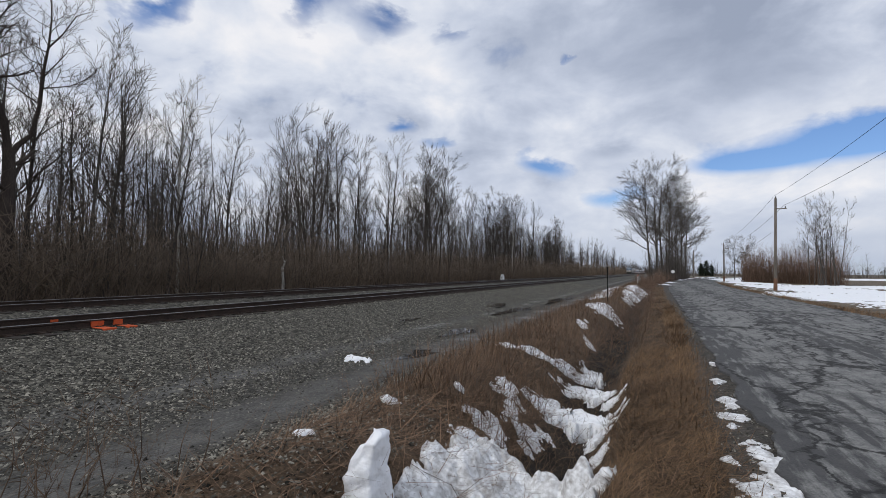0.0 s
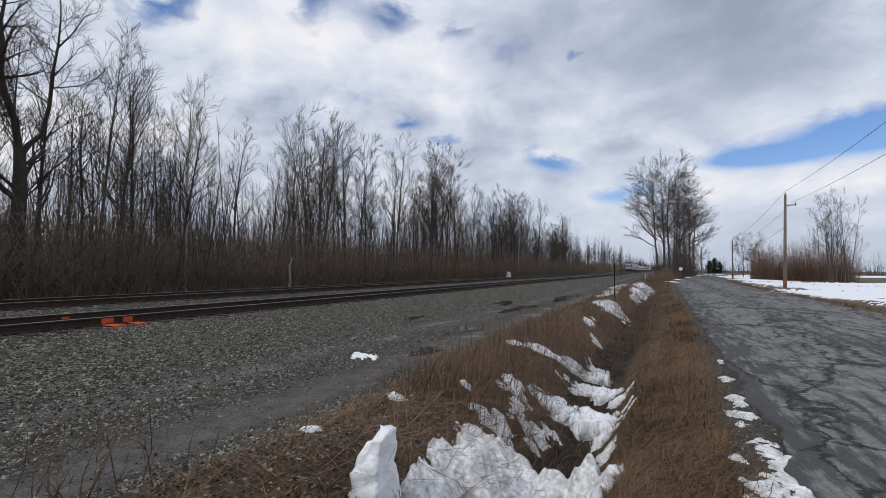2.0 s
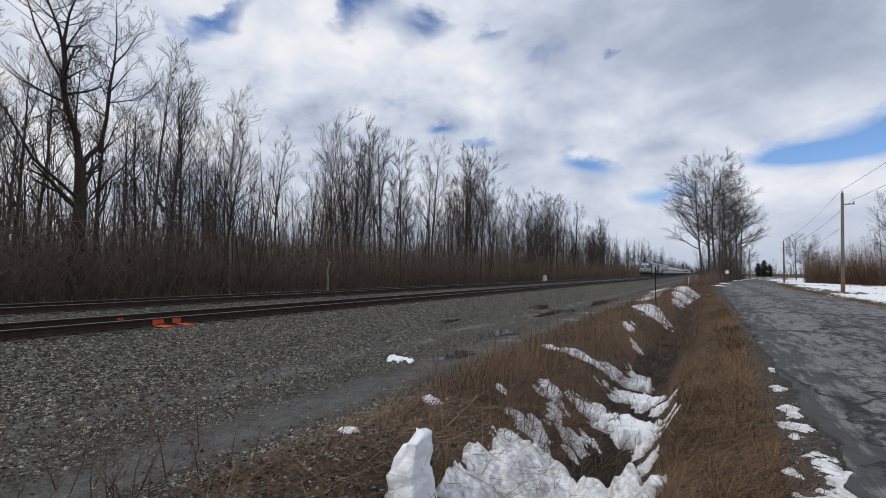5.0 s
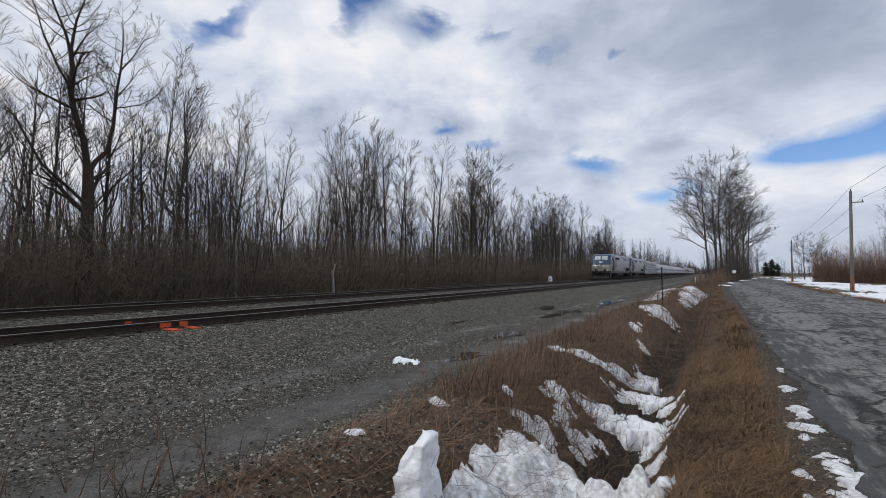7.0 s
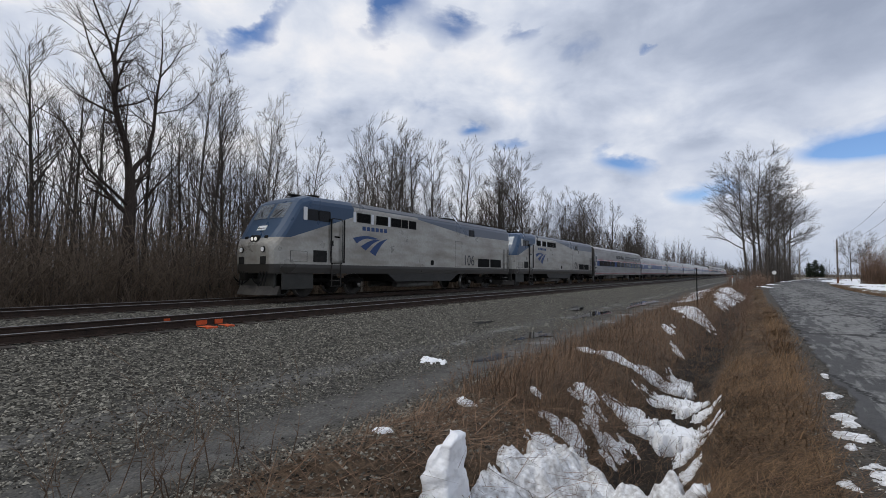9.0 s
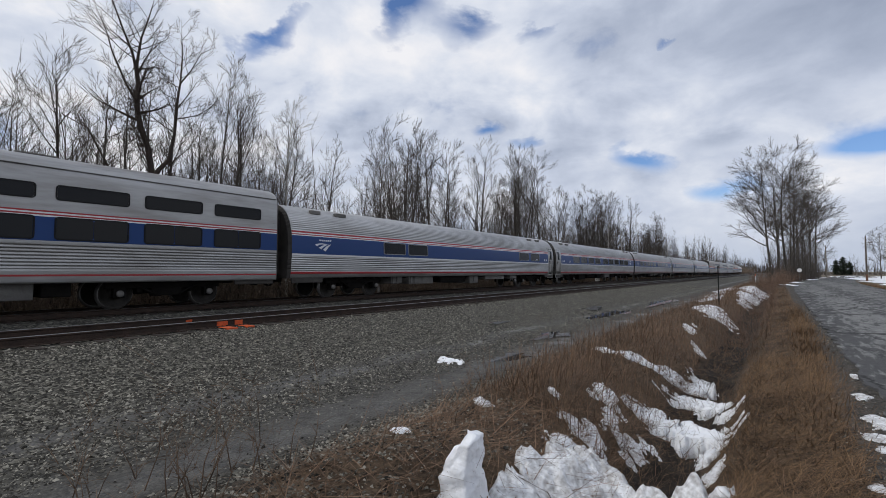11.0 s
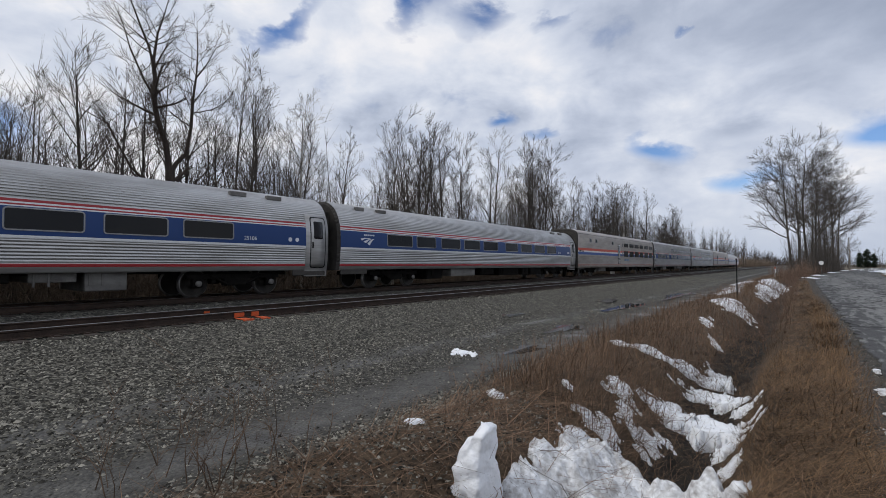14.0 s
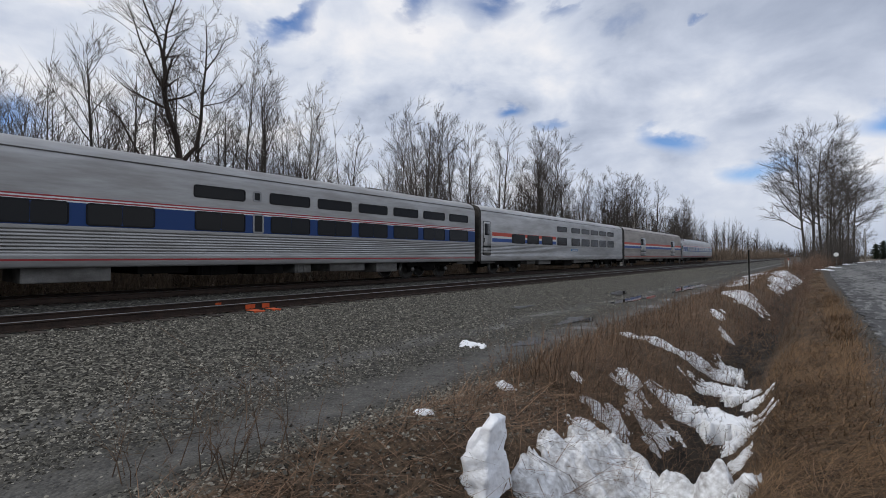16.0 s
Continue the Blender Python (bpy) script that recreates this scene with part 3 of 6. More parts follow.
def stainless(name, tint=1.0, warm=1.0, rough=0.36):
    return surface(name, (0.36 * tint, 0.355 * tint * warm ** 0.5, 0.345 * tint * warm), (0.50 * tint, 0.495 * tint * warm ** 0.5, 0.485 * tint * warm), 0.8, rough, metal=0.85, bump=0.04, fine=14.0, stretch=(1, 0.12, 1), dirt=((0.16, 0.14, 0.115), 0.45))


GLASS = surface("tinted_glass", (0.005, 0.006, 0.007), (0.011, 0.011, 0.012), 0.6, 0.10, bump=0.0, spec=0.2)
GASKET = surface("window_frame_metal", (0.20, 0.20, 0.20), (0.34, 0.34, 0.34), 4.0, 0.5, metal=0.5, bump=0.05)
GASKET_DARK = surface("window_rubber", (0.007, 0.007, 0.007), (0.018, 0.018, 0.018), 4.0, 0.6, bump=0.05, spec=0.15)
# near-black: shade under the train is put into this colour along with the dirt
UNDER = surface("underfloor_dirt_and_shade", (0.004, 0.0037, 0.0033), (0.016, 0.0145, 0.013), 3.0, 0.9, bump=0.3, spec=0.06)
UNDER_GREY = surface("grey_equipment", (0.12, 0.115, 0.105), (0.24, 0.23, 0.215), 3.0, 0.75, bump=0.2, dirt=((0.04, 0.035, 0.03), 0.8))
WHEEL = surface("wheel_steel", (0.016, 0.014, 0.012), (0.045, 0.040, 0.034), 5.0, 0.6, metal=0.5, bump=0.2)
TREAD = surface("wheel_tread", (0.22, 0.21, 0.20), (0.36, 0.35, 0.34), 5.0, 0.4, metal=0.9, bump=0.05)
DIAPHRAGM = surface("gangway_rubber", (0.03, 0.027, 0.024), (0.075, 0.068, 0.06), 3.0, 0.8, bump=0.2)
LOGO_BLUE = surface("logo_blue", (0.022, 0.05, 0.14), (0.03, 0.065, 0.17), 3.0, 0.5, bump=0.0)
LOGO_WHITE = surface("logo_white", (0.6, 0.62, 0.66), (0.72, 0.73, 0.75), 3.0, 0.5, bump=0.0)


def spline(points, n=10):
    out = []
    P = [points[0]] + list(points) + [points[-1]]
    for i in range(1, len(P) - 2):
        for k in range(n):
            t = k / n
            a, b, c, d = (np.array(P[j], float) for j in (i - 1, i, i + 1, i + 2))
            out.append(0.5 * (2 * b + (c - a) * t + (2 * a - 5 * b + 4 * c - d) * t * t + (3 * b - a - 3 * c + d) * t ** 3))
    out.append(np.array(points[-1], float))
    return np.array(out)


def fluted(points, zones, pitch=0.088, deep=0.034):
    """A half cross-section, bottom to roof; inside the zones (low z, high z) it is corrugated."""
    c = spline(points)
    s = np.concatenate([[0], np.cumsum(np.linalg.norm(np.diff(c, axis=0), axis=1))])
    u = np.arange(0, s[-1], pitch / 6)
    x, z = np.interp(u, s, c[:, 0]), np.interp(u, s, c[:, 1])
    tx, tz = np.gradient(x), np.gradient(z)
    ln = np.hypot(tx, tz)
    w = np.zeros(len(u))
    for lo, hi in zones:
        w[(z > lo) & (z < hi)] = 1
    d = deep * (np.abs(np.sin(math.pi * u / pitch)) ** 0.55 - 1) * w
    keep = (w > 0) | (np.arange(len(u)) % 3 == 0)
    x, z = (x + d * tz / ln)[keep], (z - d * tx / ln)[keep]
    return np.stack([np.append(x, 0.0), np.append(z, c[-1, 1])], 1)


def shell(half, y0, y1):
    """The car's skin: the half section mirrored and drawn out along the car."""
    full = list(half) + [(-x, z) for x, z in half[-2::-1]]
    bm = bmesh.new()
    rings = [[bm.verts.new((x, y, z)) for x, z in full] for y in (y0, y1)]
    for k in range(len(full) - 1):
        bm.faces.new((rings[0][k], rings[0][k + 1], rings[1][k + 1], rings[1][k])).smooth = True
    bm.faces.new((rings[0][-1], rings[0][0], rings[1][0], rings[1][-1]))
    return bm


def end_wall(half, y, thick):
    full = list(half[::4]) + [half[-1]] + [(-x, z) for x, z in half[::4][::-1]]
    bm = bmesh.new()
    a = [bm.verts.new((x * 0.995, y, z - 0.004)) for x, z in full]
    b = [bm.verts.new((x * 0.93, y + thick, 0.3 + (z - 0.3) * 0.975)) for x, z in full]
    for k in range(len(full)):
        j = (k + 1) % len(full)
        bm.faces.new((a[k], a[j], b[j], b[k]))
    bm.faces.new(b)
    bmesh.ops.recalc_face_normals(bm, faces=bm.faces[:])
    return bm


def side_x(half, z):
    i = np.argmax(half[:, 1])
    return float(np.interp(z, half[:i + 1, 1], half[:i + 1, 0]))


def rounded(y0, y1, z0, z1, r, n=4):
    pts = []
    for cy, cz, a in ((y1 - r, z0 + r, -90), (y1 - r, z1 - r, 0), (y0 + r, z1 - r, 90), (y0 + r, z0 + r, 180)):
        for k in range(n + 1):
            t = radians(a + 90 * k / n)
            pts.append((cy + r * math.cos(t), cz + r * math.sin(t)))
    return pts


def plate(half, outline, lift, thick, hole=None, sign=1):
    """A plate that lies on the car's side, optionally a ring round a hole of as many points."""
    bm = bmesh.new()
    X = lambda z, d: sign * (side_x(half, z) + d)
    top = [bm.verts.new((X(z, lift + thick), y, z)) for y, z in outline]
    low = [bm.verts.new((X(z, lift - 0.02), y, z)) for y, z in outline]
    n = len(outline)
    for k in range(n):
        bm.faces.new((low[k], low[(k + 1) % n], top[(k + 1) % n], top[k]))
    if hole:
        inn = [bm.verts.new((X(z, lift + thick), y, z)) for y, z in hole]
        deep = [bm.verts.new((X(z, lift - 0.02), y, z)) for y, z in hole]
        for k in range(n):
            j = (k + 1) % n
            bm.faces.new((top[k], top[j], inn[j], inn[k]))
            bm.faces.new((inn[k], inn[j], deep[j], deep[k]))
    else:
        bm.faces.new(top)
    bmesh.ops.recalc_face_normals(bm, faces=bm.faces[:])
    return bm


def window(car, half, y0, y1, z0, z1, sign=1, frame_mat=None, rim=0.035, radius=0.09, split=0):
    r = min(radius, (y1 - y0) * 0.3, (z1 - z0) * 0.3)
    fr = part("window", plate(half, rounded(y0, y1, z0, z1, r), 0.006, 0.012, rounded(y0 + rim, y1 - rim, z0 + rim, z1 - rim, max(r - rim, 0.02)), sign), frame_mat or GASKET, car)
    cuts = [y0 + rim + (y1 - y0 - 2 * rim) * k / (split + 1) for k in range(split + 2)]
    for a, b in zip(cuts, cuts[1:]):
        part("pane", plate(half, rounded(a + 0.006, b - 0.006, z0 + rim, z1 - rim, max(r - rim, 0.02)), 0.003, 0.006, None, sign), GLASS, fr)
    return fr


def side_door(car, half, y0, y1, z0, z1, win, material, sign=1):
    d = part("door", panel(half, y0, y1, z0, z1, 0.016, sign), material, car, "plain steel car door")
    part("surround", panel(half, y0 - 0.04, y1 + 0.04, z0 - 0.03, z1 + 0.04, 0.009, sign), GASKET_DARK, d)
    part("pane", panel(half, *win, 0.024, sign, 8, 0.06), GLASS, d)
    part("handle", plate(half, rounded(y0 + 0.04, y0 + 0.10, z0 + 0.75, z0 + 1.0, 0.02), 0.02, 0.02, None, sign), DARK_METAL, d)
    return d


def panel(half, y0, y1, z0, z1, lift, sign=1, rows=14, chamfer=0.12):
    """A plain panel that follows the curve of the car's side, with clipped corners and a rim."""
    bm = bmesh.new()
    grid = []
    tidy = [chamfer * f for f in (0, 0.1, 0.3, 0.6)]
    levels = [z0 + t for t in tidy] + [z0 + chamfer + (z1 - z0 - 2 * chamfer) * k / rows for k in range(rows + 1)] + [z1 - t for t in tidy[::-1]]
    for z in levels:
        e = max(0.0, chamfer - min(z - z0, z1 - z))
        c = chamfer - math.sqrt(max(chamfer * chamfer - e * e, 0.0))
        x = sign * (side_x(half, z) + lift)
        grid.append([bm.verts.new((x - sign * 0.03, y0 + c, z)), bm.verts.new((x, y0 + c + 0.006, z)), bm.verts.new((x, y1 - c - 0.006, z)), bm.verts.new((x - sign * 0.03, y1 - c, z))])
    for a, b in zip(grid, grid[1:]):
        for k in range(3):
            bm.faces.new((a[k], a[k + 1], b[k + 1], b[k])).smooth = k == 1
    bmesh.ops.recalc_face_normals(bm, faces=bm.faces[:])
    return bm


def lathe(prof, n=28):
    """A wheel about the x axis from (x, r) pairs."""
    bm = bmesh.new()
    rings = [[bm.verts.new((x, r * math.cos(2 * math.pi * k / n), r * math.sin(2 * math.pi * k / n))) for k in range(n)] for x, r in prof]
    for a, b in zip(rings, rings[1:]):
        for k in range(n):
            bm.faces.new((a[k], a[(k + 1) % n], b[(k + 1) % n], b[k])).smooth = True
    bm.faces.new(rings[0][::-1]), bm.faces.new(rings[-1])
    return bm


def wheel_data():
    bm = lathe([(-0.09, 0.42), (-0.09, 0.49), (-0.06, 0.485), (-0.05, 0.465), (0.045, 0.457), (0.05, 0.44), (0.05, 0.385), (0.02, 0.36), (0.005, 0.20), (0.03, 0.14), (0.085, 0.13), (0.09, 0.11)])
    for f in bm.faces:
        r = math.hypot(f.calc_center_median().y, f.calc_center_median().z)
        f.material_index = 1 if r > 0.44 else 0
    me = bpy.data.meshes.new("wheel")
    bm.to_mesh(me), bm.free()
    me.materials.append(WHEEL), me.materials.append(TREAD)
    bm = lathe([(0.0, 0.02), (0.0, 0.10), (0.05, 0.10), (0.07, 0.07), (0.075, 0.02)], 14)
    cap = bpy.data.meshes.new("axle_cap")
    bm.to_mesh(cap), bm.free()
    cap.materials.append(UNDER_GREY)
    return me, cap


WHEEL_MESH, CAP_MESH = wheel_data()


def bogie(car, y, base=2.59, loco=False, big=1.0):
    bm = bmesh.new()
    for s in (-1, 1):
        box(bm, s * 1.08 - 0.09, s * 1.08 + 0.09, y - base / 2 - 0.35, y + base / 2 + 0.35, 0.60, 0.78, 0.03)
        box(bm, s * 1.08 - 0.10, s * 1.08 + 0.10, y - 0.45, y + 0.45, 0.36, 0.62, 0.03)
        for e in (-1, 1):
            box(bm, s * 1.08 - 0.12, s * 1.08 + 0.10, y + e * base / 2 - 0.16, y + e * base / 2 + 0.16, 0.33, 0.64, 0.03)
            rod(bm, (s * 1.06, y + e * 0.75, 0.48), (s * 1.06, y + e * 0.75, 0.86), 0.09, None, 10)
            rod(bm, (s * 1.2, y + e * 0.35, 0.42), (s * 1.2, y + e * 0.95, 0.74), 0.035, None, 8)
    box(bm, -1.0, 1.0, y - 0.28, y + 0.28, 0.45, 0.95, 0.04)
    b = part("bogie", bm, UNDER, car, "dirty wheel bogie, near-black with the shade under the train")
    for e in (-1, 1):
        for s in (-1, 1):
            share("wheel", WHEEL_MESH, b, Matrix.Translation((s * 0.80, y + e * base / 2, 0.457 * big)) @ Matrix.Rotation(0 if s > 0 else math.pi, 4, "Z") @ Matrix.Scale(big, 4))
            share("axle_cap", CAP_MESH, b, Matrix.Translation((s * 1.19, y + e * base / 2, 0.457)) @ Matrix.Rotation(0 if s > 0 else math.pi, 4, "Z"))
    return b


def coupler(car, y, way):
    bm = bmesh.new()
    box(bm, -0.10, 0.10, min(y, y + way * 0.6), max(y, y + way * 0.6), 0.78, 0.98, 0.03)
    box(bm, -0.19, 0.19, min(y + way * 0.5, y + way * 0.66), max(y + way * 0.5, y + way * 0.66), 0.70, 1.02, 0.04)
    part("coupler", bm, UNDER, car)
    for s in (-1, 1):
        segs = [(s * 0.45 + 0.03 * s * k, y + way * 0.13 * k, 0.85 - 0.28 * math.sin(math.pi * k / 5), s * 0.45 + 0.03 * s * (k + 1), y + way * 0.13 * (k + 1), 0.85 - 0.28 * math.sin(math.pi * (k + 1) / 5), 0.025, 0.025) for k in range(5)]
        v, f = tubes(segs, 6)
        share("hose", fast_mesh("hose", v, f, RUBBER), car)


def gangway(car, y, way, top):
    bm = bmesh.new()
    a, b = sorted((y, y + way * 0.27))
    box(bm, -0.85, 0.85, a, b, 1.05, top, 0.06)
    for k in range(4):
        yy = a + (b - a) * (k + 0.5) / 4
        box(bm, -0.89, 0.89, yy - 0.018, yy + 0.018, 1.02, top + 0.03, 0.015)
    part("gangway", bm, DIAPHRAGM, car, "dark pleated rubber gangway")


def text(car, words, y, z, x, size, material, name="number"):
    cu = bpy.data.curves.new(name, "FONT")
    cu.body, cu.size, cu.extrude = words, size, 0.004
    tmp = bpy.data.objects.new(name, cu)
    me = bpy.data.meshes.new_from_object(tmp)
    bpy.data.objects.remove(tmp)
    me.materials.append(material)
    return share(name, me, car, Matrix.Translation((x, y, z)) @ Matrix.Rotation(math.pi / 2, 4, "Z") @ Matrix.Rotation(math.pi / 2, 4, "X"))


def emblem(car, half, y, z, size, material, lift=0.004):
    """Three curved blades that fan from a point, and bars in place of the name over them."""
    bm = bmesh.new()
    for top0, top1, low0, low1 in (((0.0, 0.80), (1.55, 0.86), (0.22, 0.52), (1.2, 0.80)), ((0.45, 0.36), (1.75, 0.84), (0.75, 0.14), (1.85, 0.86)), ((0.98, 0.08), (2.0, 0.88), (1.35, -0.14), (2.12, 0.90))):
        up, dn = [], []
        for k in range(9):
            t = k / 8
            for row, a, b, bulge in ((up, top0, top1, 0.16), (dn, low0, low1, 0.16)):
                yy, zz = a[0] + (b[0] - a[0]) * t, a[1] + (b[1] - a[1]) * t + bulge * math.sin(math.pi * t) * 0.9
                yy, zz = y + yy * size, z + zz * size * 0.74
                row.append(bm.verts.new((side_x(half, zz) + lift + 0.012, yy, zz)))
        for k in range(8):
            bm.faces.new((up[k], up[k + 1], dn[k + 1], dn[k]))
    bmesh.ops.recalc_face_normals(bm, faces=bm.faces[:])
    part("emblem", bm, material, car, "three curved blades of painted emblem")
    bm = bmesh.new()
    for k in range(6):
        yy, zz = y + (0.55 + 0.27 * k) * size, z + 0.94 * size
        box(bm, side_x(half, zz) + lift, side_x(half, zz) + lift + 0.008, yy, yy + 0.19 * size, zz, zz + 0.17 * size)
    part("name_bars", bm, material, car)


AMF_SIDE = [(1.44, 0.86), (1.50, 1.1), (1.535, 1.5), (1.55, 1.95), (1.53, 2.5), (1.45, 2.9), (1.30, 3.24), (1.05, 3.55), (0.62, 3.79), (0.0, 3.87)]
AMF, AMF_SMOOTH = fluted(AMF_SIDE, [(1.13, 1.72), (2.74, 3.80)]), spline(AMF_SIDE)
VIEW = fluted([(1.50, 0.80), (1.53, 1.1), (1.535, 2.0), (1.535, 3.45), (1.52, 3.72), (1.44, 3.92), (1.28, 4.06), (0.95, 4.19), (0.5, 4.26), (0.0, 4.28)], [(1.16, 1.82)])


def amf_metal(name):
    m = stainless(name, 1.16)
    band(m, 1.02, 1.11, RED), band(m, 1.735, 1.815, WHITE), band(m, 1.815, 2.53, BLUE)
    band(m, 2.53, 2.565, WHITE), band(m, 2.565, 2.605, RED), band(m, 2.605, 2.65, WHITE), band(m, 2.65, 2.72, RED)
    return m


AMF_METAL = amf_metal("striped_stainless")
PLAIN_METAL = stainless("plain_stainless")
AMF_WINDOWS = [(4.26, 5.89), (6.31, 7.96), (8.37, 10.0), (10.44, 12.09), (13.04, 14.72), (15.11, 16.76), (17.12, 18.86), (19.32, 20.87), (21.16, 22.95)]


def underfloor(car, seed, L, grey=2):
    rng = random.Random(seed)
    y = 6.3
    while y < L - 7:
        w = rng.uniform(0.7, 2.6)
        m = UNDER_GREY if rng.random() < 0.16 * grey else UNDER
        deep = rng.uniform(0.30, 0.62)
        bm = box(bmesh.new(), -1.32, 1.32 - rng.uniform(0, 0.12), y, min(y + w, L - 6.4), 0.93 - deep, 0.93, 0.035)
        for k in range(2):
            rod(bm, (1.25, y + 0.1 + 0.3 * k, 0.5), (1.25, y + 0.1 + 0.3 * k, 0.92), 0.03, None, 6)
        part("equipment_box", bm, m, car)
        y += w + rng.uniform(0.1, 0.9)
    bm = rod(bmesh.new(), (1.0, 6, 0.84), (1.0, L - 6, 0.84), 0.05, None, 8)
    rod(bm, (-1.0, 6, 0.84), (-1.0, L - 6, 0.84), 0.05, None, 8)
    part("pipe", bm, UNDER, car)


def finish_car(car, half, L, top, seed, metal, grey=2):
    for y, th in ((0.33, -0.10), (L - 0.33, 0.10)):
        part("end_wall", end_wall(half, y, th), DIAPHRAGM, car)
    gangway(car, 0.24, -1, top - 0.55), gangway(car, L - 0.24, 1, top - 0.55)
    coupler(car, 0.35, -1), coupler(car, L - 0.35, 1)
    bogie(car, 3.95), bogie(car, L - 3.95)
    underfloor(car, seed, L, grey)
    # the body's lower edge steps down at the ends
    for a, b in ((0.4, 1.9), (L - 1.9, L - 0.4)):
        for s in (-1, 1):
            part("end_skirt", box(bmesh.new(), s * 1.42 - 0.03, s * 1.42 + 0.03, a, b, 0.66, 0.88, 0.02), DIAPHRAGM, car)


def amfleet(number, label, flip, windows=AMF_WINDOWS, seed=1):
    L = 26.01
    car = tagged(new("passenger_coach"), label, "train car", "coaches of the train")
    Y = (lambda a, b: (L - b, L - a)) if flip else (lambda a, b: (a, b))
    part("body", shell(AMF, 0.33, L - 0.33), AMF_METAL, car, "fluted stainless steel body with blue band and red stripes")
    for sign in (1, -1):
        for a, b in windows:
            window(car, AMF, *Y(a, b), 1.93, 2.51, sign)
        a, b = Y(0.322, 1.38)
        part("vestibule_panel", panel(AMF_SMOOTH, a, b, 0.62, 3.06, 0.004, sign, 16, 0.02), PLAIN_METAL, car)
        a, b = Y(0.48, 1.14)
        side_door(car, AMF_SMOOTH, a, b, 0.98, 2.94, (a + 0.12, b - 0.10, 2.1, 2.80), PLAIN_METAL, sign)
    e = Y(23.5, 24.6)
    emblem(car, AMF, e[0], 1.98, 0.40, LOGO_WHITE)
    n = Y(3.2, 3.9)
    text(car, number, n[0], 1.95, side_x(AMF, 2.0) + 0.006, 0.19, LOGO_WHITE)
    for a, b in (Y(2.2, 2.8), Y(3.6, 4.2), Y(22.6, 23.2), Y(24.0, 24.5)):
        part("roof_vent", box(bmesh.new(), 0.98, 1.14, a, b, 3.50, 3.66, 0.02), UNDER_GREY, car)
    for a, b in (Y(1.7, 1.86), Y(2.0, 2.16)):
        part("round_badge", plate(AMF, rounded(a, b, 1.95, 2.11, 0.078), 0.004, 0.004), LOGO_WHITE, car)
    finish_car(car, AMF, L, 3.87, seed, AMF_METAL)
    return car


def view_shell(name, bands_, tint=1.18, warm=1.0):
    m = stainless(name, tint, warm, 0.46)
    for b in bands_:
        band(m, *b)
    return m


STRIPE3 = [(2.34, 2.56, (0.52, 0.075, 0.045)), (2.20, 2.34, (0.66, 0.65, 0.62)), (1.98, 2.20, (0.025, 0.075, 0.26)), (1.02, 1.08, (0.36, 0.06, 0.045))]
BELT = [(1.90, 2.52, BLUE), (2.52, 2.56, WHITE), (2.56, 2.60, RED), (2.60, 2.64, WHITE), (2.64, 2.68, RED), (0.98, 1.03, RED)]
METAL_STRIPE3, METAL_BELT = view_shell("tricolour_stainless", STRIPE3, 1.0, 0.84), view_shell("belt_stainless", BELT, 0.95)
METAL_SHORT = view_shell("short_tricolour_stainless", [(*b, 1.5, 10.3) for b in STRIPE3[:3]])


def viewliner(name, label, material, upper, lower, doors, small=(), seed=1, category="train car", split=1, badge=None):
    L = 26.01
    car = tagged(new(name), label, category, "coaches of the train")
    part("body", shell(VIEW, 0.33, L - 0.33), material, car, "ribbed stainless steel body")
    for sign in (1, -1):
        for a, b in upper:
            window(car, VIEW, a, b, 2.97, 3.38, sign, GASKET_DARK)
        for a, b in lower:
            window(car, VIEW, a, b, 1.93, 2.54, sign, GASKET_DARK, split=split)
        for a, b, z0, z1 in small:
            window(car, VIEW, a, b, z0, z1, sign, GASKET, 0.06)
        for a, b in doors:
            side_door(car, VIEW, a, b, 1.18, 3.16, (a + 0.12, b - 0.12, 2.35, 3.05), PLAIN_METAL, sign)
    bm = bmesh.new()
    for s in (-1, 1):
        box(bm, s * 1.47 - 0.06, s * 1.47 + 0.06, 0.36, L - 0.36, 3.80, 3.825, 0.008)
    part("roof_gutter", bm, UNDER_GREY, car)
    for y in (5.0, 9.5, 14.0, 18.5):
        part("roof_hatch", box(bmesh.new(), -0.5, 0.5, y, y + 0.9, 4.22, 4.34, 0.03), UNDER_GREY, car)
    if badge:
        y, w, z = badge
        part("name_board", plate(VIEW, rounded(y, y + w, z, z + 0.16, 0.02), 0.012, 0.008), surface("board_blue", (0.05, 0.16, 0.30), (0.07, 0.20, 0.36), 5.0, 0.5, bump=0.0), car, "small blue name board with unreadable writing")
        bm = bmesh.new()
        for k in range(7):
            box(bm, 1.556, 1.562, y + 0.3 + k * 0.14, y + 0.40 + k * 0.14, z + 0.05, z + 0.11)
        part("writing_bars", bm, LOGO_WHITE, car)
    finish_car(car, VIEW, L, 4.28, seed, material, 3)
    return car


def pairs(start, step, width, n):
    return [(start + step * k, start + step * k + width) for k in range(n)]


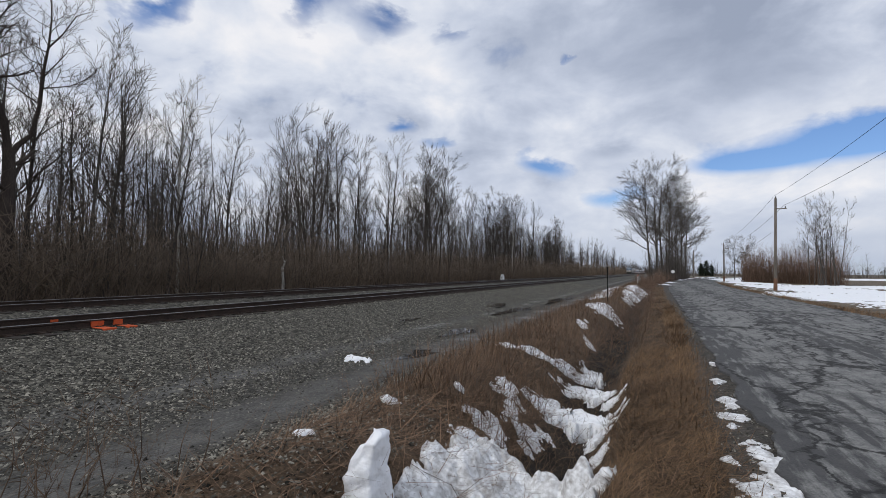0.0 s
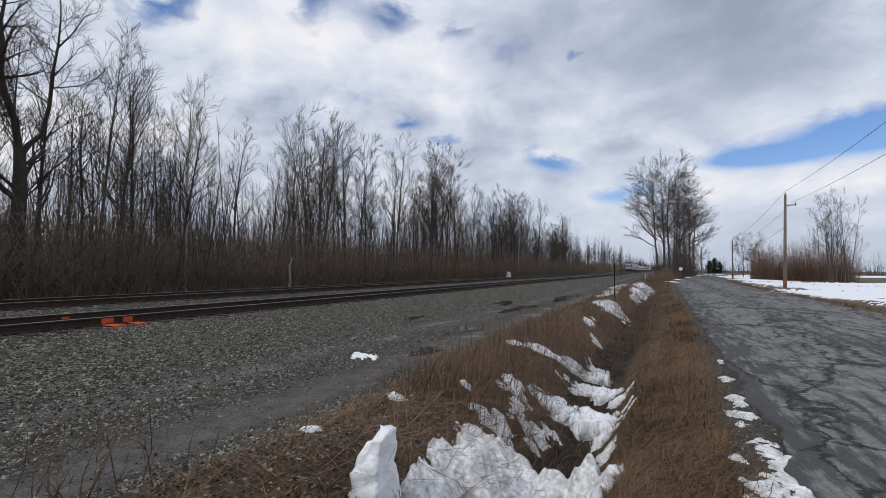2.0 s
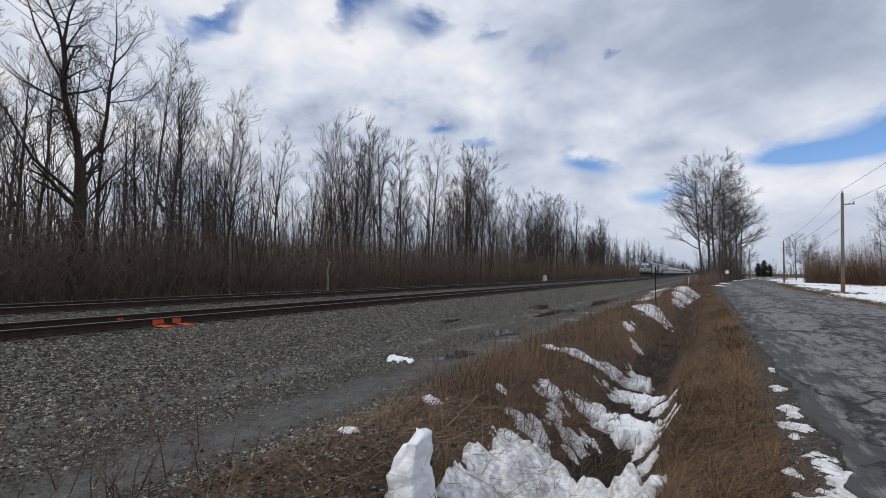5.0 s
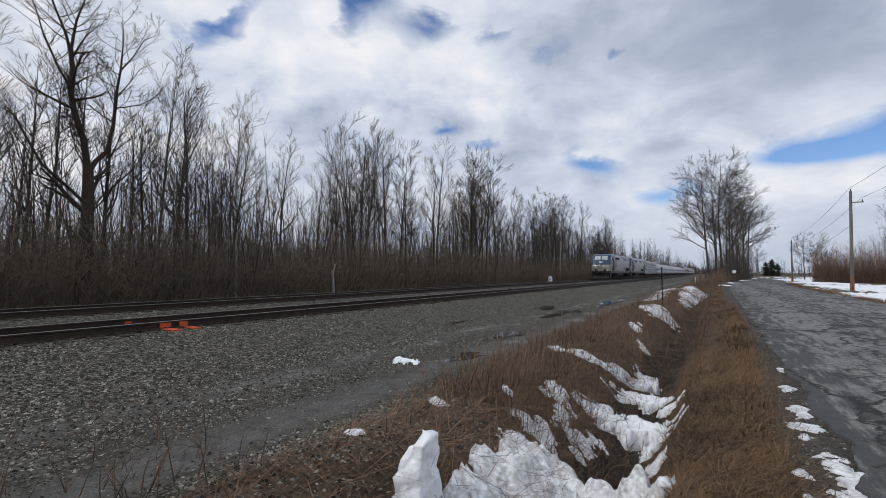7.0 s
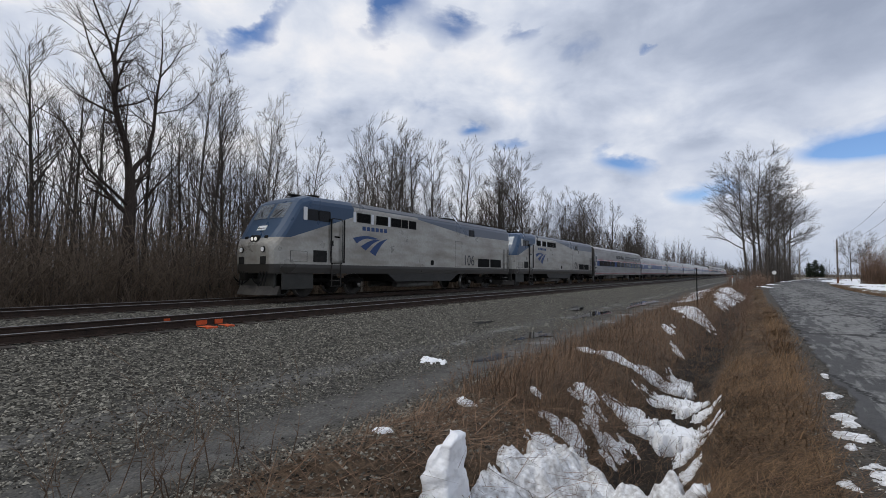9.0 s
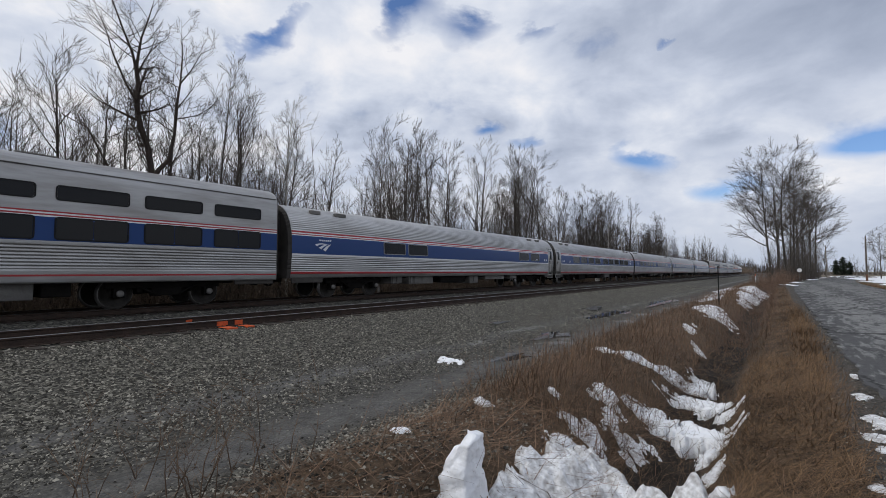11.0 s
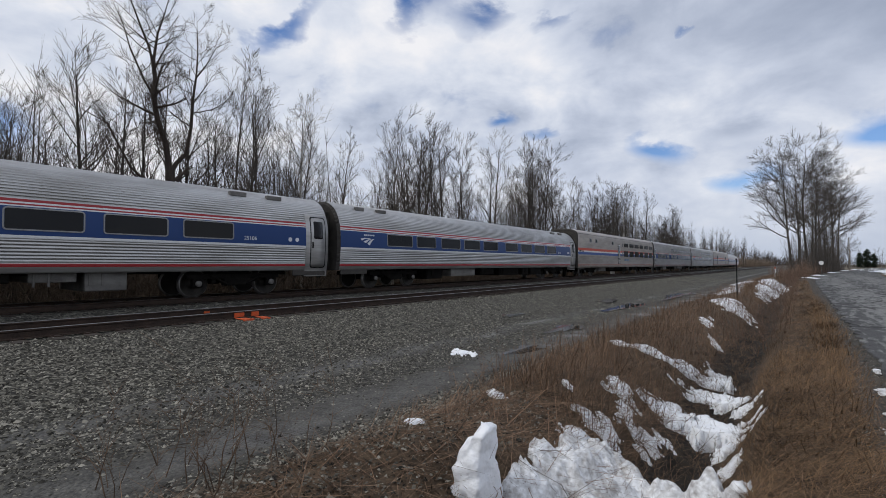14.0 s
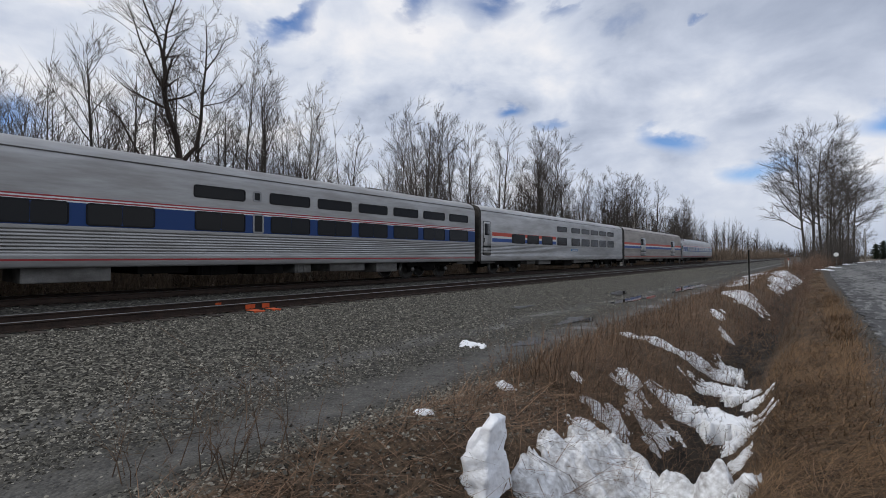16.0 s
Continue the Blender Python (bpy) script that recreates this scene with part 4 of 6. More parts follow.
# ---- locomotives ----
def loco_material():
    m = surface("silver_paint", (0.30, 0.29, 0.262), (0.415, 0.402, 0.365), 0.7, 0.30, metal=0.30, bump=0.03, fine=9.0, spec=0.5, dirt=((0.15, 0.125, 0.09), 0.7))
    paint(m, [(0, 0, -1, -1.36)], (0.034, 0.031, 0.027), 0.1)
    blue = (0.022, 0.054, 0.108)
    paint(m, [(0, -0.335, 1, 2.12), (0, 0, 1, 2.42), (0, -1, 0, -4.35)], blue, 0.1)
    paint(m, [(0, 0.10, 1, 4.86), (0, 1, 0, 9.2), (0, -1, 0, -14.6)], (0.085, 0.105, 0.14), 0.1)
    paint(m, [(0, 0, 1, 3.42), (0, 1, 0, 14.6)], (0.10, 0.115, 0.145), 0.1)
    paint(m, [(0, 0, 1, 4.03), (0, 1, 0, 4.3)], (0.06, 0.07, 0.09), 0.1)
    return m


LOCO_PAINT = loco_material()


def loco_section(w, zb, zt, n=5):
    """Half outline from the sill up to the middle of the roof."""
    h = min(0.40, (zt - zb) * 0.3)
    return [(w - 0.02, zb), (w, zb + 0.25), (w, zt - h), (w - 0.06, zt - h * 0.6), (w - 0.22, zt - h * 0.18), (w - 0.5, zt - 0.01), (0, zt)]


def locomotive(number, label):
    car = tagged(new("locomotive"), label, "locomotive", "locomotives of the train")
    stations = [(0.26, 0.90, 1.0, 2.12), (0.29, 1.06, 0.98, 2.22), (0.38, 1.26, 0.98, 2.36), (0.52, 1.42, 0.98, 2.58), (0.80, 1.51, 0.98, 3.02), (1.12, 1.53, 0.98, 3.56), (1.40, 1.53, 0.98, 4.00), (1.56, 1.53, 0.98, 4.14), (1.95, 1.53, 0.98, 4.28),
                (4.3, 1.53, 0.98, 4.33), (6.7, 1.53, 0.98, 4.33), (13.5, 1.53, 0.98, 4.33), (20.2, 1.53, 0.98, 4.33), (20.4, 1.48, 0.98, 4.28)]
    bm = bmesh.new()
    rings = []
    for y, w, zb, zt in stations:
        half = loco_section(w, zb, zt)
        rings.append([bm.verts.new((x, y, z)) for x, z in half + [(-x, z) for x, z in half[-2::-1]]])
    for a, b in zip(rings, rings[1:]):
        for k in range(len(a) - 1):
            bm.faces.new((a[k], a[k + 1], b[k + 1], b[k]))
        bm.faces.new((a[-1], a[0], b[0], b[-1]))
    bm.faces.new(rings[0]), bm.faces.new(rings[-1][::-1])
    bmesh.ops.recalc_face_normals(bm, faces=bm.faces[:])
    for f in bm.faces:
        f.smooth = False
    part("body", bm, LOCO_PAINT, car, "silver and blue painted locomotive body, dirty below")
    flat = np.array([(1.53, 0.3), (1.53, 1.0), (1.53, 3.95), (1.53, 4.05)])
    # fuel tank belly between the bogies
    bm = bmesh.new()
    prof = [(6.74, 1.0), (7.4, 0.58), (12.5, 0.55), (13.4, 1.0)]
    a = [bm.verts.new((1.50, y, z)) for y, z in prof]
    b = [bm.verts.new((-1.50, y, z)) for y, z in prof]
    for k in range(4):
        bm.faces.new((a[k], a[(k + 1) % 4], b[(k + 1) % 4], b[k]))
    bm.faces.new(a[::-1]), bm.faces.new(b)
    bmesh.ops.recalc_face_normals(bm, faces=bm.faces[:])
    part("fuel_tank", bm, surface("tank_grey", (0.022, 0.021, 0.019), (0.045, 0.043, 0.040), 2.0, 0.6, bump=0.1), car)
    bm = rod(bmesh.new(), (0.9, 8.0, 0.42), (0.9, 11.3, 0.42), 0.16, None, 14)
    rod(bm, (-0.9, 8.0, 0.42), (-0.9, 11.3, 0.42), 0.16, None, 14)
    part("air_tank", bm, UNDER_GREY, car)
    # pilot and front skirt
    bm = bmesh.new()
    for s in (-1, 1):
        box(bm, s * 1.42 - 0.04, s * 1.42 + 0.04, 0.62, 2.15, 0.34, 0.99, 0.03)
    box(bm, -1.2, 1.2, 0.44, 0.56, 0.42, 0.99, 0.03)
    part("front_skirt", bm, surface("skirt_grey", (0.026, 0.026, 0.023), (0.05, 0.049, 0.044), 2.0, 0.6, bump=0.1), car)
    bm = bmesh.new()
    pts = [(-1.35, 0.45), (-0.6, 0.02), (0.6, 0.02), (1.35, 0.45)]
    t = [bm.verts.new((x, y + 0.16, 0.50)) for x, y in pts]
    d = [bm.verts.new((x, y, 0.14)) for x, y in pts]
    d2 = [bm.verts.new((x, y + 0.2, 0.14)) for x, y in pts]
    for k in range(3):
        bm.faces.new((t[k], t[k + 1], d[k + 1], d[k])), bm.faces.new((d[k], d[k + 1], d2[k + 1], d2[k])), bm.faces.new((t[k + 1], t[k], d2[k], d2[k + 1]))
    part("snow_plough", bm, DIAPHRAGM, car, "grey steel pilot plough")
    coupler(car, 0.50, -1), coupler(car, 20.4, 1)
    for x in (-0.75, -0.55, 0.55, 0.75, 0.95):
        part("brake_hose", rod(bmesh.new(), (x, 0.27, 1.06), (x + 0.05, 0.14, 0.50), 0.028, None, 8), RUBBER, car)
    # windscreens on the sloping nose
    def slope(y0, y1, x0, x1, lift):
        bm = bmesh.new()
        q = []
        for y in (y0, y1):
            for x in (x0, x1):
                zt = np.interp(y, [s[0] for s in stations], [s[3] for s in stations])
                q.append(bm.verts.new((x, y - 0.66 * lift, zt + 0.75 * lift - 0.012 * abs(x))))
        lo = [bm.verts.new(v.co + Vector((0, 0.03, -0.03))) for v in q]
        for i, j in ((0, 1), (1, 3), (3, 2), (2, 0)):
            bm.faces.new((q[i], q[j], lo[j], lo[i]))
        bm.faces.new((q[0], q[1], q[3], q[2]))
        bmesh.ops.recalc_face_normals(bm, faces=bm.faces[:])
        return bm
    scr = surface("windscreen", (0.38, 0.40, 0.41), (0.48, 0.50, 0.50), 1.0, 0.14, metal=0.9, bump=0.0, spec=0.8)
    for s in (-1, 1):
        w = part("windscreen", slope(0.94, 1.35, min(s * 0.09, s * 1.02), max(s * 0.09, s * 1.02), 0.02), scr, car, "sloping glass windscreen")
        part("wiper", rod(bmesh.new(), (s * 0.4, 0.88, 3.30), (s * 0.75, 1.12, 3.64), 0.014, None, 6), DARK_METAL, w)
        part("headlight_housing", rod(bmesh.new(), (s * 0.12, 0.31, 2.38), (s * 0.12, 0.6, 2.38), 0.15, 0.16, 16), DARK_METAL, car)
        part("headlight", rod(bmesh.new(), (s * 0.12, 0.29, 2.38), (s * 0.12, 0.34, 2.38), 0.075, None, 16), HEADLIGHT, car, "lit round headlight")
        part("marker_light", rod(bmesh.new(), (s * 0.66, 0.40, 2.40), (s * 0.66, 0.62, 2.44), 0.10, None, 14), DARK_METAL, car, "dark oval marker light")
        part("light_ring", rod(bmesh.new(), (s * 0.72, 0.22, 1.94), (s * 0.72, 0.34, 1.94), 0.125, None, 16), DARK_METAL, car)
        part("ditch_light", rod(bmesh.new(), (s * 0.72, 0.20, 1.94), (s * 0.72, 0.26, 1.94), 0.095, None, 16), WHITE_PAINT, car, "round unlit ditch light")
        part("nose_grille", box(bmesh.new(), s * 0.72 - 0.17, s * 0.72 + 0.17, 0.225, 0.30, 1.36, 1.66, 0.01), DARK_METAL, car)
    part("number_board", slope(0.62, 0.74, -0.28, 0.28, 0.03), WHITE_PAINT, car, "white number board")
    bm = bmesh.new()
    for k in range(3):
        box(bm, -0.2 + 0.15 * k, -0.1 + 0.15 * k, 0.62, 0.67, 2.82, 2.845)
    part("number_bars", bm, DARK_METAL, car)
    for s in (1, -1):
        window(car, flat, 1.72, 2.30, 3.20, 3.66, s, GASKET_DARK, 0.03, 0.06), window(car, flat, 2.32, 2.95, 3.20, 3.66, s, GASKET_DARK, 0.03, 0.06)
        part("window_post", plate(flat, rounded(1.52, 1.70, 3.18, 3.72, 0.03), 0.01, 0.02, None, s), WHITE_PAINT, car)
        side_door(car, flat, 3.02, 3.66, 1.42, 3.36, (3.16, 3.52, 2.55, 2.62), LOCO_PAINT, s)
        for y in (2.96, 3.72):
            part("handrail", rod(bmesh.new(), (s * 1.60, y, 1.45), (s * 1.60, y, 3.36), 0.035, None, 8), DARK_METAL, car)
        bm = bmesh.new()
        for z in (0.42, 0.66, 0.90, 1.14):
            box(bm, s * 1.50 - 0.09, s * 1.50 + 0.09, 3.08, 3.58, z, z + 0.03, 0.006)
        for y in (3.07, 3.59):
            box(bm, s * 1.54 - 0.02, s * 1.54 + 0.02, y - 0.02, y + 0.02, 0.40, 1.4)
        part("cab_ladder", bm, DIAPHRAGM, car, "grey steel cab steps")
        part("side_grille", plate(flat, rounded(2.06, 2.78, 1.46, 1.96, 0.02), 0.004, 0.01, None, s), DARK_METAL, car)
        for a, b in ((4.55, 5.45), (5.85, 6.70), (6.95, 7.75), (7.80, 8.30), (8.40, 9.02)):
            lv = part("louvre", plate(flat, rounded(a, b, 3.36, 3.80, 0.02), 0.004, 0.012, rounded(a + 0.03, b - 0.03, 3.39, 3.77, 0.02), s), DARK_METAL, car)
            bm = bmesh.new()
            for k in range(6):
                z = 3.40 + 0.06 * k
                box(bm, min(s * 1.532, s * 1.548), max(s * 1.532, s * 1.548), a + 0.03, b - 0.03, z, z + 0.036)
            part("slat", bm, RUBBER, lv)
            part("backing", plate(flat, rounded(a + 0.03, b - 0.03, 3.39, 3.77, 0.02), -0.001, 0.006, None, s), RUBBER, lv)
        # white plates stand in for light on the angled left reveals of the louvres
        for y in (4.32, 5.5, 6.72):
            part("lit_louvre_reveal", plate(flat, rounded(y, y + 0.16, 3.34, 3.82, 0.02), 0.004, 0.016, None, s), LOGO_WHITE, car)
        window(car, flat, 14.57, 15.25, 3.38, 3.80, s, GASKET_DARK, 0.03, 0.04)
        for a, b in ((15.74, 17.3), (17.45, 19.0)):
            gr = part("rear_grille", plate(flat, rounded(a, b, 1.42, 1.98, 0.02), 0.004, 0.012, rounded(a + 0.04, b - 0.04, 1.46, 1.94, 0.02), s), DARK_METAL, car)
            part("mesh_panel", plate(flat, rounded(a + 0.04, b - 0.04, 1.46, 1.94, 0.02), 0.002, 0.004, None, s), RUBBER, gr)
        part("panel_seam", plate(flat, rounded(12.95, 13.75, 1.4, 2.98, 0.03), 0.002, 0.004, rounded(12.97, 13.73, 1.42, 2.96, 0.03), s), UNDER_GREY, car)
        part("filler", plate(flat, rounded(10.4, 10.68, 1.46, 1.74, 0.08), 0.004, 0.01, None, s), RUBBER, car)
        for y in (19.45, 20.1):
            part("handrail", rod(bmesh.new(), (s * 1.58, y, 1.35), (s * 1.58, y, 2.75), 0.03, None, 8), DARK_METAL, car)
        bm = bmesh.new()
        for z in (0.45, 0.70, 0.95, 1.2):
            box(bm, s * 1.48 - 0.08, s * 1.48 + 0.08, 19.5, 20.05, z, z + 0.03, 0.006)
        part("rear_ladder", bm, UNDER_GREY, car)
        part("access_panel", plate(flat, rounded(0.92, 1.75, 1.45, 1.90, 0.03), 0.003, 0.006, rounded(0.94, 1.73, 1.47, 1.88, 0.03), s), UNDER_GREY, car)
    emblem(car, flat, 4.3, 1.95, 1.12, LOGO_BLUE)
    text(car, number, 13.9, 1.52, 1.537, 0.92, surface("number_grey", (0.045, 0.045, 0.05), (0.07, 0.07, 0.075), 3.0, 0.6, bump=0.0))
    # roof gear
    bm = bmesh.new()
    for a, b, h in ((2.6, 3.0, 0.12), (4.6, 8.6, 0.05), (9.6, 12.6, 0.07), (13.0, 14.2, 0.16), (15.2, 17.0, 0.14), (17.2, 19.0, 0.14)):
        part("roof_fan", box(bmesh.new(), -0.75, 0.75, a, b, 4.30, 4.33 + h, 0.03), DARK_METAL, car)
    for k in range(3):
        rod(bm, (0.1 * k - 0.1, 2.0, 4.42), (0.1 * k - 0.1, 2.5 + 0.06 * k, 4.42), 0.05, 0.025, 8)
    box(bm, -0.25, 0.25, 2.2, 2.4, 4.28, 4.40)
    part("horn", bm, DARK_METAL, car)
    bogie(car, 3.6, 2.9, True, 1.1), bogie(car, 16.6, 2.9, True, 1.1)
    return car


HEADLIGHT = glow("lamp_glass", (1.0, 0.95, 0.86), 0.3)


def build_train():
    made = [locomotive("106", "silver and blue diesel locomotive, dirty, leading the train"), locomotive("105", "silver and blue diesel locomotive coupled behind the first")]
    two = pairs(2.3, 1.68, 1.55, 3)
    belt_up = [(10.31, 12.0), (12.9, 14.6)] + pairs(14.95, 2.09, 1.70, 5)
    belt_low = two + [(7.57, 9.23), (10.35, 12.0), (12.95, 14.6)] + pairs(14.95, 2.09, 1.70, 5)
    tiny = ((12.27, 12.59, 3.0, 3.38), (12.27, 12.68, 1.9, 2.58))
    made.append(viewliner("dining_car", "stainless dining car with two window rows and blue belt", METAL_BELT, belt_up, belt_low, [(0.55, 1.30)], tiny, 31))
    made.append(amfleet("28005", "fluted stainless lounge coach with few windows, blue band", True, [(3.06, 4.6), (4.95, 6.5), (17.2, 18.8), (19.0, 20.6)], 32))
    made.append(amfleet("25057", "fluted stainless passenger coach with blue window band", False, seed=33))
    made.append(amfleet("25021", "fluted stainless passenger coach with blue window band", True, seed=34))
    made.append(amfleet("25106", "fluted stainless passenger coach with blue window band", True, seed=35))
    made.append(amfleet("25112", "fluted stainless passenger coach with blue window band", True, seed=36))
    dorm = [(13.43, 14.95), (15.38, 17.0), (17.40, 19.1), (19.52, 21.1), (21.62, 23.3), (23.8, 25.3)]
    made.append(viewliner("baggage_dormitory_car", "stainless baggage dormitory car with red white blue stripes", METAL_STRIPE3, dorm, dorm, [(11.3, 12.02)],
                          ((3.05, 3.6, 3.08, 3.5), (4.53, 5.11, 3.08, 3.5), (9.27, 9.87, 3.05, 3.45), (12.8, 13.1, 2.97, 3.38), (12.8, 13.1, 1.95, 2.5)), 37, badge=(13.6, 1.5, 1.5)))
    text(made[-1], "68020   Diner", 0.55, 2.22, 1.545, 0.19, GASKET_DARK)
    made.append(viewliner("sleeping_car", "stainless sleeping car with blue belt and two window rows", METAL_BELT, belt_up, belt_low, [(0.55, 1.30)], tiny, 38))
    low3 = [(3.83, 5.55), (5.85, 7.53), (8.0, 9.71), (10.52, 12.27)] + pairs(13.15, 2.05, 1.7, 5)
    made.append(viewliner("sleeping_car", "stainless sleeping car with short red white blue stripe", METAL_SHORT, [(10.52, 12.27)] + pairs(13.15, 2.05, 1.7, 5), low3, [(0.54, 1.31)], (), 39, badge=(13.0, 1.4, 1.5)))
    made.append(viewliner("baggage_car", "stainless baggage car with red white blue stripes and two doors", METAL_STRIPE3, (), (), [(6.0, 7.9), (19.8, 21.9)], (), 40))
    made.append(amfleet("25008", "fluted stainless coach at the end of the train", False, seed=41))
    out, off = [], 0.0
    for k, car in enumerate(made):
        out.append((car, off))
        off += 21.03 if k < 2 else 26.01
    return out


TRAIN = build_train()

# ---- trees ----
def branch(rng, segs, p, d, length, r, depth, lift=0.25, twist=0.35, kids=3, first=0.35, shrink=0.58, step=4, minr=0.0055):
    """One limb and what grows on it; p start, d direction."""
    pts, dirs = [p.copy()], [d.copy()]
    for k in range(step):
        d = (d + Vector((rng.gauss(0, twist), rng.gauss(0, twist), rng.gauss(0, twist * 0.5) + lift)) * 0.35).normalized()
        p = p + d * (length / step)
        pts.append(p.copy()), dirs.append(d.copy())
    for k in range(step):
        a, b = r * (1 - 0.75 * k / step), r * (1 - 0.75 * (k + 1) / step)
        segs.append((*pts[k], *pts[k + 1], max(a, minr), max(b, minr * 0.7)))
    if depth <= 0:
        return
    for k in range(kids):
        f = first + (1 - first) * (k + rng.random()) / kids
        i = min(int(f * step), step - 1)
        q = pts[i].lerp(pts[i + 1], f * step - i)
        turn = rng.uniform(0, 2 * math.pi)
        side = dirs[i].orthogonal().normalized()
        side.rotate(Matrix.Rotation(turn, 3, dirs[i]))
        open_ = rng.uniform(0.35, 0.75)
        nd = (dirs[i] * math.cos(open_) + side * math.sin(open_)).normalized()
        branch(rng, segs, q, nd, length * shrink * rng.uniform(0.7, 1.15) * (1.15 - 0.45 * f), r * (1 - 0.6 * f) * 0.62, depth - 1, lift, twist, kids, 0.2, shrink, max(2, step - 1), minr)


def tree_segs(seed, height, r, kids=9, depth=3, first=0.4, limb=0.34, twist=0.12, lift=0.3, lean=(0, 0), stems=1, sub=4, rise=(0.55, 1.1), foot=0.3, spread=0.18, minr=0.0055, wave=0.24):
    rng = random.Random(seed)
    segs = []
    for s in range(stems):
        base = Vector((0, 0, -0.1)) if stems == 1 else Vector((rng.uniform(-foot, foot), rng.uniform(-foot, foot), -0.1))
        h = height * (1 if s == 0 else rng.uniform(0.75, 1.0))
        d = Vector((lean[0] + (rng.gauss(0, spread) if stems > 1 else 0), lean[1] + (rng.gauss(0, spread) if stems > 1 else 0), 1)).normalized()
        pts, p, n = [base], base, 9
        for k in range(n):
            d = (d + Vector((rng.gauss(0, twist), rng.gauss(0, twist), 0.12)) * 0.35).normalized()
            p = p + d * (h / n)
            pts.append(p.copy())
        rr = r if s == 0 else r * 0.8
        for k in range(n):
            a, b = rr * (1 - 0.92 * (k / n) ** 1.1), rr * (1 - 0.92 * ((k + 1) / n) ** 1.1)
            segs.append((*pts[k], *pts[k + 1], a * (1.35 if k == 0 else 1), b))
        for k in range(kids):
            f = first + (0.97 - first) * (k + rng.random()) / kids
            i = int(f * n)
            q = pts[i].lerp(pts[i + 1], f * n - i)
            az, el = rng.uniform(0, 2 * math.pi), rng.uniform(*rise)
            nd = Vector((math.cos(az) * math.cos(el), math.sin(az) * math.cos(el), math.sin(el)))
            branch(rng, segs, q, nd, h * limb * rng.uniform(0.7, 1.2) * (1.25 - 0.75 * f), rr * (1.05 - 0.85 * f) * 0.55, depth - 1, lift, wave, sub, minr=minr)
    return segs


def tree_meshes(name, segs, material):
    """Trunk and limbs as one mesh, fine branches and twigs as the crown."""
    s = np.array(segs)
    thick = s[:, 6] > 0.035
    v, f = tubes(s[thick], 6)
    trunk = fast_mesh(name + "_trunk", v, f, material, True)
    v, f = sticks(s[~thick])
    return trunk, fast_mesh(name + "_crown", v, f, material)


def tree_proto(segs, material):
    return tree_meshes("tree", segs, material)


def plant(meshes, name, x, y, turn, scale, label, group, tilt=(0, 0)):
    ob = tagged(new(name), label, "tree", group)
    ob.matrix_basis = pose(x, y, float(ground_z(x, y)) - 0.05, tilt[0], tilt[1], turn)
    ob.scale = (scale,) * 3
    share("trunk", meshes[0], ob)
    share("crown", meshes[1], ob)
    return ob


def along(rng, segs, pts, r0, r1, kids, limb, first=0.25, depth=2, sub=4):
    """A bent stem through pts with boughs on it."""
    P = [Vector(p) for p in pts]
    n = len(P) - 1
    for k in range(n):
        segs.append((*P[k], *P[k + 1], r0 + (r1 - r0) * k / n, r0 + (r1 - r0) * (k + 1) / n))
    for k in range(kids):
        f = first + (0.99 - first) * (k + rng.random()) / kids
        i = min(int(f * n), n - 1)
        q = P[i].lerp(P[i + 1], f * n - i)
        az, el = rng.uniform(0, 2 * math.pi), rng.uniform(0.2, 0.9)
        branch(rng, segs, q, Vector((math.cos(az) * math.cos(el), math.sin(az) * math.cos(el), math.sin(el))), limb * rng.uniform(0.6, 1.2) * (1.2 - 0.6 * f), (r0 + (r1 - r0) * f) * 0.5, depth, 0.25, 0.4, sub)


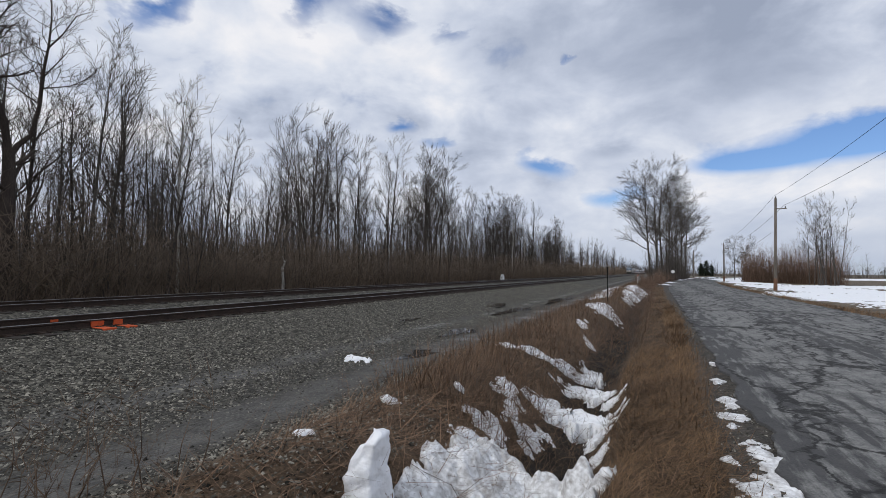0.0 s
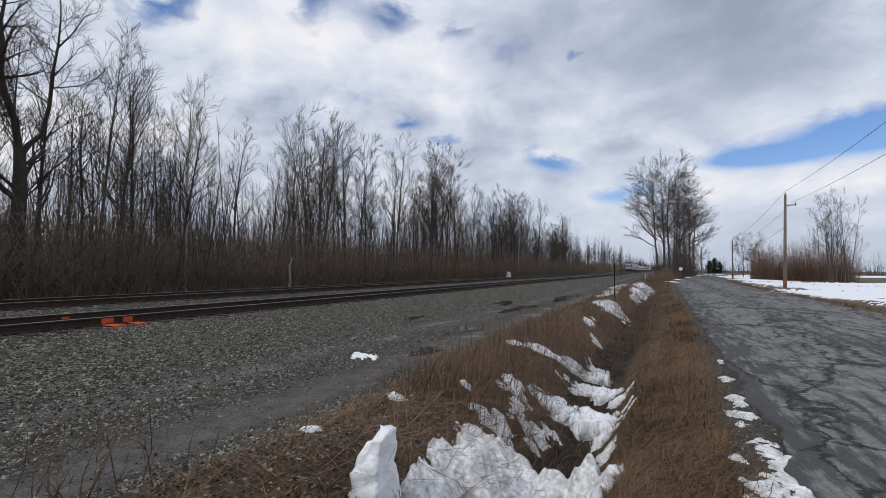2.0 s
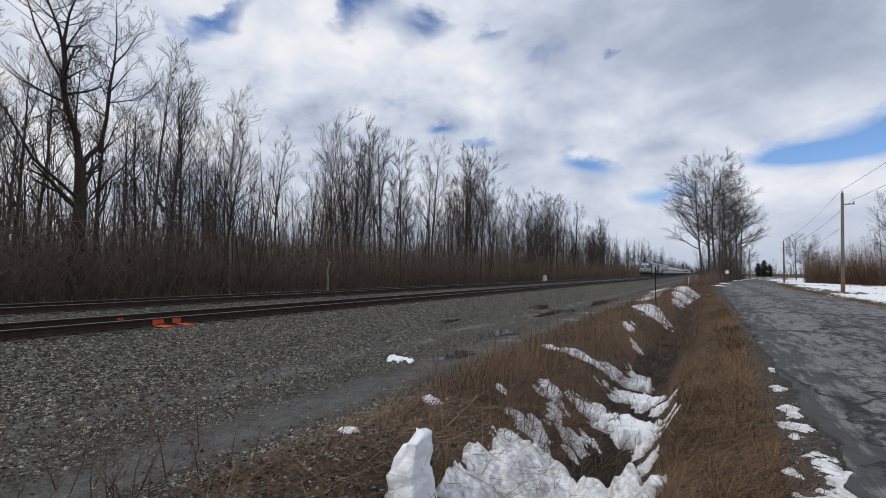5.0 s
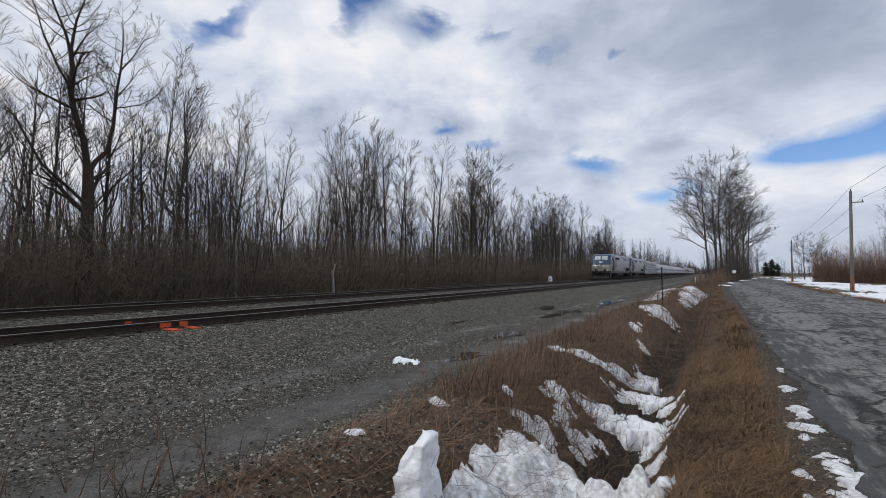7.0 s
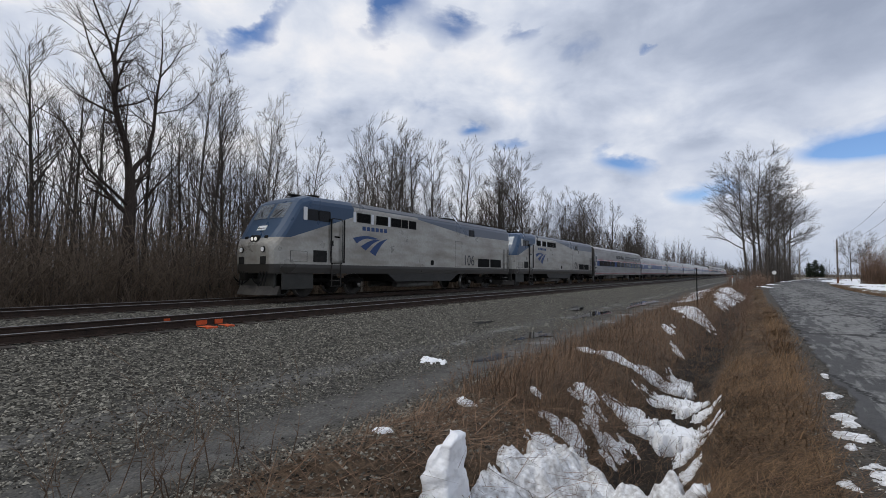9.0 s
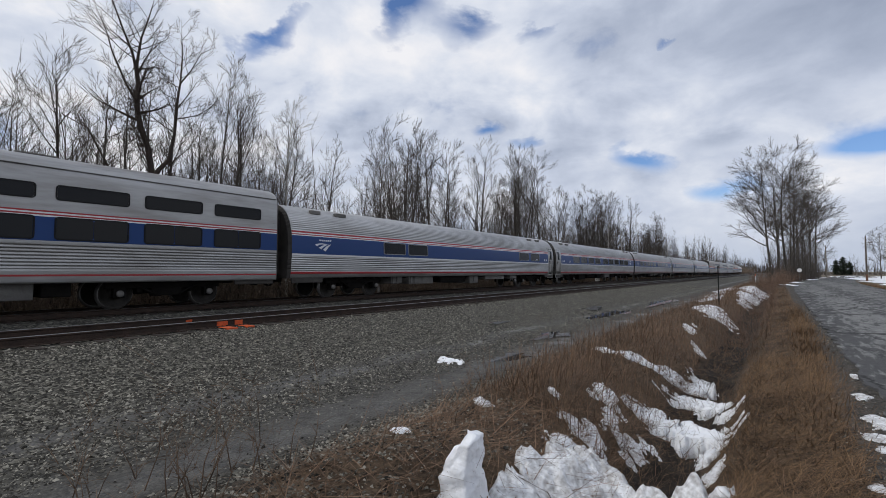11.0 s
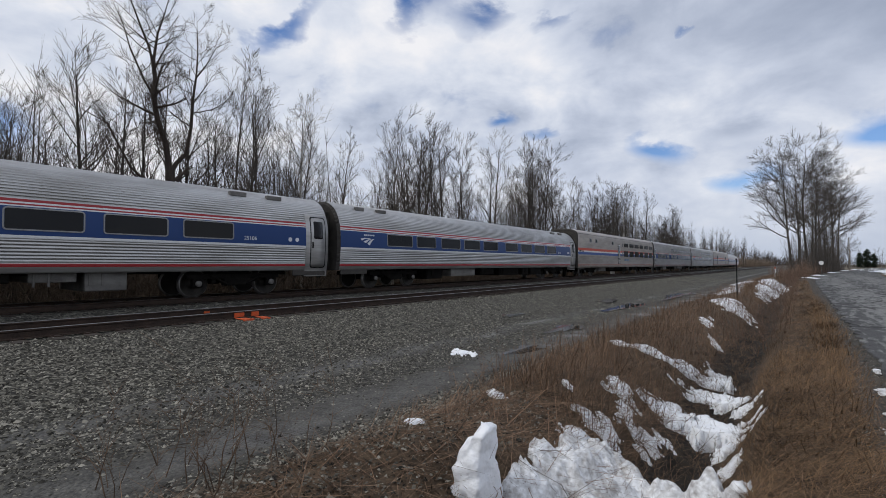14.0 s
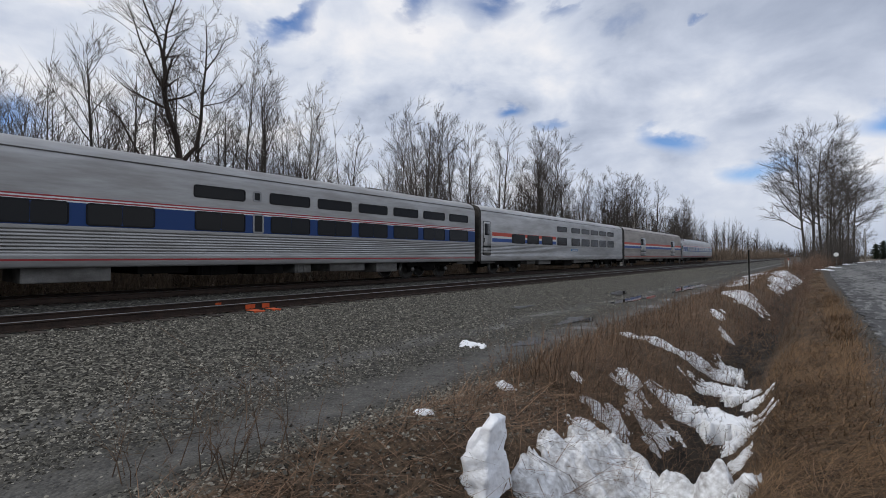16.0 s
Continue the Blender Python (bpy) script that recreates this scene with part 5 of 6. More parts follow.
def forked_tree():
    """The tall dark tree with a forked trunk at the edge of the woods."""
    rng, segs = random.Random(5), []
    along(rng, segs, [(0, 0, -0.2), (0.0, 0.03, 1.5), (0.02, 0.10, 3.2), (0, 0.10, 4.6), (0, 0.06, 5.7)], 0.28, 0.19, 3, 2.2, 0.5)
    # the vine-clad stem and its two tops
    along(rng, segs, [(0, 0.06, 5.5), (0.1, -0.17, 6.7), (0.1, -0.49, 7.6), (0.0, -0.60, 8.4), (-0.1, -0.54, 9.4), (0.0, -0.67, 10.1)], 0.135, 0.085, 9, 2.1, 0.3, 2, 5)
    along(rng, segs, [(0, -0.67, 10.0), (0.1, -0.87, 10.6), (0.1, -1.17, 11.3), (0.2, -1.62, 12.3), (0.2, -2.1, 13.4)], 0.065, 0.015, 11, 2.0, 0.15, 2, 5)
    along(rng, segs, [(0, -0.67, 10.0), (-0.1, -0.55, 10.8), (-0.1, -0.48, 11.4), (0.0, -0.27, 12.3), (0.1, 0.0, 13.7)], 0.065, 0.015, 11, 2.0, 0.15, 2, 5)
    along(rng, segs, [(0.1, -0.62, 8.5), (0.3, -1.1, 9.1), (0.4, -1.65, 10.2), (0.5, -1.93, 11.0), (0.5, -2.4, 12.0)], 0.05, 0.012, 9, 1.7, 0.25, 2, 4)
    # the bent stem away from it
    along(rng, segs, [(0, 0.10, 5.5), (-0.1, 0.35, 5.95), (0.0, 0.69, 6.4), (0.1, 0.85, 7.6), (0.0, 0.96, 9.0), (0.1, 1.04, 10.0), (0, 1.13, 11.1), (0, 1.05, 13.0)], 0.11, 0.015, 17, 2.0, 0.4, 2, 5)
    along(rng, segs, [(0.05, 1.04, 9.9), (0.1, 1.45, 10.6), (0.1, 1.9, 11.6), (0.2, 2.7, 12.3)], 0.04, 0.01, 7, 1.5, 0.2, 2, 4)
    # a long low bough
    along(rng, segs, [(0.1, -0.05, 4.2), (0.5, -0.8, 4.7), (0.8, -1.64, 5.3), (0.9, -2.16, 6.2), (1.0, -2.5, 6.8), (1.1, -3.3, 7.1)], 0.065, 0.018, 9, 1.7, 0.35, 2, 4)
    for k in range(320):                       # vine round the upper trunk
        t = rng.random()
        z, y = 6.6 + 2.6 * t, -0.17 - 0.42 * min(1, t * 1.8)
        a = rng.uniform(0, 6.28)
        p = Vector((0.24 * math.cos(a), y + 0.24 * math.sin(a), z))
        q = p + Vector((rng.gauss(0, 0.16), rng.gauss(0, 0.16), rng.gauss(0, 0.2)))
        segs.append((*p, *q, 0.012, 0.008))
    return segs


def merged(name, rows, material, label, category, sides=3):
    """Many trees or bushes as one stuff object; rows: sticks in world metres."""
    v, f = sticks(np.array(rows))
    return tagged(new(name, fast_mesh(name, v, f, material)), label, category, kind="stuff")


def moved(segs, x, y, z, turn, scale):
    s = np.array(segs, float)
    c, n = math.cos(turn), math.sin(turn)
    for i in (0, 3):
        a, b = s[:, i] * c - s[:, i + 1] * n, s[:, i] * n + s[:, i + 1] * c
        s[:, i], s[:, i + 1], s[:, i + 2] = x + a * scale, y + b * scale, z + s[:, i + 2] * scale
    s[:, 6:] *= scale
    return s


def undergrowth(rng, n, place, h0, h1, r=0.010, twigs=4, tangled=False):
    """Thin stems with side twigs, as rows of sticks; tangled ones lean and arch."""
    out = []
    for k in range(n):
        x, y = place(rng)
        z = float(ground_z(x, y)) - 0.05
        h = rng.uniform(h0, h1) * rng.uniform(0.6, 1.0)
        rr = r * rng.uniform(0.6, 1.5)
        lean = 0.40 if tangled else 0.22 if h < 5 else 0.09
        p, d = Vector((x, y, z)), Vector((rng.gauss(0, lean), rng.gauss(0, lean), 1)).normalized()
        pts = [p]
        for i in range(3):
            d = (d + Vector((rng.gauss(0, lean * 0.8), rng.gauss(0, lean * 0.8), 0))).normalized()
            pts.append(pts[-1] + d * h / 3)
            out.append((*pts[-2], *pts[-1], rr * (1 - 0.28 * i), rr * (1 - 0.28 * (i + 1))))
        for i in range(twigs):
            q = pts[1].lerp(pts[3], rng.random())
            e = Vector((rng.gauss(0, 1), rng.gauss(0, 1), rng.uniform(0.2, 1.4) + (1.1 if h > 3 and not tangled else 0))).normalized() * min(h * rng.uniform(0.15, 0.4), rng.uniform(0.8, 1.9))
            out.append((*q, *(q + e), min(rr * 0.5, 0.011 if h < 13 and r < 0.05 else 9), rr * 0.12))
    return out


def build_forest():
    rng = random.Random(11)
    raw = [tree_segs(20 + k, 13.0, 0.10 + 0.014 * (k % 4), kids=19, depth=3, first=0.34, limb=0.235, twist=0.085, sub=5, wave=0.34, rise=(0.60, 1.2), minr=0.0085) for k in range(7)]
    slim = [tree_proto(s, BARK) for s in raw]
    slim += [tree_proto(tree_segs(40 + k, 12.5, 0.10, kids=17, depth=3, first=0.38, limb=0.235, twist=0.085, sub=5, wave=0.34, rise=(0.60, 1.2), minr=0.0085), BARK_GREY) for k in range(2)]
    inner = [tree_proto(tree_segs(30 + k, 13.0, 0.11, kids=9, depth=3, first=0.4, limb=0.25, twist=0.06, sub=4), BARK) for k in range(4)]
    multi = [tree_proto(tree_segs(60 + k, 13.0, 0.12, kids=11, depth=3, first=0.30, limb=0.25, twist=0.06, stems=7, sub=5, wave=0.32, spread=0.13, rise=(0.60, 1.2), minr=0.009), BARK) for k in range(2)]
    pale = [tree_proto(tree_segs(80 + k, 12.5, 0.11, kids=11, depth=3, first=0.5, limb=0.2, twist=0.06, sub=5), BARK_PALE) for k in range(2)]
    fork = tree_meshes("forked", forked_tree(), BARK_BIG)
    plant(fork, "tree", -21.3, 8.1, 0, 1.0, "tall dark bare tree with forked trunk and vines", "trees of the lineside woods")
    plant(multi[0], "tree", -24.5, 28.3, 40, 1.05, "dark bare tree with many upright stems, dense twigs", "trees of the lineside woods")
    plant(multi[1], "tree", -24.5, 48.5, 200, 1.22, "dark bare tree with many upright stems, dense twigs", "trees of the lineside woods")
    plant(pale[0], "tree", -22.4, 15.6, 70, 0.92, "pale-barked bare tree standing in brown winter brush", "trees of the lineside woods")
    plant(slim[2], "tree", -23.0, 12.4, 10, 0.84, "slender dark bare tree in dense winter woods", "trees of the lineside woods")
    placed = [(-21.3, 8.1), (-24.5, 28.3), (-24.5, 48.5), (-22.4, 15.6), (-23, 12.4)]
    # trees that stand above the rest
    for k, (y, h) in enumerate(((14.1, 12.4), (16.9, 11.8), (25.4, 11.4), (31.6, 13.6), (33.4, 13.2), (39.8, 14.4), (47.0, 15.0), (50.4, 15.6), (59.8, 13.4), (79.0, 15.2), (82.5, 14.6), (119.0, 15.4), (123.0, 15.0))):
        plant(slim[k % 9], "tree", -24.5, y, 71 * k, h / 13.3, "tall slender bare tree above the winter woods", "trees of the lineside woods")
        placed.append((-24.5, y))
    for k, (x, y, h) in enumerate(((-22.6, 6.6, 10.2), (-23.4, 9.5, 10.8), (-22.9, 10.6, 9.4), (-24.2, 7.7, 11.4), (-25.0, 10.0, 11.8), (-23.6, 11.4, 10.0))):
        plant(slim[(2 * k + 1) % 7], "tree", x, y, 53 * k, h / 13.3, "slender dark bare tree in dense winter woods", "trees of the lineside woods")
        placed.append((x, y))
    n = tries = 0
    while n < 265 and tries < 6000:
        tries += 1
        y = -3 + 140 * rng.random() ** 1.25
        x = -20.6 - 30 * rng.random() ** 1.2
        if any((x - a) ** 2 + (y - b) ** 2 < 0.9 for a, b in placed):
            continue
        placed.append((x, y))
        k = rng.random()
        if k < 0.08:
            kit, label = rng.choice(pale), "pale-barked bare tree standing in brown winter brush"
        elif k < 0.12:
            kit, label = rng.choice(multi), "dark bare tree with several stems in winter woods"
        else:
            kit, label = rng.choice(slim), "slender dark bare tree in dense winter woods"
        if x < -28:
            kit, label = rng.choice(inner), "slender dark bare tree in dense winter woods"
        tall = rng.uniform(0.58, 0.86) * (1 + 0.26 * min(y / 60, 1))
        plant(kit, "tree", x, y, rng.uniform(0, 360), tall, label, "trees of the lineside woods", (rng.gauss(0, 1.6), rng.gauss(0, 1.6)))
        n += 1
    pole = lambda g: (-20.3 - 26 * g.random() ** 1.1, -4 + 150 * g.random() ** 1.3)
    merged("saplings", undergrowth(rng, 2500, pole, 6.5, 11.0, 0.034, 13), BARK, "crowded thin bare saplings in the woods", "woods")
    # woods farther down the line, too many to count
    thin = [[s for s in r if s[6] > 0.009] for r in raw]
    rows = []
    for k in range(210):
        y = 120 + 520 * rng.random() ** 1.3
        x = -21 - 26 * rng.random() ** 1.3
        rows.append(moved(rng.choice(thin), x, y, 0.1, rng.uniform(0, 6), rng.uniform(0.8, 1.25)))
    merged("far_woods", np.concatenate(rows), BARK, "distant bare winter woods along the railway", "woods")
    # tangled brush at the wood's edge
    front = lambda g: (-19.3 - 9.0 * g.random() ** 1.6, -4 + 130 * g.random() ** 1.5)
    merged("undergrowth", undergrowth(rng, 10500, front, 1.5, 5.8, 0.013, 7, True), BRUSH, "dense brown leafless brush at the wood's edge", "brush")
    back = lambda g: (-26 - 30 * g.random(), -6 + 220 * g.random() ** 1.4)
    merged("undergrowth", undergrowth(rng, 7000, back, 3.4, 7.6, 0.026, 6, True), BRUSH, "tall brown leafless brush inside the woods", "brush")
    far = lambda g: (-19.5 - 14 * g.random(), 120 + 420 * g.random() ** 1.2)
    merged("undergrowth", undergrowth(rng, 4200, far, 2.0, 7.0, 0.05, 4), BRUSH, "distant brown brush along the railway", "brush")
    deep = lambda g: (-52 - 30 * g.random(), -10 + 420 * g.random() ** 1.3)
    merged("far_woods", undergrowth(rng, 3000, deep, 5.0, 11.0, 0.085, 4), BARK, "dark trunks deep inside the winter woods", "woods")


def build_right_side():
    rng = random.Random(23)
    grp = "tall trees beside the road"
    crown = [tree_proto(tree_segs(120 + k, 24.0, 0.26, kids=24, depth=3, first=0.30, limb=0.33, twist=0.09, sub=7, lift=0.14, rise=(0.25, 0.95), minr=0.018, wave=0.40), BARK_GREY) for k in range(3)]
    for k, (x, y, s, tilt) in enumerate(((-1.2, 100, 0.93, -3), (0.9, 103, 0.95, 0), (2.2, 106, 0.86, 0), (3.4, 122, 0.88, 2), (6.0, 140, 1.0, 3), (-0.2, 108, 0.9, -2), (7.6, 158, 1.0, 3))):
        plant(crown[k % 3], "tree", x, y, 57 * k, s, "tall spreading bare tree beside the country road", grp, (0, tilt))
    def verge(g):
        y = g.uniform(96, 165)
        return float(road_shift(y)) - g.uniform(0.3, 4.5), y

    filler = [tree_proto(tree_segs(150 + k, 15.0, 0.13, kids=14, depth=3, first=0.25, limb=0.30, twist=0.06, sub=5), BARK_GREY) for k in range(3)]
    for k in range(13):
        plant(filler[k % 3], "tree", *verge(rng), 77 * k, rng.uniform(0.7, 1.1), "slender bare tree among tall roadside trees", grp)
    young = tree_proto(tree_segs(140, 14.5, 0.085, kids=8, depth=3, first=0.25, limb=0.24, twist=0.05, stems=15, sub=4, foot=2.2, spread=0.10, minr=0.011), BARK_GREY)
    plant(young, "tree", 22.2, 86, 0, 0.92, "bare young tree with many stems behind the snowy field", grp)
    for k, (x, y, s) in enumerate(((18.4, 142, 0.45), (24.5, 165, 0.5), (13.0, 210, 0.5), (27.0, 190, 0.45))):
        plant(crown[k % 3], "tree", x, y, 40 * k, s, "bare roadside tree in the distance", grp)
    red = lambda g: ((lambda y: (g.uniform(-3.4, 0.0) + float(road_shift(y)), y))(g.uniform(66, 115)))
    merged("undergrowth", undergrowth(rng, 1100, red, 0.8, 2.8, 0.014, 4), BRUSH_RED, "reddish brush under the tall trees", "brush")
    merged("undergrowth", undergrowth(rng, 900, verge, 3.5, 10.0, 0.03, 7), BARK_GREY, "bare saplings under the tall roadside trees", "brush")
    end = lambda g: ((lambda t: (-150 + 175 * t, 760 + g.uniform(-25, 25)))(g.random()))
    merged("far_woods", undergrowth(rng, 1300, end, 7.0, 16.0, 0.25, 5), BARK, "far dark woods where the railway ends in the distance", "woods")
    hedge = lambda g: ((lambda t: (15.8 + 12.1 * t, 110 - 12 * t + g.uniform(-4, 4)))(g.random()))
    merged("undergrowth", undergrowth(rng, 2300, hedge, 2.6, 8.5, 0.022, 4), BRUSH_RED, "reddish brown hedge of brush behind the snowy field", "brush")
    rows = []
    for k in range(190):
        t = rng.random()
        x, y = 10 + 330 * t, 330 - 130 * t + rng.uniform(-12, 12)
        rows.append(moved([s for s in tree_segs(200 + k % 6, 11, 0.12, kids=9, depth=2, first=0.2, limb=0.3, twist=0.08, sub=4)], x, y, 0, rng.uniform(0, 6), rng.uniform(0.6, 1.1)))
    rows.append(np.array(undergrowth(rng, 1800, lambda g: ((lambda t: (6 + 360 * t, 335 - 135 * t))(g.random())), 3.0, 8.0, 0.10, 4)))
    merged("far_woods", np.concatenate(rows), BARK_GREY, "distant bare tree line across the fields", "woods")
    # dark evergreens by the far bend
    needle = surface("evergreen", (0.012, 0.020, 0.012), (0.03, 0.042, 0.024), 3.0, 0.9, bump=0.0, vary=0.5)
    for x, y, h in ((19.5, 258, 6.5), (22.0, 262, 8.0), (24.5, 266, 6.0)):
        segs = [(0, 0, 0, 0, 0, h, 0.12, 0.02)]
        for k in range(420):
            t = rng.random()
            a, z = rng.uniform(0, 6.28), 0.4 + (h - 0.4) * t
            L = h * 0.34 * math.sqrt(math.sin(math.pi * (0.12 + 0.86 * t))) * rng.uniform(0.6, 1.05)
            segs.append((0, 0, z, L * math.cos(a), L * math.sin(a), z - 0.25 * L + rng.uniform(0, 0.4), 0.10, 0.02))
        s = np.array(segs)
        ob = tagged(new("evergreen_tree"), "dark evergreen tree by the far road bend", "tree", grp)
        ob.location = (x, y, -0.1)
        v, f = tubes(s[:1], 6)
        share("trunk", fast_mesh("trunk", v, f, BARK), ob)
        v, f = tubes(s[1:], 3)
        share("crown", fast_mesh("crown", v, f, needle), ob)


build_forest()
build_right_side()

# ---- poles, posts and signs ----
def utility_pole(x, y, h, lean, label, arm=True):
    ob = tagged(new("utility_pole"), label, "utility pole", "poles along the road")
    ob.matrix_basis = pose(x, y, float(ground_z(x, y)) - 0.1, 0, lean, 0)
    bm = bmesh.new()
    rod(bm, (0, 0, 0), (0, 0, h), 0.16, 0.11, 14)
    part("post", bm, POLE_WOOD, ob, "weathered grey wooden pole")
    if arm:
        part("crossarm", box(bmesh.new(), -0.05, 0.95, -0.05, 0.05, h - 1.15, h - 1.05, 0.01), POLE_WOOD, ob)
        for px, pz in ((0.0, h), (0.85, h - 1.05)):
            part("insulator", rod(bmesh.new(), (px, 0, pz), (px, 0, pz + 0.22), 0.06, 0.04, 10), UNDER_GREY, ob)
        part("pole_band", rod(bmesh.new(), (0, 0, 0.1), (0, 0, 1.35), 0.172, 0.168, 14), surface("rust_stain", (0.15, 0.075, 0.045), (0.28, 0.16, 0.105), 3.0, 0.9, bump=0.2), ob, "rust-coloured lower band")
    return ob


def wire(a, b, sag, label):
    n = 28
    P = [Vector(a).lerp(Vector(b), k / n) - Vector((0, 0, sag * 4 * (k / n) * (1 - k / n))) for k in range(n + 1)]
    v, f = tubes([(*P[k], *P[k + 1], 0.013, 0.013) for k in range(n)], 5)
    tagged(new("power_line", fast_mesh("power_line", v, f, RUBBER)), label, "cable", "overhead wires")


def build_posts():
    utility_pole(11.1, 58, 9.75, 1.2, "tall weathered wooden utility pole beside the snowy field")
    utility_pole(12.6, 112, 8.2, 0.5, "wooden utility pole farther down the road")
    utility_pole(11.0, 175, 9.5, 0, "pale wooden utility pole in the distance", False)
    for x0, z0, x1, z1, x2, z2 in ((11.25, 9.85, 12.6, 8.2, 9.2, 9.9), (12.05, 8.8, 13.4, 7.3, 10.1, 8.8), (11.2, 6.2, 12.6, 5.2, 9.3, 6.1)):
        wire((x0, 58, z0), (x1, 112, z1), 0.7, "thin black overhead wire along the road")
        if z0 > 7:
            wire((x0, 58, z0), (x2, 2, z2), 0.6, "thin black overhead wire along the road")
    p = tagged(new("marker_post"), "thin black steel marker post in dry grass", "post")
    p.location = (-2.3, 24.5, float(ground_z(-2.3, 24.5)))
    part("stake", box(bmesh.new(), -0.025, 0.025, -0.02, 0.02, -0.2, 1.80, 0.004), DARK_METAL, p)
    part("cap", box(bmesh.new(), -0.04, 0.04, -0.03, 0.03, 1.80, 1.86, 0.004), RUBBER, p)
    p = tagged(new("line_marker"), "small white marker post with orange top", "post")
    p.location = (-2.6, 72, float(ground_z(-2.6, 72)))
    part("stake", rod(bmesh.new(), (0, 0, -0.1), (0, 0, 1.0), 0.06, None, 10), WHITE_PAINT, p)
    part("cap", rod(bmesh.new(), (0, 0, 1.0), (0, 0, 1.2), 0.065, None, 10), ORANGE, p, "orange cap")
    m = tagged(new("concrete_marker"), "white painted concrete marker beside the railway", "marker")
    m.location = (-19.0, 59.4, 0.25)
    bm = box(bmesh.new(), -0.22, 0.22, -0.28, 0.28, -0.1, 0.75, 0.05)
    bmesh.ops.create_uvsphere(bm, u_segments=12, v_segments=8, radius=0.25, matrix=Matrix.Translation((0, 0, 0.72)))
    part("stone", bm, WHITE_PAINT, m)
    part("plinth", box(bmesh.new(), -0.34, 0.34, -0.4, 0.4, -0.12, 0.12, 0.02), UNDER_GREY, m)
    s = tagged(new("road_sign"), "round grey road sign on a thin post", "sign")
    s.location = (2.6, 96, 0)
    part("post", rod(bmesh.new(), (0, 0.03, -0.2), (0, 0.03, 2.2), 0.035, None, 8), UNDER_GREY, s)
    part("disc", rod(bmesh.new(), (0, -0.02, 1.85), (0, 0.0, 1.85), 0.40, None, 24), WHITE_PAINT, s, "round white sign face")
    part("rim", lathe_ring(0.40, 0.33, 1.85), DARK_METAL, s)
    d = tagged(new("dead_snag"), "pale broken dead trunk at the wood's edge", "tree stump")
    d.location = (-19.6, 20.0, float(ground_z(-19.6, 20.0)))
    v, f = tubes([(0, 0, -0.1, 0.03, 0.04, 0.7, 0.085, 0.075), (0.03, 0.04, 0.7, -0.02, -0.02, 1.3, 0.075, 0.06), (-0.02, -0.02, 1.3, 0.04, 0.09, 1.75, 0.06, 0.045), (0.04, 0.09, 1.75, 0.0, -0.05, 2.15, 0.045, 0.02)], 8)
    share("trunk", fast_mesh("trunk", v, f, BARK_PALE, True), d)
    v, f = tubes([(-0.02, -0.02, 1.3, 0.1, -0.25, 1.55, 0.03, 0.012), (0.04, 0.09, 1.75, 0.05, 0.25, 1.95, 0.02, 0.008)], 5)
    share("branch", fast_mesh("branch", v, f, BARK_PALE), d)


def lathe_ring(r0, r1, z):
    bm = bmesh.new()
    n = 24
    rings = [[bm.verts.new((r * math.cos(2 * math.pi * k / n), y, z + r * math.sin(2 * math.pi * k / n))) for k in range(n)] for r, y in ((r0, -0.034), (r1, -0.034), (r1, -0.018), (r0, -0.018))]
    for a, b in zip(rings, rings[1:] + rings[:1]):
        for k in range(n):
            bm.faces.new((a[k], a[(k + 1) % n], b[(k + 1) % n], b[k]))
    bmesh.ops.recalc_face_normals(bm, faces=bm.faces[:])
    return bm


build_posts()


# ---- snow ----
def islands(mask):
    """Numbers the joined regions of a grid of cells."""
    lab = np.where(mask, np.arange(1, mask.size + 1).reshape(mask.shape), 0)
    while True:
        pad = np.pad(lab, 1)
        best = np.maximum.reduce([pad[1:-1, 1:-1], pad[2:, 1:-1], pad[:-2, 1:-1], pad[1:-1, 2:], pad[1:-1, :-2], pad[2:, 2:], pad[:-2, :-2], pad[2:, :-2], pad[:-2, 2:]])
        best = np.where(mask, best, 0)
        if (best == lab).all():
            return lab
        lab = best


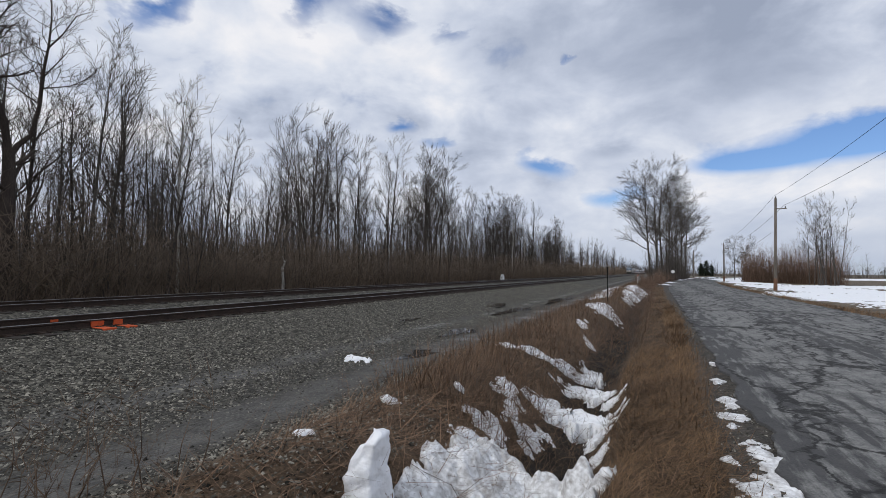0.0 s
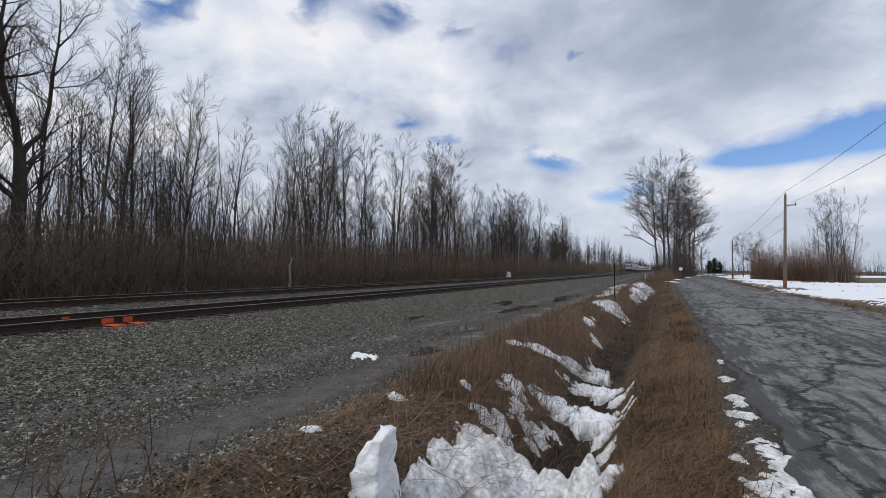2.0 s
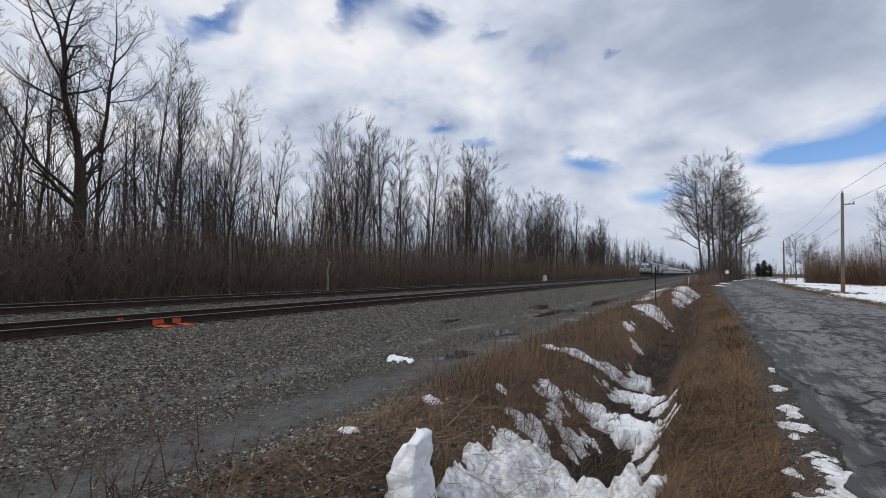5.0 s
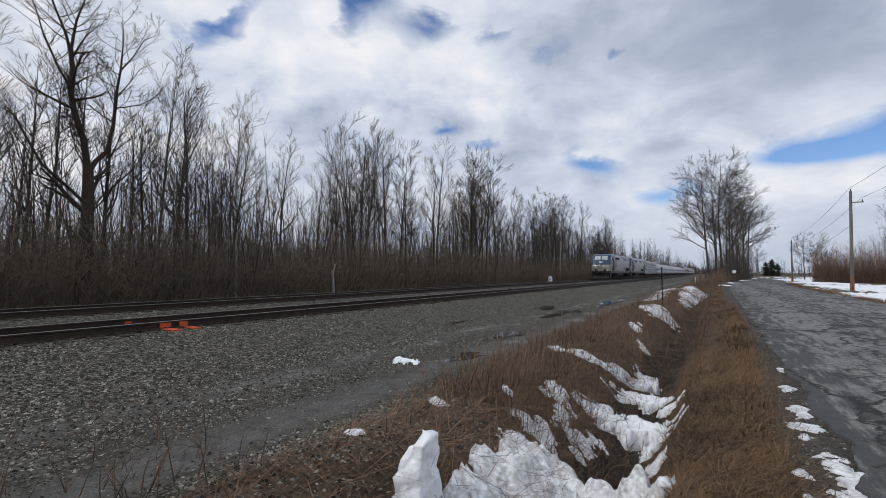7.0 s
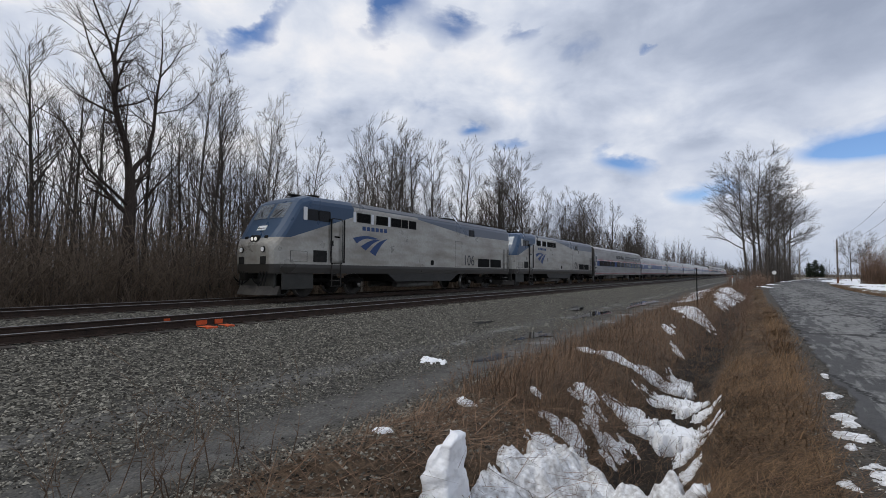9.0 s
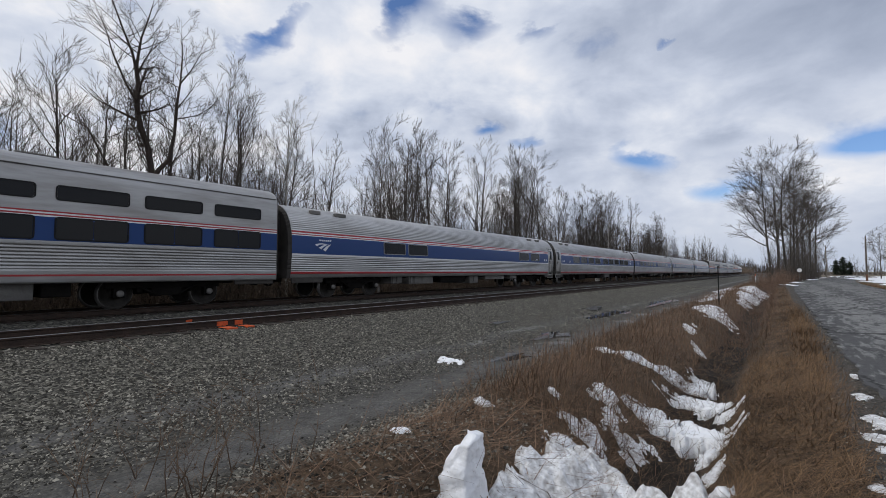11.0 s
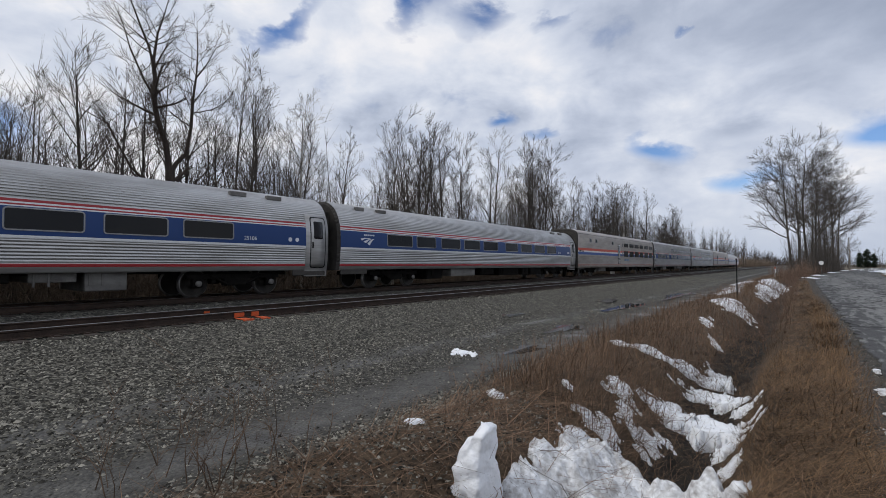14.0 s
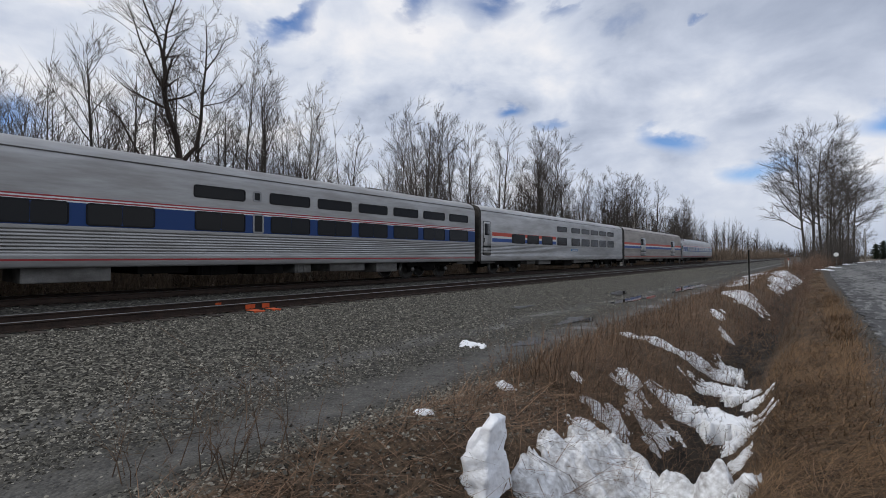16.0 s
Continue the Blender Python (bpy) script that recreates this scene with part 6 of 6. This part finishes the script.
def snow_patch(x, y, rx, ry, turn=0.0, thick=0.06, seed=0.0, step=0.03, ragged=0.95, material=None, label="thin ragged patch of old snow in the ditch", freq=1.0, base=None, level=None):
    c, s = math.cos(radians(turn)), math.sin(radians(turn))
    R = max(rx, ry) * 1.35
    step = max(step, R / 45)
    us = np.arange(-R, R + step, step)
    U, V = np.meshgrid(us, us)
    a, b = (U * c + V * s) / rx, (-U * s + V * c) / ry
    X, Y = x + U, y + V
    m = 1 - np.sqrt(a * a + b * b) + ragged * (0.45 * ripple(X, Y, 3.1 * freq, seed) + 0.55 * ripple(X, Y, 9.5 * freq, seed + 3) + 0.45 * ripple(X, Y, 23.0 * freq, seed + 5))
    m = m - (base or 0.0)
    h = thick * np.sqrt(np.clip(m * 1.6, 0, 1)) * (1 + 0.25 * ripple(X, Y, 9.0 * freq, seed + 1) + 0.12 * ripple(X, Y, 25.0, seed + 2))
    G = ground_z(X, Y)
    top = G + h
    if level is not None:
        bridge = level + 0.03 * ripple(X, Y, 4.0, seed + 7) + 0.02 * ripple(X, Y, 13.0, seed + 8)
        top = np.maximum(top, G + np.clip(bridge - G, 0, 9) * np.clip(m * 6.0, 0, 1) ** 0.4)
    Z = np.where(m > 0, top, G - 0.03)
    i = np.arange(X.size).reshape(X.shape)
    f = np.stack([i[:-1, :-1], i[:-1, 1:], i[1:, 1:], i[1:, :-1]], -1)
    lab = islands((m[:-1, :-1] > 0) | (m[:-1, 1:] > 0) | (m[1:, 1:] > 0) | (m[1:, :-1] > 0))
    P = np.stack([X, Y, Z], -1).reshape(-1, 3)
    for k in np.unique(lab[lab > 0]):
        cells = f[lab == k]
        if len(cells) < 16:
            continue
        used, inv = np.unique(cells, return_inverse=True)
        tagged(new("snow_patch", fast_mesh("snow_patch", P[used], inv.reshape(-1, 4), material or SNOW, True)), label, "snow", "melting snow patches")


def snow_bank(blobs, x0, x1, y0, y1, step, seed, material, label):
    """A low ploughed bank: broken lumps that run together."""
    X, Y = np.meshgrid(np.arange(x0, x1, step), np.arange(y0, y1, step))
    m = np.full(X.shape, -9.0)
    h = np.zeros(X.shape)
    for bx, by, br, bh in blobs:
        q = 1 - np.hypot(X - bx, Y - by) / br
        m = np.maximum(m, q)
        h = np.maximum(h, bh * np.clip(q * 2.2, 0, 1) ** 0.6)
    crumb = np.array([[noise.noise(Vector((a * 4.2 + seed, b * 4.2, 0))), abs(noise.noise(Vector((a * 8.5, b * 8.5, seed)))), abs(noise.noise(Vector((a * 19, b * 19, seed)))), noise.noise(Vector((a * 37, b * 37, seed)))] for a, b in zip(X.ravel(), Y.ravel())])
    big, mid, fine, grit = (crumb[:, k].reshape(X.shape) for k in range(4))
    m = m + 0.40 * big + 0.45 * (mid - 0.2) + 0.12 * grit
    G = ground_z(X, Y)
    Z = np.where(m > 0, G + h * (0.62 + 0.5 * big) + 0.07 * (mid - 0.15) + 0.05 * fine + 0.014 * grit + 0.07 * np.sqrt(np.clip(m * 6, 0, 1)), G - 0.04)
    i = np.arange(X.size).reshape(X.shape)
    f = np.stack([i[:-1, :-1], i[:-1, 1:], i[1:, 1:], i[1:, :-1]], -1)
    lab = islands((m[:-1, :-1] > 0) | (m[:-1, 1:] > 0) | (m[1:, 1:] > 0) | (m[1:, :-1] > 0))
    P = np.stack([X, Y, Z], -1).reshape(-1, 3)
    for k in np.unique(lab[lab > 0]):
        cells = f[lab == k]
        if len(cells) < 25:
            continue
        used, inv = np.unique(cells, return_inverse=True)
        tagged(new("snow_bank", fast_mesh("snow_bank", P[used], inv.reshape(-1, 4), material, True)), label, "snow", "melting snow patches")


def snow_pillar(x, y, z0, z1):
    n, k = 40, 34
    V, F = [], []
    for j in range(k + 1):
        t = j / k
        w = (0.195 - 0.09 * t ** 0.7) * (1.0 if t < 0.95 else 0.85 if j < k else 0.0)
        for i in range(n):
            a = 2 * math.pi * i / n
            sq = 1 / max(abs(math.cos(a)), abs(math.sin(a))) ** 0.75
            d = Vector((math.cos(a), math.sin(a), t * 3.2))
            r = w * sq * (1 + 0.20 * noise.noise(d * 1.5) + 0.10 * abs(noise.noise(d * 3.7)) + 0.06 * abs(noise.noise(d * 8.5)))
            top = (0.05 * math.cos(a - 0.4) + 0.05 * noise.noise(Vector((math.cos(a) * 1.4, math.sin(a) * 1.4, 5.0)))) * t
            V.append((x + r * math.cos(a) * 0.85 + 0.06 * t * t, y + r * math.sin(a), z0 + (z1 - z0) * t + top + 0.012 * noise.noise(d * 9)))
    for j in range(k):
        for i in range(n):
            F.append((j * n + i, j * n + (i + 1) % n, (j + 1) * n + (i + 1) % n, (j + 1) * n + i))
    tagged(new("snow_pillar", fast_mesh("snow_pillar", V, F, SNOW, True)), "upright block of hard white snow on the verge", "snow", "melting snow patches")


def build_snow():
    snow_pillar(-2.04, 3.0, -0.22, 0.34)
    blobs = ((-1.68, 3.45, 0.26, 0.06), (-1.66, 3.90, 0.32, 0.08), (-1.62, 4.35, 0.32, 0.14), (-1.48, 4.60, 0.36, 0.24), (-1.38, 4.05, 0.42, 0.25), (-1.18, 4.35, 0.32, 0.26), (-0.98, 4.50, 0.20, 0.42),
             (-0.70, 4.42, 0.17, 0.36), (-0.56, 4.22, 0.20, 0.14), (-1.02, 3.95, 0.40, 0.22), (-1.42, 3.50, 0.42, 0.12), (-0.72, 3.95, 0.28, 0.16))
    snow_bank(blobs, -2.3, -0.3, 2.9, 5.1, 0.02, 1.3, SNOW_DIRTY, "low lumpy bank of dirty ploughed snow with earth in it")
    bridges = [(-1.12, 6.98, 0.55, 0.32, -8, 0.05, -0.49), (-1.62, 7.15, 0.30, 0.24, 20, 0.04, -0.45), (-1.22, 8.70, 0.46, 0.30, -12, 0.05, -0.56), (-0.66, 8.05, 0.17, 0.20, -25, 0.05, -0.52), (-1.35, 10.3, 0.20, 0.55, 0, 0.04, -0.62)]
    for k, (x, y, rx, ry, turn, h, level) in enumerate(bridges):
        snow_patch(x, y, rx, ry, turn, h, 31.7 + 2.3 * k, 0.018, 1.25, label="thick snow lying across the bottom of the ditch", level=level)
    rows = [(-5.09, 7.1, 0.28, 0.20, 0, 0.035), (-2.85, 4.64, 0.12, 0.10, 0, 0.03), (-2.41, 5.72, 0.09, 0.08, 0, 0.025), (-2.93, 3.28, 0.09, 0.07, 0, 0.03), (-2.02, 6.45, 0.17, 0.34, 28, 0.05), (-1.78, 5.85, 0.08, 0.28, 6, 0.04),
            (-2.00, 5.30, 0.15, 0.20, 0, 0.035), (-1.80, 5.30, 0.11, 0.20, 8, 0.035), (-1.92, 4.80, 0.18, 0.20, 0, 0.03), (-1.44, 5.95, 0.13, 0.34, -14, 0.04), (-0.74, 6.15, 0.12, 0.34, -6, 0.05), (-0.62, 5.45, 0.10, 0.24, 0, 0.05),
            (-2.10, 9.30, 0.58, 0.20, 18, 0.045), (-2.75, 9.15, 0.24, 0.14, 0, 0.03), (-1.75, 9.9, 0.14, 0.30, 0, 0.03),
            (-2.25, 21.6, 0.50, 1.8, 8, 0.05), (-2.2, 15.4, 0.13, 0.5, 0, 0.03), (-3.3, 30.5, 0.35, 2.6, 0, 0.05), (-1.8, 33, 0.24, 2.0, 0, 0.05), (-1.9, 40, 0.42, 3.6, 0, 0.08), (-3.6, 37, 0.35, 3.0, 0, 0.05),
            (-2.0, 52, 0.7, 6.0, 0, 0.10), (-3.9, 48, 0.4, 5, 0, 0.06), (-1.7, 13.0, 0.10, 0.4, 10, 0.03)]
    for k, (x, y, rx, ry, turn, h) in enumerate(rows):
        snow_patch(x, y, rx, ry, turn, h * 1.5, 1.7 * k, 0.022, 1.2, label="ragged patch of old snow among dead grass")
    for k, (x, y, rx, ry) in enumerate(((0.80, 6.75, 0.10, 0.28), (0.74, 6.15, 0.13, 0.12), (0.84, 5.05, 0.12, 0.36), (0.88, 4.45, 0.13, 0.32), (0.62, 4.20, 0.13, 0.12), (0.88, 9.45, 0.06, 0.20), (0.70, 5.75, 0.05, 0.09), (0.56, 4.75, 0.08, 0.12), (0.80, 8.0, 0.07, 0.16), (0.62, 3.8, 0.16, 0.2))):
        snow_patch(x, y, rx, ry, 0, 0.026, 20 + k, 0.016, 1.15, material=SNOW_DIRTY, label="dirty snow crust along the road edge")
    # snow left on the field beyond the road
    for k, (x, y, rx, ry, h) in enumerate(((13.5, 44, 4.2, 9, 0.10), (17.0, 60, 5.5, 14, 0.12), (25, 78, 10, 8, 0.12), (38, 82, 13, 10, 0.12), (13.0, 76, 2.4, 10, 0.10), (15.0, 98, 3, 14, 0.12), (19, 34, 6.5, 4.5, 0.08), (14, 27, 2.4, 5.5, 0.08), (24, 48, 8, 7, 0.08), (10.6, 42, 1.7, 10, 0.06), (13.5, 33, 3.5, 5, 0.06),
                                          (16.5, 128, 5, 18, 0.15), (26, 150, 12, 14, 0.2), (60, 190, 40, 20, 0.3), (3.0, 130, 1.6, 16, 0.14), (1.9, 88, 0.4, 9, 0.08), (1.0, 70, 0.3, 6, 0.07), (6, 165, 3, 14, 0.15))):
        snow_patch(x, y, rx, ry, 8, h, 50 + 2 * k, 0.1, 1.1, label="broad sheet of old snow on the field", freq=0.30, base=0.3)


build_snow()


# ---- puddles ----
def puddle(x, y, rx, ry, seed):
    z = float(ground_z(x, y)) + 0.015
    n = 48
    V = [(x, y, z)]
    for i in range(n):
        a = 2 * math.pi * i / n
        r = 1 + 0.3 * math.sin(3 * a + seed) + 0.18 * math.sin(7 * a + 2 * seed) + 0.1 * math.sin(13 * a)
        V.append((x + rx * r * math.cos(a), y + ry * r * math.sin(a), z))
    F = [(0, 1 + i, 1 + (i + 1) % n) for i in range(n)]
    tagged(new("puddle", fast_mesh("puddle", V, F, WATER)), "shallow puddle on the wet gravel", "puddle", "puddles on the gravel")


WATER = surface("puddle_water", (0.022, 0.021, 0.019), (0.035, 0.033, 0.03), 1.0, 0.06, bump=0.0, spec=0.5)
WATER.node_tree.nodes["Principled BSDF"].inputs["Roughness"].links and WATER.node_tree.links.remove(WATER.node_tree.nodes["Principled BSDF"].inputs["Roughness"].links[0])
WATER.node_tree.nodes["Principled BSDF"].inputs["Roughness"].default_value = 0.03
for k, (x, y, rx, ry) in enumerate(((-5.7, 19.3, 0.5, 1.9), (-4.3, 8.1, 0.28, 0.5), (-6.9, 20.5, 0.4, 1.2), (-7.2, 12.8, 0.2, 0.5), (-5.2, 27, 0.4, 3.0), (-4.9, 11.5, 0.3, 0.8))):
    puddle(x, y, rx, ry, 1.3 * k)


# ---- stones, grass and weeds ----
def scatter_stones(name, n, place, size, material, label, seed):
    g = np.random.default_rng(seed)
    x, y = place(g, n)
    s = g.uniform(size[0], size[1], n) * (0.6 + 0.8 * g.random(n) ** 2)
    z = ground_z(x, y) + s * 0.25
    base = np.array([(1, 0, -0.2), (0, 1, -0.2), (-1, 0, -0.2), (0, -1, -0.2), (0, 0, 0.5)], float)
    tri = np.array([(0, 1, 4), (1, 2, 4), (2, 3, 4), (3, 0, 4)])
    jit = base[None] * g.uniform(0.55, 1.35, (n, 5, 1)) + g.normal(0, 0.24, (n, 5, 3))
    a = g.uniform(0, 6.28, n)
    c, d = np.cos(a)[:, None], np.sin(a)[:, None]
    V = np.stack([jit[..., 0] * c - jit[..., 1] * d, jit[..., 0] * d + jit[..., 1] * c, jit[..., 2]], -1) * s[:, None, None]
    V += np.stack([x, y, z], -1)[:, None, :]
    F = tri[None] + (np.arange(n) * 5)[:, None, None]
    tagged(new(name, fast_mesh(name, V.reshape(-1, 3), F.reshape(-1, 3), material)), label, "gravel", kind="stuff")


def scatter_blades(name, n, place, length, width, lie, material, label, seed, droop=0.5):
    """Bent blades of dead grass; lie: 0 upright, 1 flat on the ground."""
    g = np.random.default_rng(seed)
    x, y = place(g, n)
    z = ground_z(x, y) - 0.005
    L = g.uniform(length[0], length[1], n)
    az = 2.6 * ripple(x, y, 1.15, 1.3 * (seed % 7)) + g.normal(0, 0.75, n) + np.where(g.random(n) < 0.3, g.uniform(0, 6.28, n), 0.0)
    el = np.clip(g.normal(1.25 * (1 - lie) + 0.16, 0.28, n), 0.04, 1.5)
    d = np.stack([np.cos(az) * np.cos(el), np.sin(az) * np.cos(el), np.sin(el)], -1)
    side = np.stack([-np.sin(az), np.cos(az), np.zeros(n)], -1) * (width * g.uniform(0.6, 1.4, n))[:, None]
    p0 = np.stack([x, y, z], -1)
    p1 = p0 + d * (L * 0.5)[:, None]
    d2 = d.copy()
    d2[:, 2] -= droop * g.random(n)
    p2 = p1 + d2 * (L * 0.5)[:, None]
    p2[:, 2] = np.maximum(p2[:, 2], z + 0.008)
    up = np.array([0, 0, 1.0]) * 0.4 * width
    V = np.stack([p0 - side, p0 + side, p1 - side * 0.8 + up, p1 + side * 0.8 + up, p2], 1)
    if lie > 0.7:                              # pressed flat: one thin sliver each
        V = np.stack([p0 - side, p0 + side + up, p1 * 0.3 + p2 * 0.7], 1)
        F = np.arange(3 * n).reshape(-1, 3)
        return tagged(new(name, fast_mesh(name, V.reshape(-1, 3), F, material)), label, "grass", kind="stuff")
    b = (np.arange(n) * 5)[:, None]
    F = np.concatenate([b + [[0, 1, 3]], b + [[0, 3, 2]], b + [[2, 3, 4]]])
    tagged(new(name, fast_mesh(name, V.reshape(-1, 3), F, material)), label, "grass", kind="stuff")


def deeper(g, n, y0, y1, power):
    return y0 + (y1 - y0) * g.random(n) ** power


def off_lanes(x, g):
    """Stones thrown out of the two muddy wheel lanes."""
    lane = (np.abs(x + 4.25) < 0.40) | (np.abs(x + 5.95) < 0.26)
    return np.where(lane & (g.random(len(x)) < 0.88), x - g.uniform(0.6, 1.0, len(x)), x)


def bank(g, n, y0, y1, power):
    """Points on the weedy bank between gravel and ditch, which widens away from the road's near end."""
    y = deeper(g, n, y0, y1, power)
    left = -3.12 - 0.65 * np.clip((y - 4.0) / 6.0, 0, 1) + 0.22 * ripple(y, 3.0, 1.7)
    return left + (-1.55 - left) * g.random(n), y


def build_verge():
    scatter_stones("ballast_stones", 95000, lambda g, n: (-10.9 + 5.6 * g.random(n) ** 1.2, deeper(g, n, -0.5, 60, 1.6)), (0.011, 0.027), STONE, "loose grey crushed ballast stones", 1)
    scatter_stones("ballast_stones", 12000, lambda g, n: (off_lanes(-6.6 + 3.2 * g.random(n), g), deeper(g, n, 0.2, 16, 1.3)), (0.008, 0.020), STONE, "loose grey crushed stones beside muddy wheel lanes", 21)
    scatter_stones("gravel", 15000, lambda g, n: (off_lanes(-6.4 + 3.0 * g.random(n), g), deeper(g, n, -0.2, 30, 1.6)), (0.007, 0.018), STONE, "small grey gravel on the wet track", 2)
    scatter_stones("ballast_stones", 6500, lambda g, n: (-18.4 + 7.8 * g.random(n), deeper(g, n, 0, 50, 1.5)), (0.018, 0.036), STONE, "grey ballast stones between the sleepers", 3)
    scatter_stones("gravel", 8000, lambda g, n: (-3.6 + 1.5 * g.random(n), deeper(g, n, -0.8, 5, 0.8)), (0.009, 0.022), STONE, "dark stones in the dead grass", 4)
    scatter_stones("gravel", 9000, lambda g, n: (0.38 + 0.75 * g.random(n), deeper(g, n, -0.8, 26, 1.4)), (0.005, 0.015), STONE, "crumbled asphalt and gravel at the road edge", 5)
    scatter_blades("dead_grass", 58000, lambda g, n: (-0.64 + 1.12 * g.random(n) ** 1.1, deeper(g, n, -1.2, 60, 1.9)), (0.10, 0.34), 0.0030, 0.94, STRAW, "flattened tan dead grass on the verge", 6)
    scatter_blades("dead_grass", 36000, lambda g, n: (-0.66 + 1.15 * g.random(n) ** 1.15, deeper(g, n, 1.8, 11, 1.2)), (0.08, 0.32), 0.0026, 0.92, STRAW, "flattened tan dead grass close by the ditch", 16)
    scatter_blades("dead_grass", 26000, lambda g, n: (-0.66 + 1.35 * g.random(n) ** 1.1, deeper(g, n, 1.8, 30, 1.6)), (0.07, 0.28), 0.0028, 0.92, WEED, "flattened brown dead weeds close by the ditch", 17)
    scatter_blades("dead_grass", 44000, lambda g, n: bank(g, n, -1.2, 60, 1.7), (0.14, 0.50), 0.0030, 0.91, WEED, "matted brown dead weeds on the ditch bank", 7)
    scatter_blades("dead_grass", 9000, lambda g, n: (-1.6 + 1.05 * g.random(n), deeper(g, n, -1.2, 60, 1.7)), (0.14, 0.50), 0.0034, 0.72, WEED, "brown dead weeds hanging into the ditch", 18)
    scatter_blades("dead_stems", 3400, lambda g, n: bank(g, n, 0.6, 14, 1.2), (0.45, 1.05), 0.0042, 0.93, WEED, "long fallen brown stems matted on the bank", 14, 0.35)
    scatter_blades("dead_grass", 9000, lambda g, n: bank(g, n, 5.0, 75, 1.4), (0.25, 0.75), 0.003, 0.28, WEED, "standing brown dead grass on the bank", 8)
    scatter_blades("dead_grass", 5200, lambda g, n: (np.clip(g.normal(0.45, 0.16, n), -0.2, 0.80), np.abs(g.normal(13.5, 5.5, n)) + 2.5), (0.12, 0.30), 0.003, 0.5, STRAW, "yellow tufts of dead grass by the road", 9)
    scatter_blades("leaf_litter", 22000, lambda g, n: (-3.2 + 2.6 * g.random(n), deeper(g, n, -1.0, 20, 1.4)), (0.03, 0.07), 0.006, 0.9, LEAVES, "brown dead leaves in the ditch", 10, 0.2)
    scatter_blades("dead_grass", 9000, lambda g, n: (7.45 + 1.5 * g.random(n) + road_shift(deeper(np.random.default_rng(77), n, 14, 90, 1.2)), deeper(np.random.default_rng(77), n, 14, 90, 1.2)), (0.1, 0.4), 0.006, 0.55, STRAW, "tan dead grass along the far road edge", 11)
    rng = random.Random(9)
    merged("weeds", undergrowth(rng, 620, lambda g: (-3.4 + 2.4 * g.random(), 4.0 + 40 * g.random() ** 1.5), 0.35, 1.0, 0.0032, 5), WEED, "dry brown weed stalks on the ditch bank", "weeds")
    merged("weeds", undergrowth(rng, 700, lambda g: (-1.8 + 1.6 * g.random(), 14 + 60 * g.random() ** 1.1), 0.5, 1.3, 0.006, 5), BRUSH_RED, "reddish dry stalks along the ditch", "weeds")
    merged("weeds", undergrowth(rng, 40, lambda g: (-4.3 + 1.3 * g.random(), 1.0 + 1.4 * g.random()), 0.7, 1.15, 0.0045, 8), LEAVES, "tall thin dry weed stalks over the gravel", "weeds")
    merged("brambles", undergrowth(rng, 420, lambda g: (-2.9 + 2.1 * g.random(), 5.0 + 6 * g.random()), 0.25, 0.7, 0.0034, 6), LEAVES, "dark tangled twigs lying in the ditch", "weeds")


build_verge()


def motions():
    for car, offset in TRAIN:
        rows = [(t, pose(FAR_TRACK, HEAD - SPEED * (t - 9.0) + offset, FAR_Z)) for t in (0.0, 4.0, 8.0, 12.0, 16.0)]
        walk(car, rows)


motions()
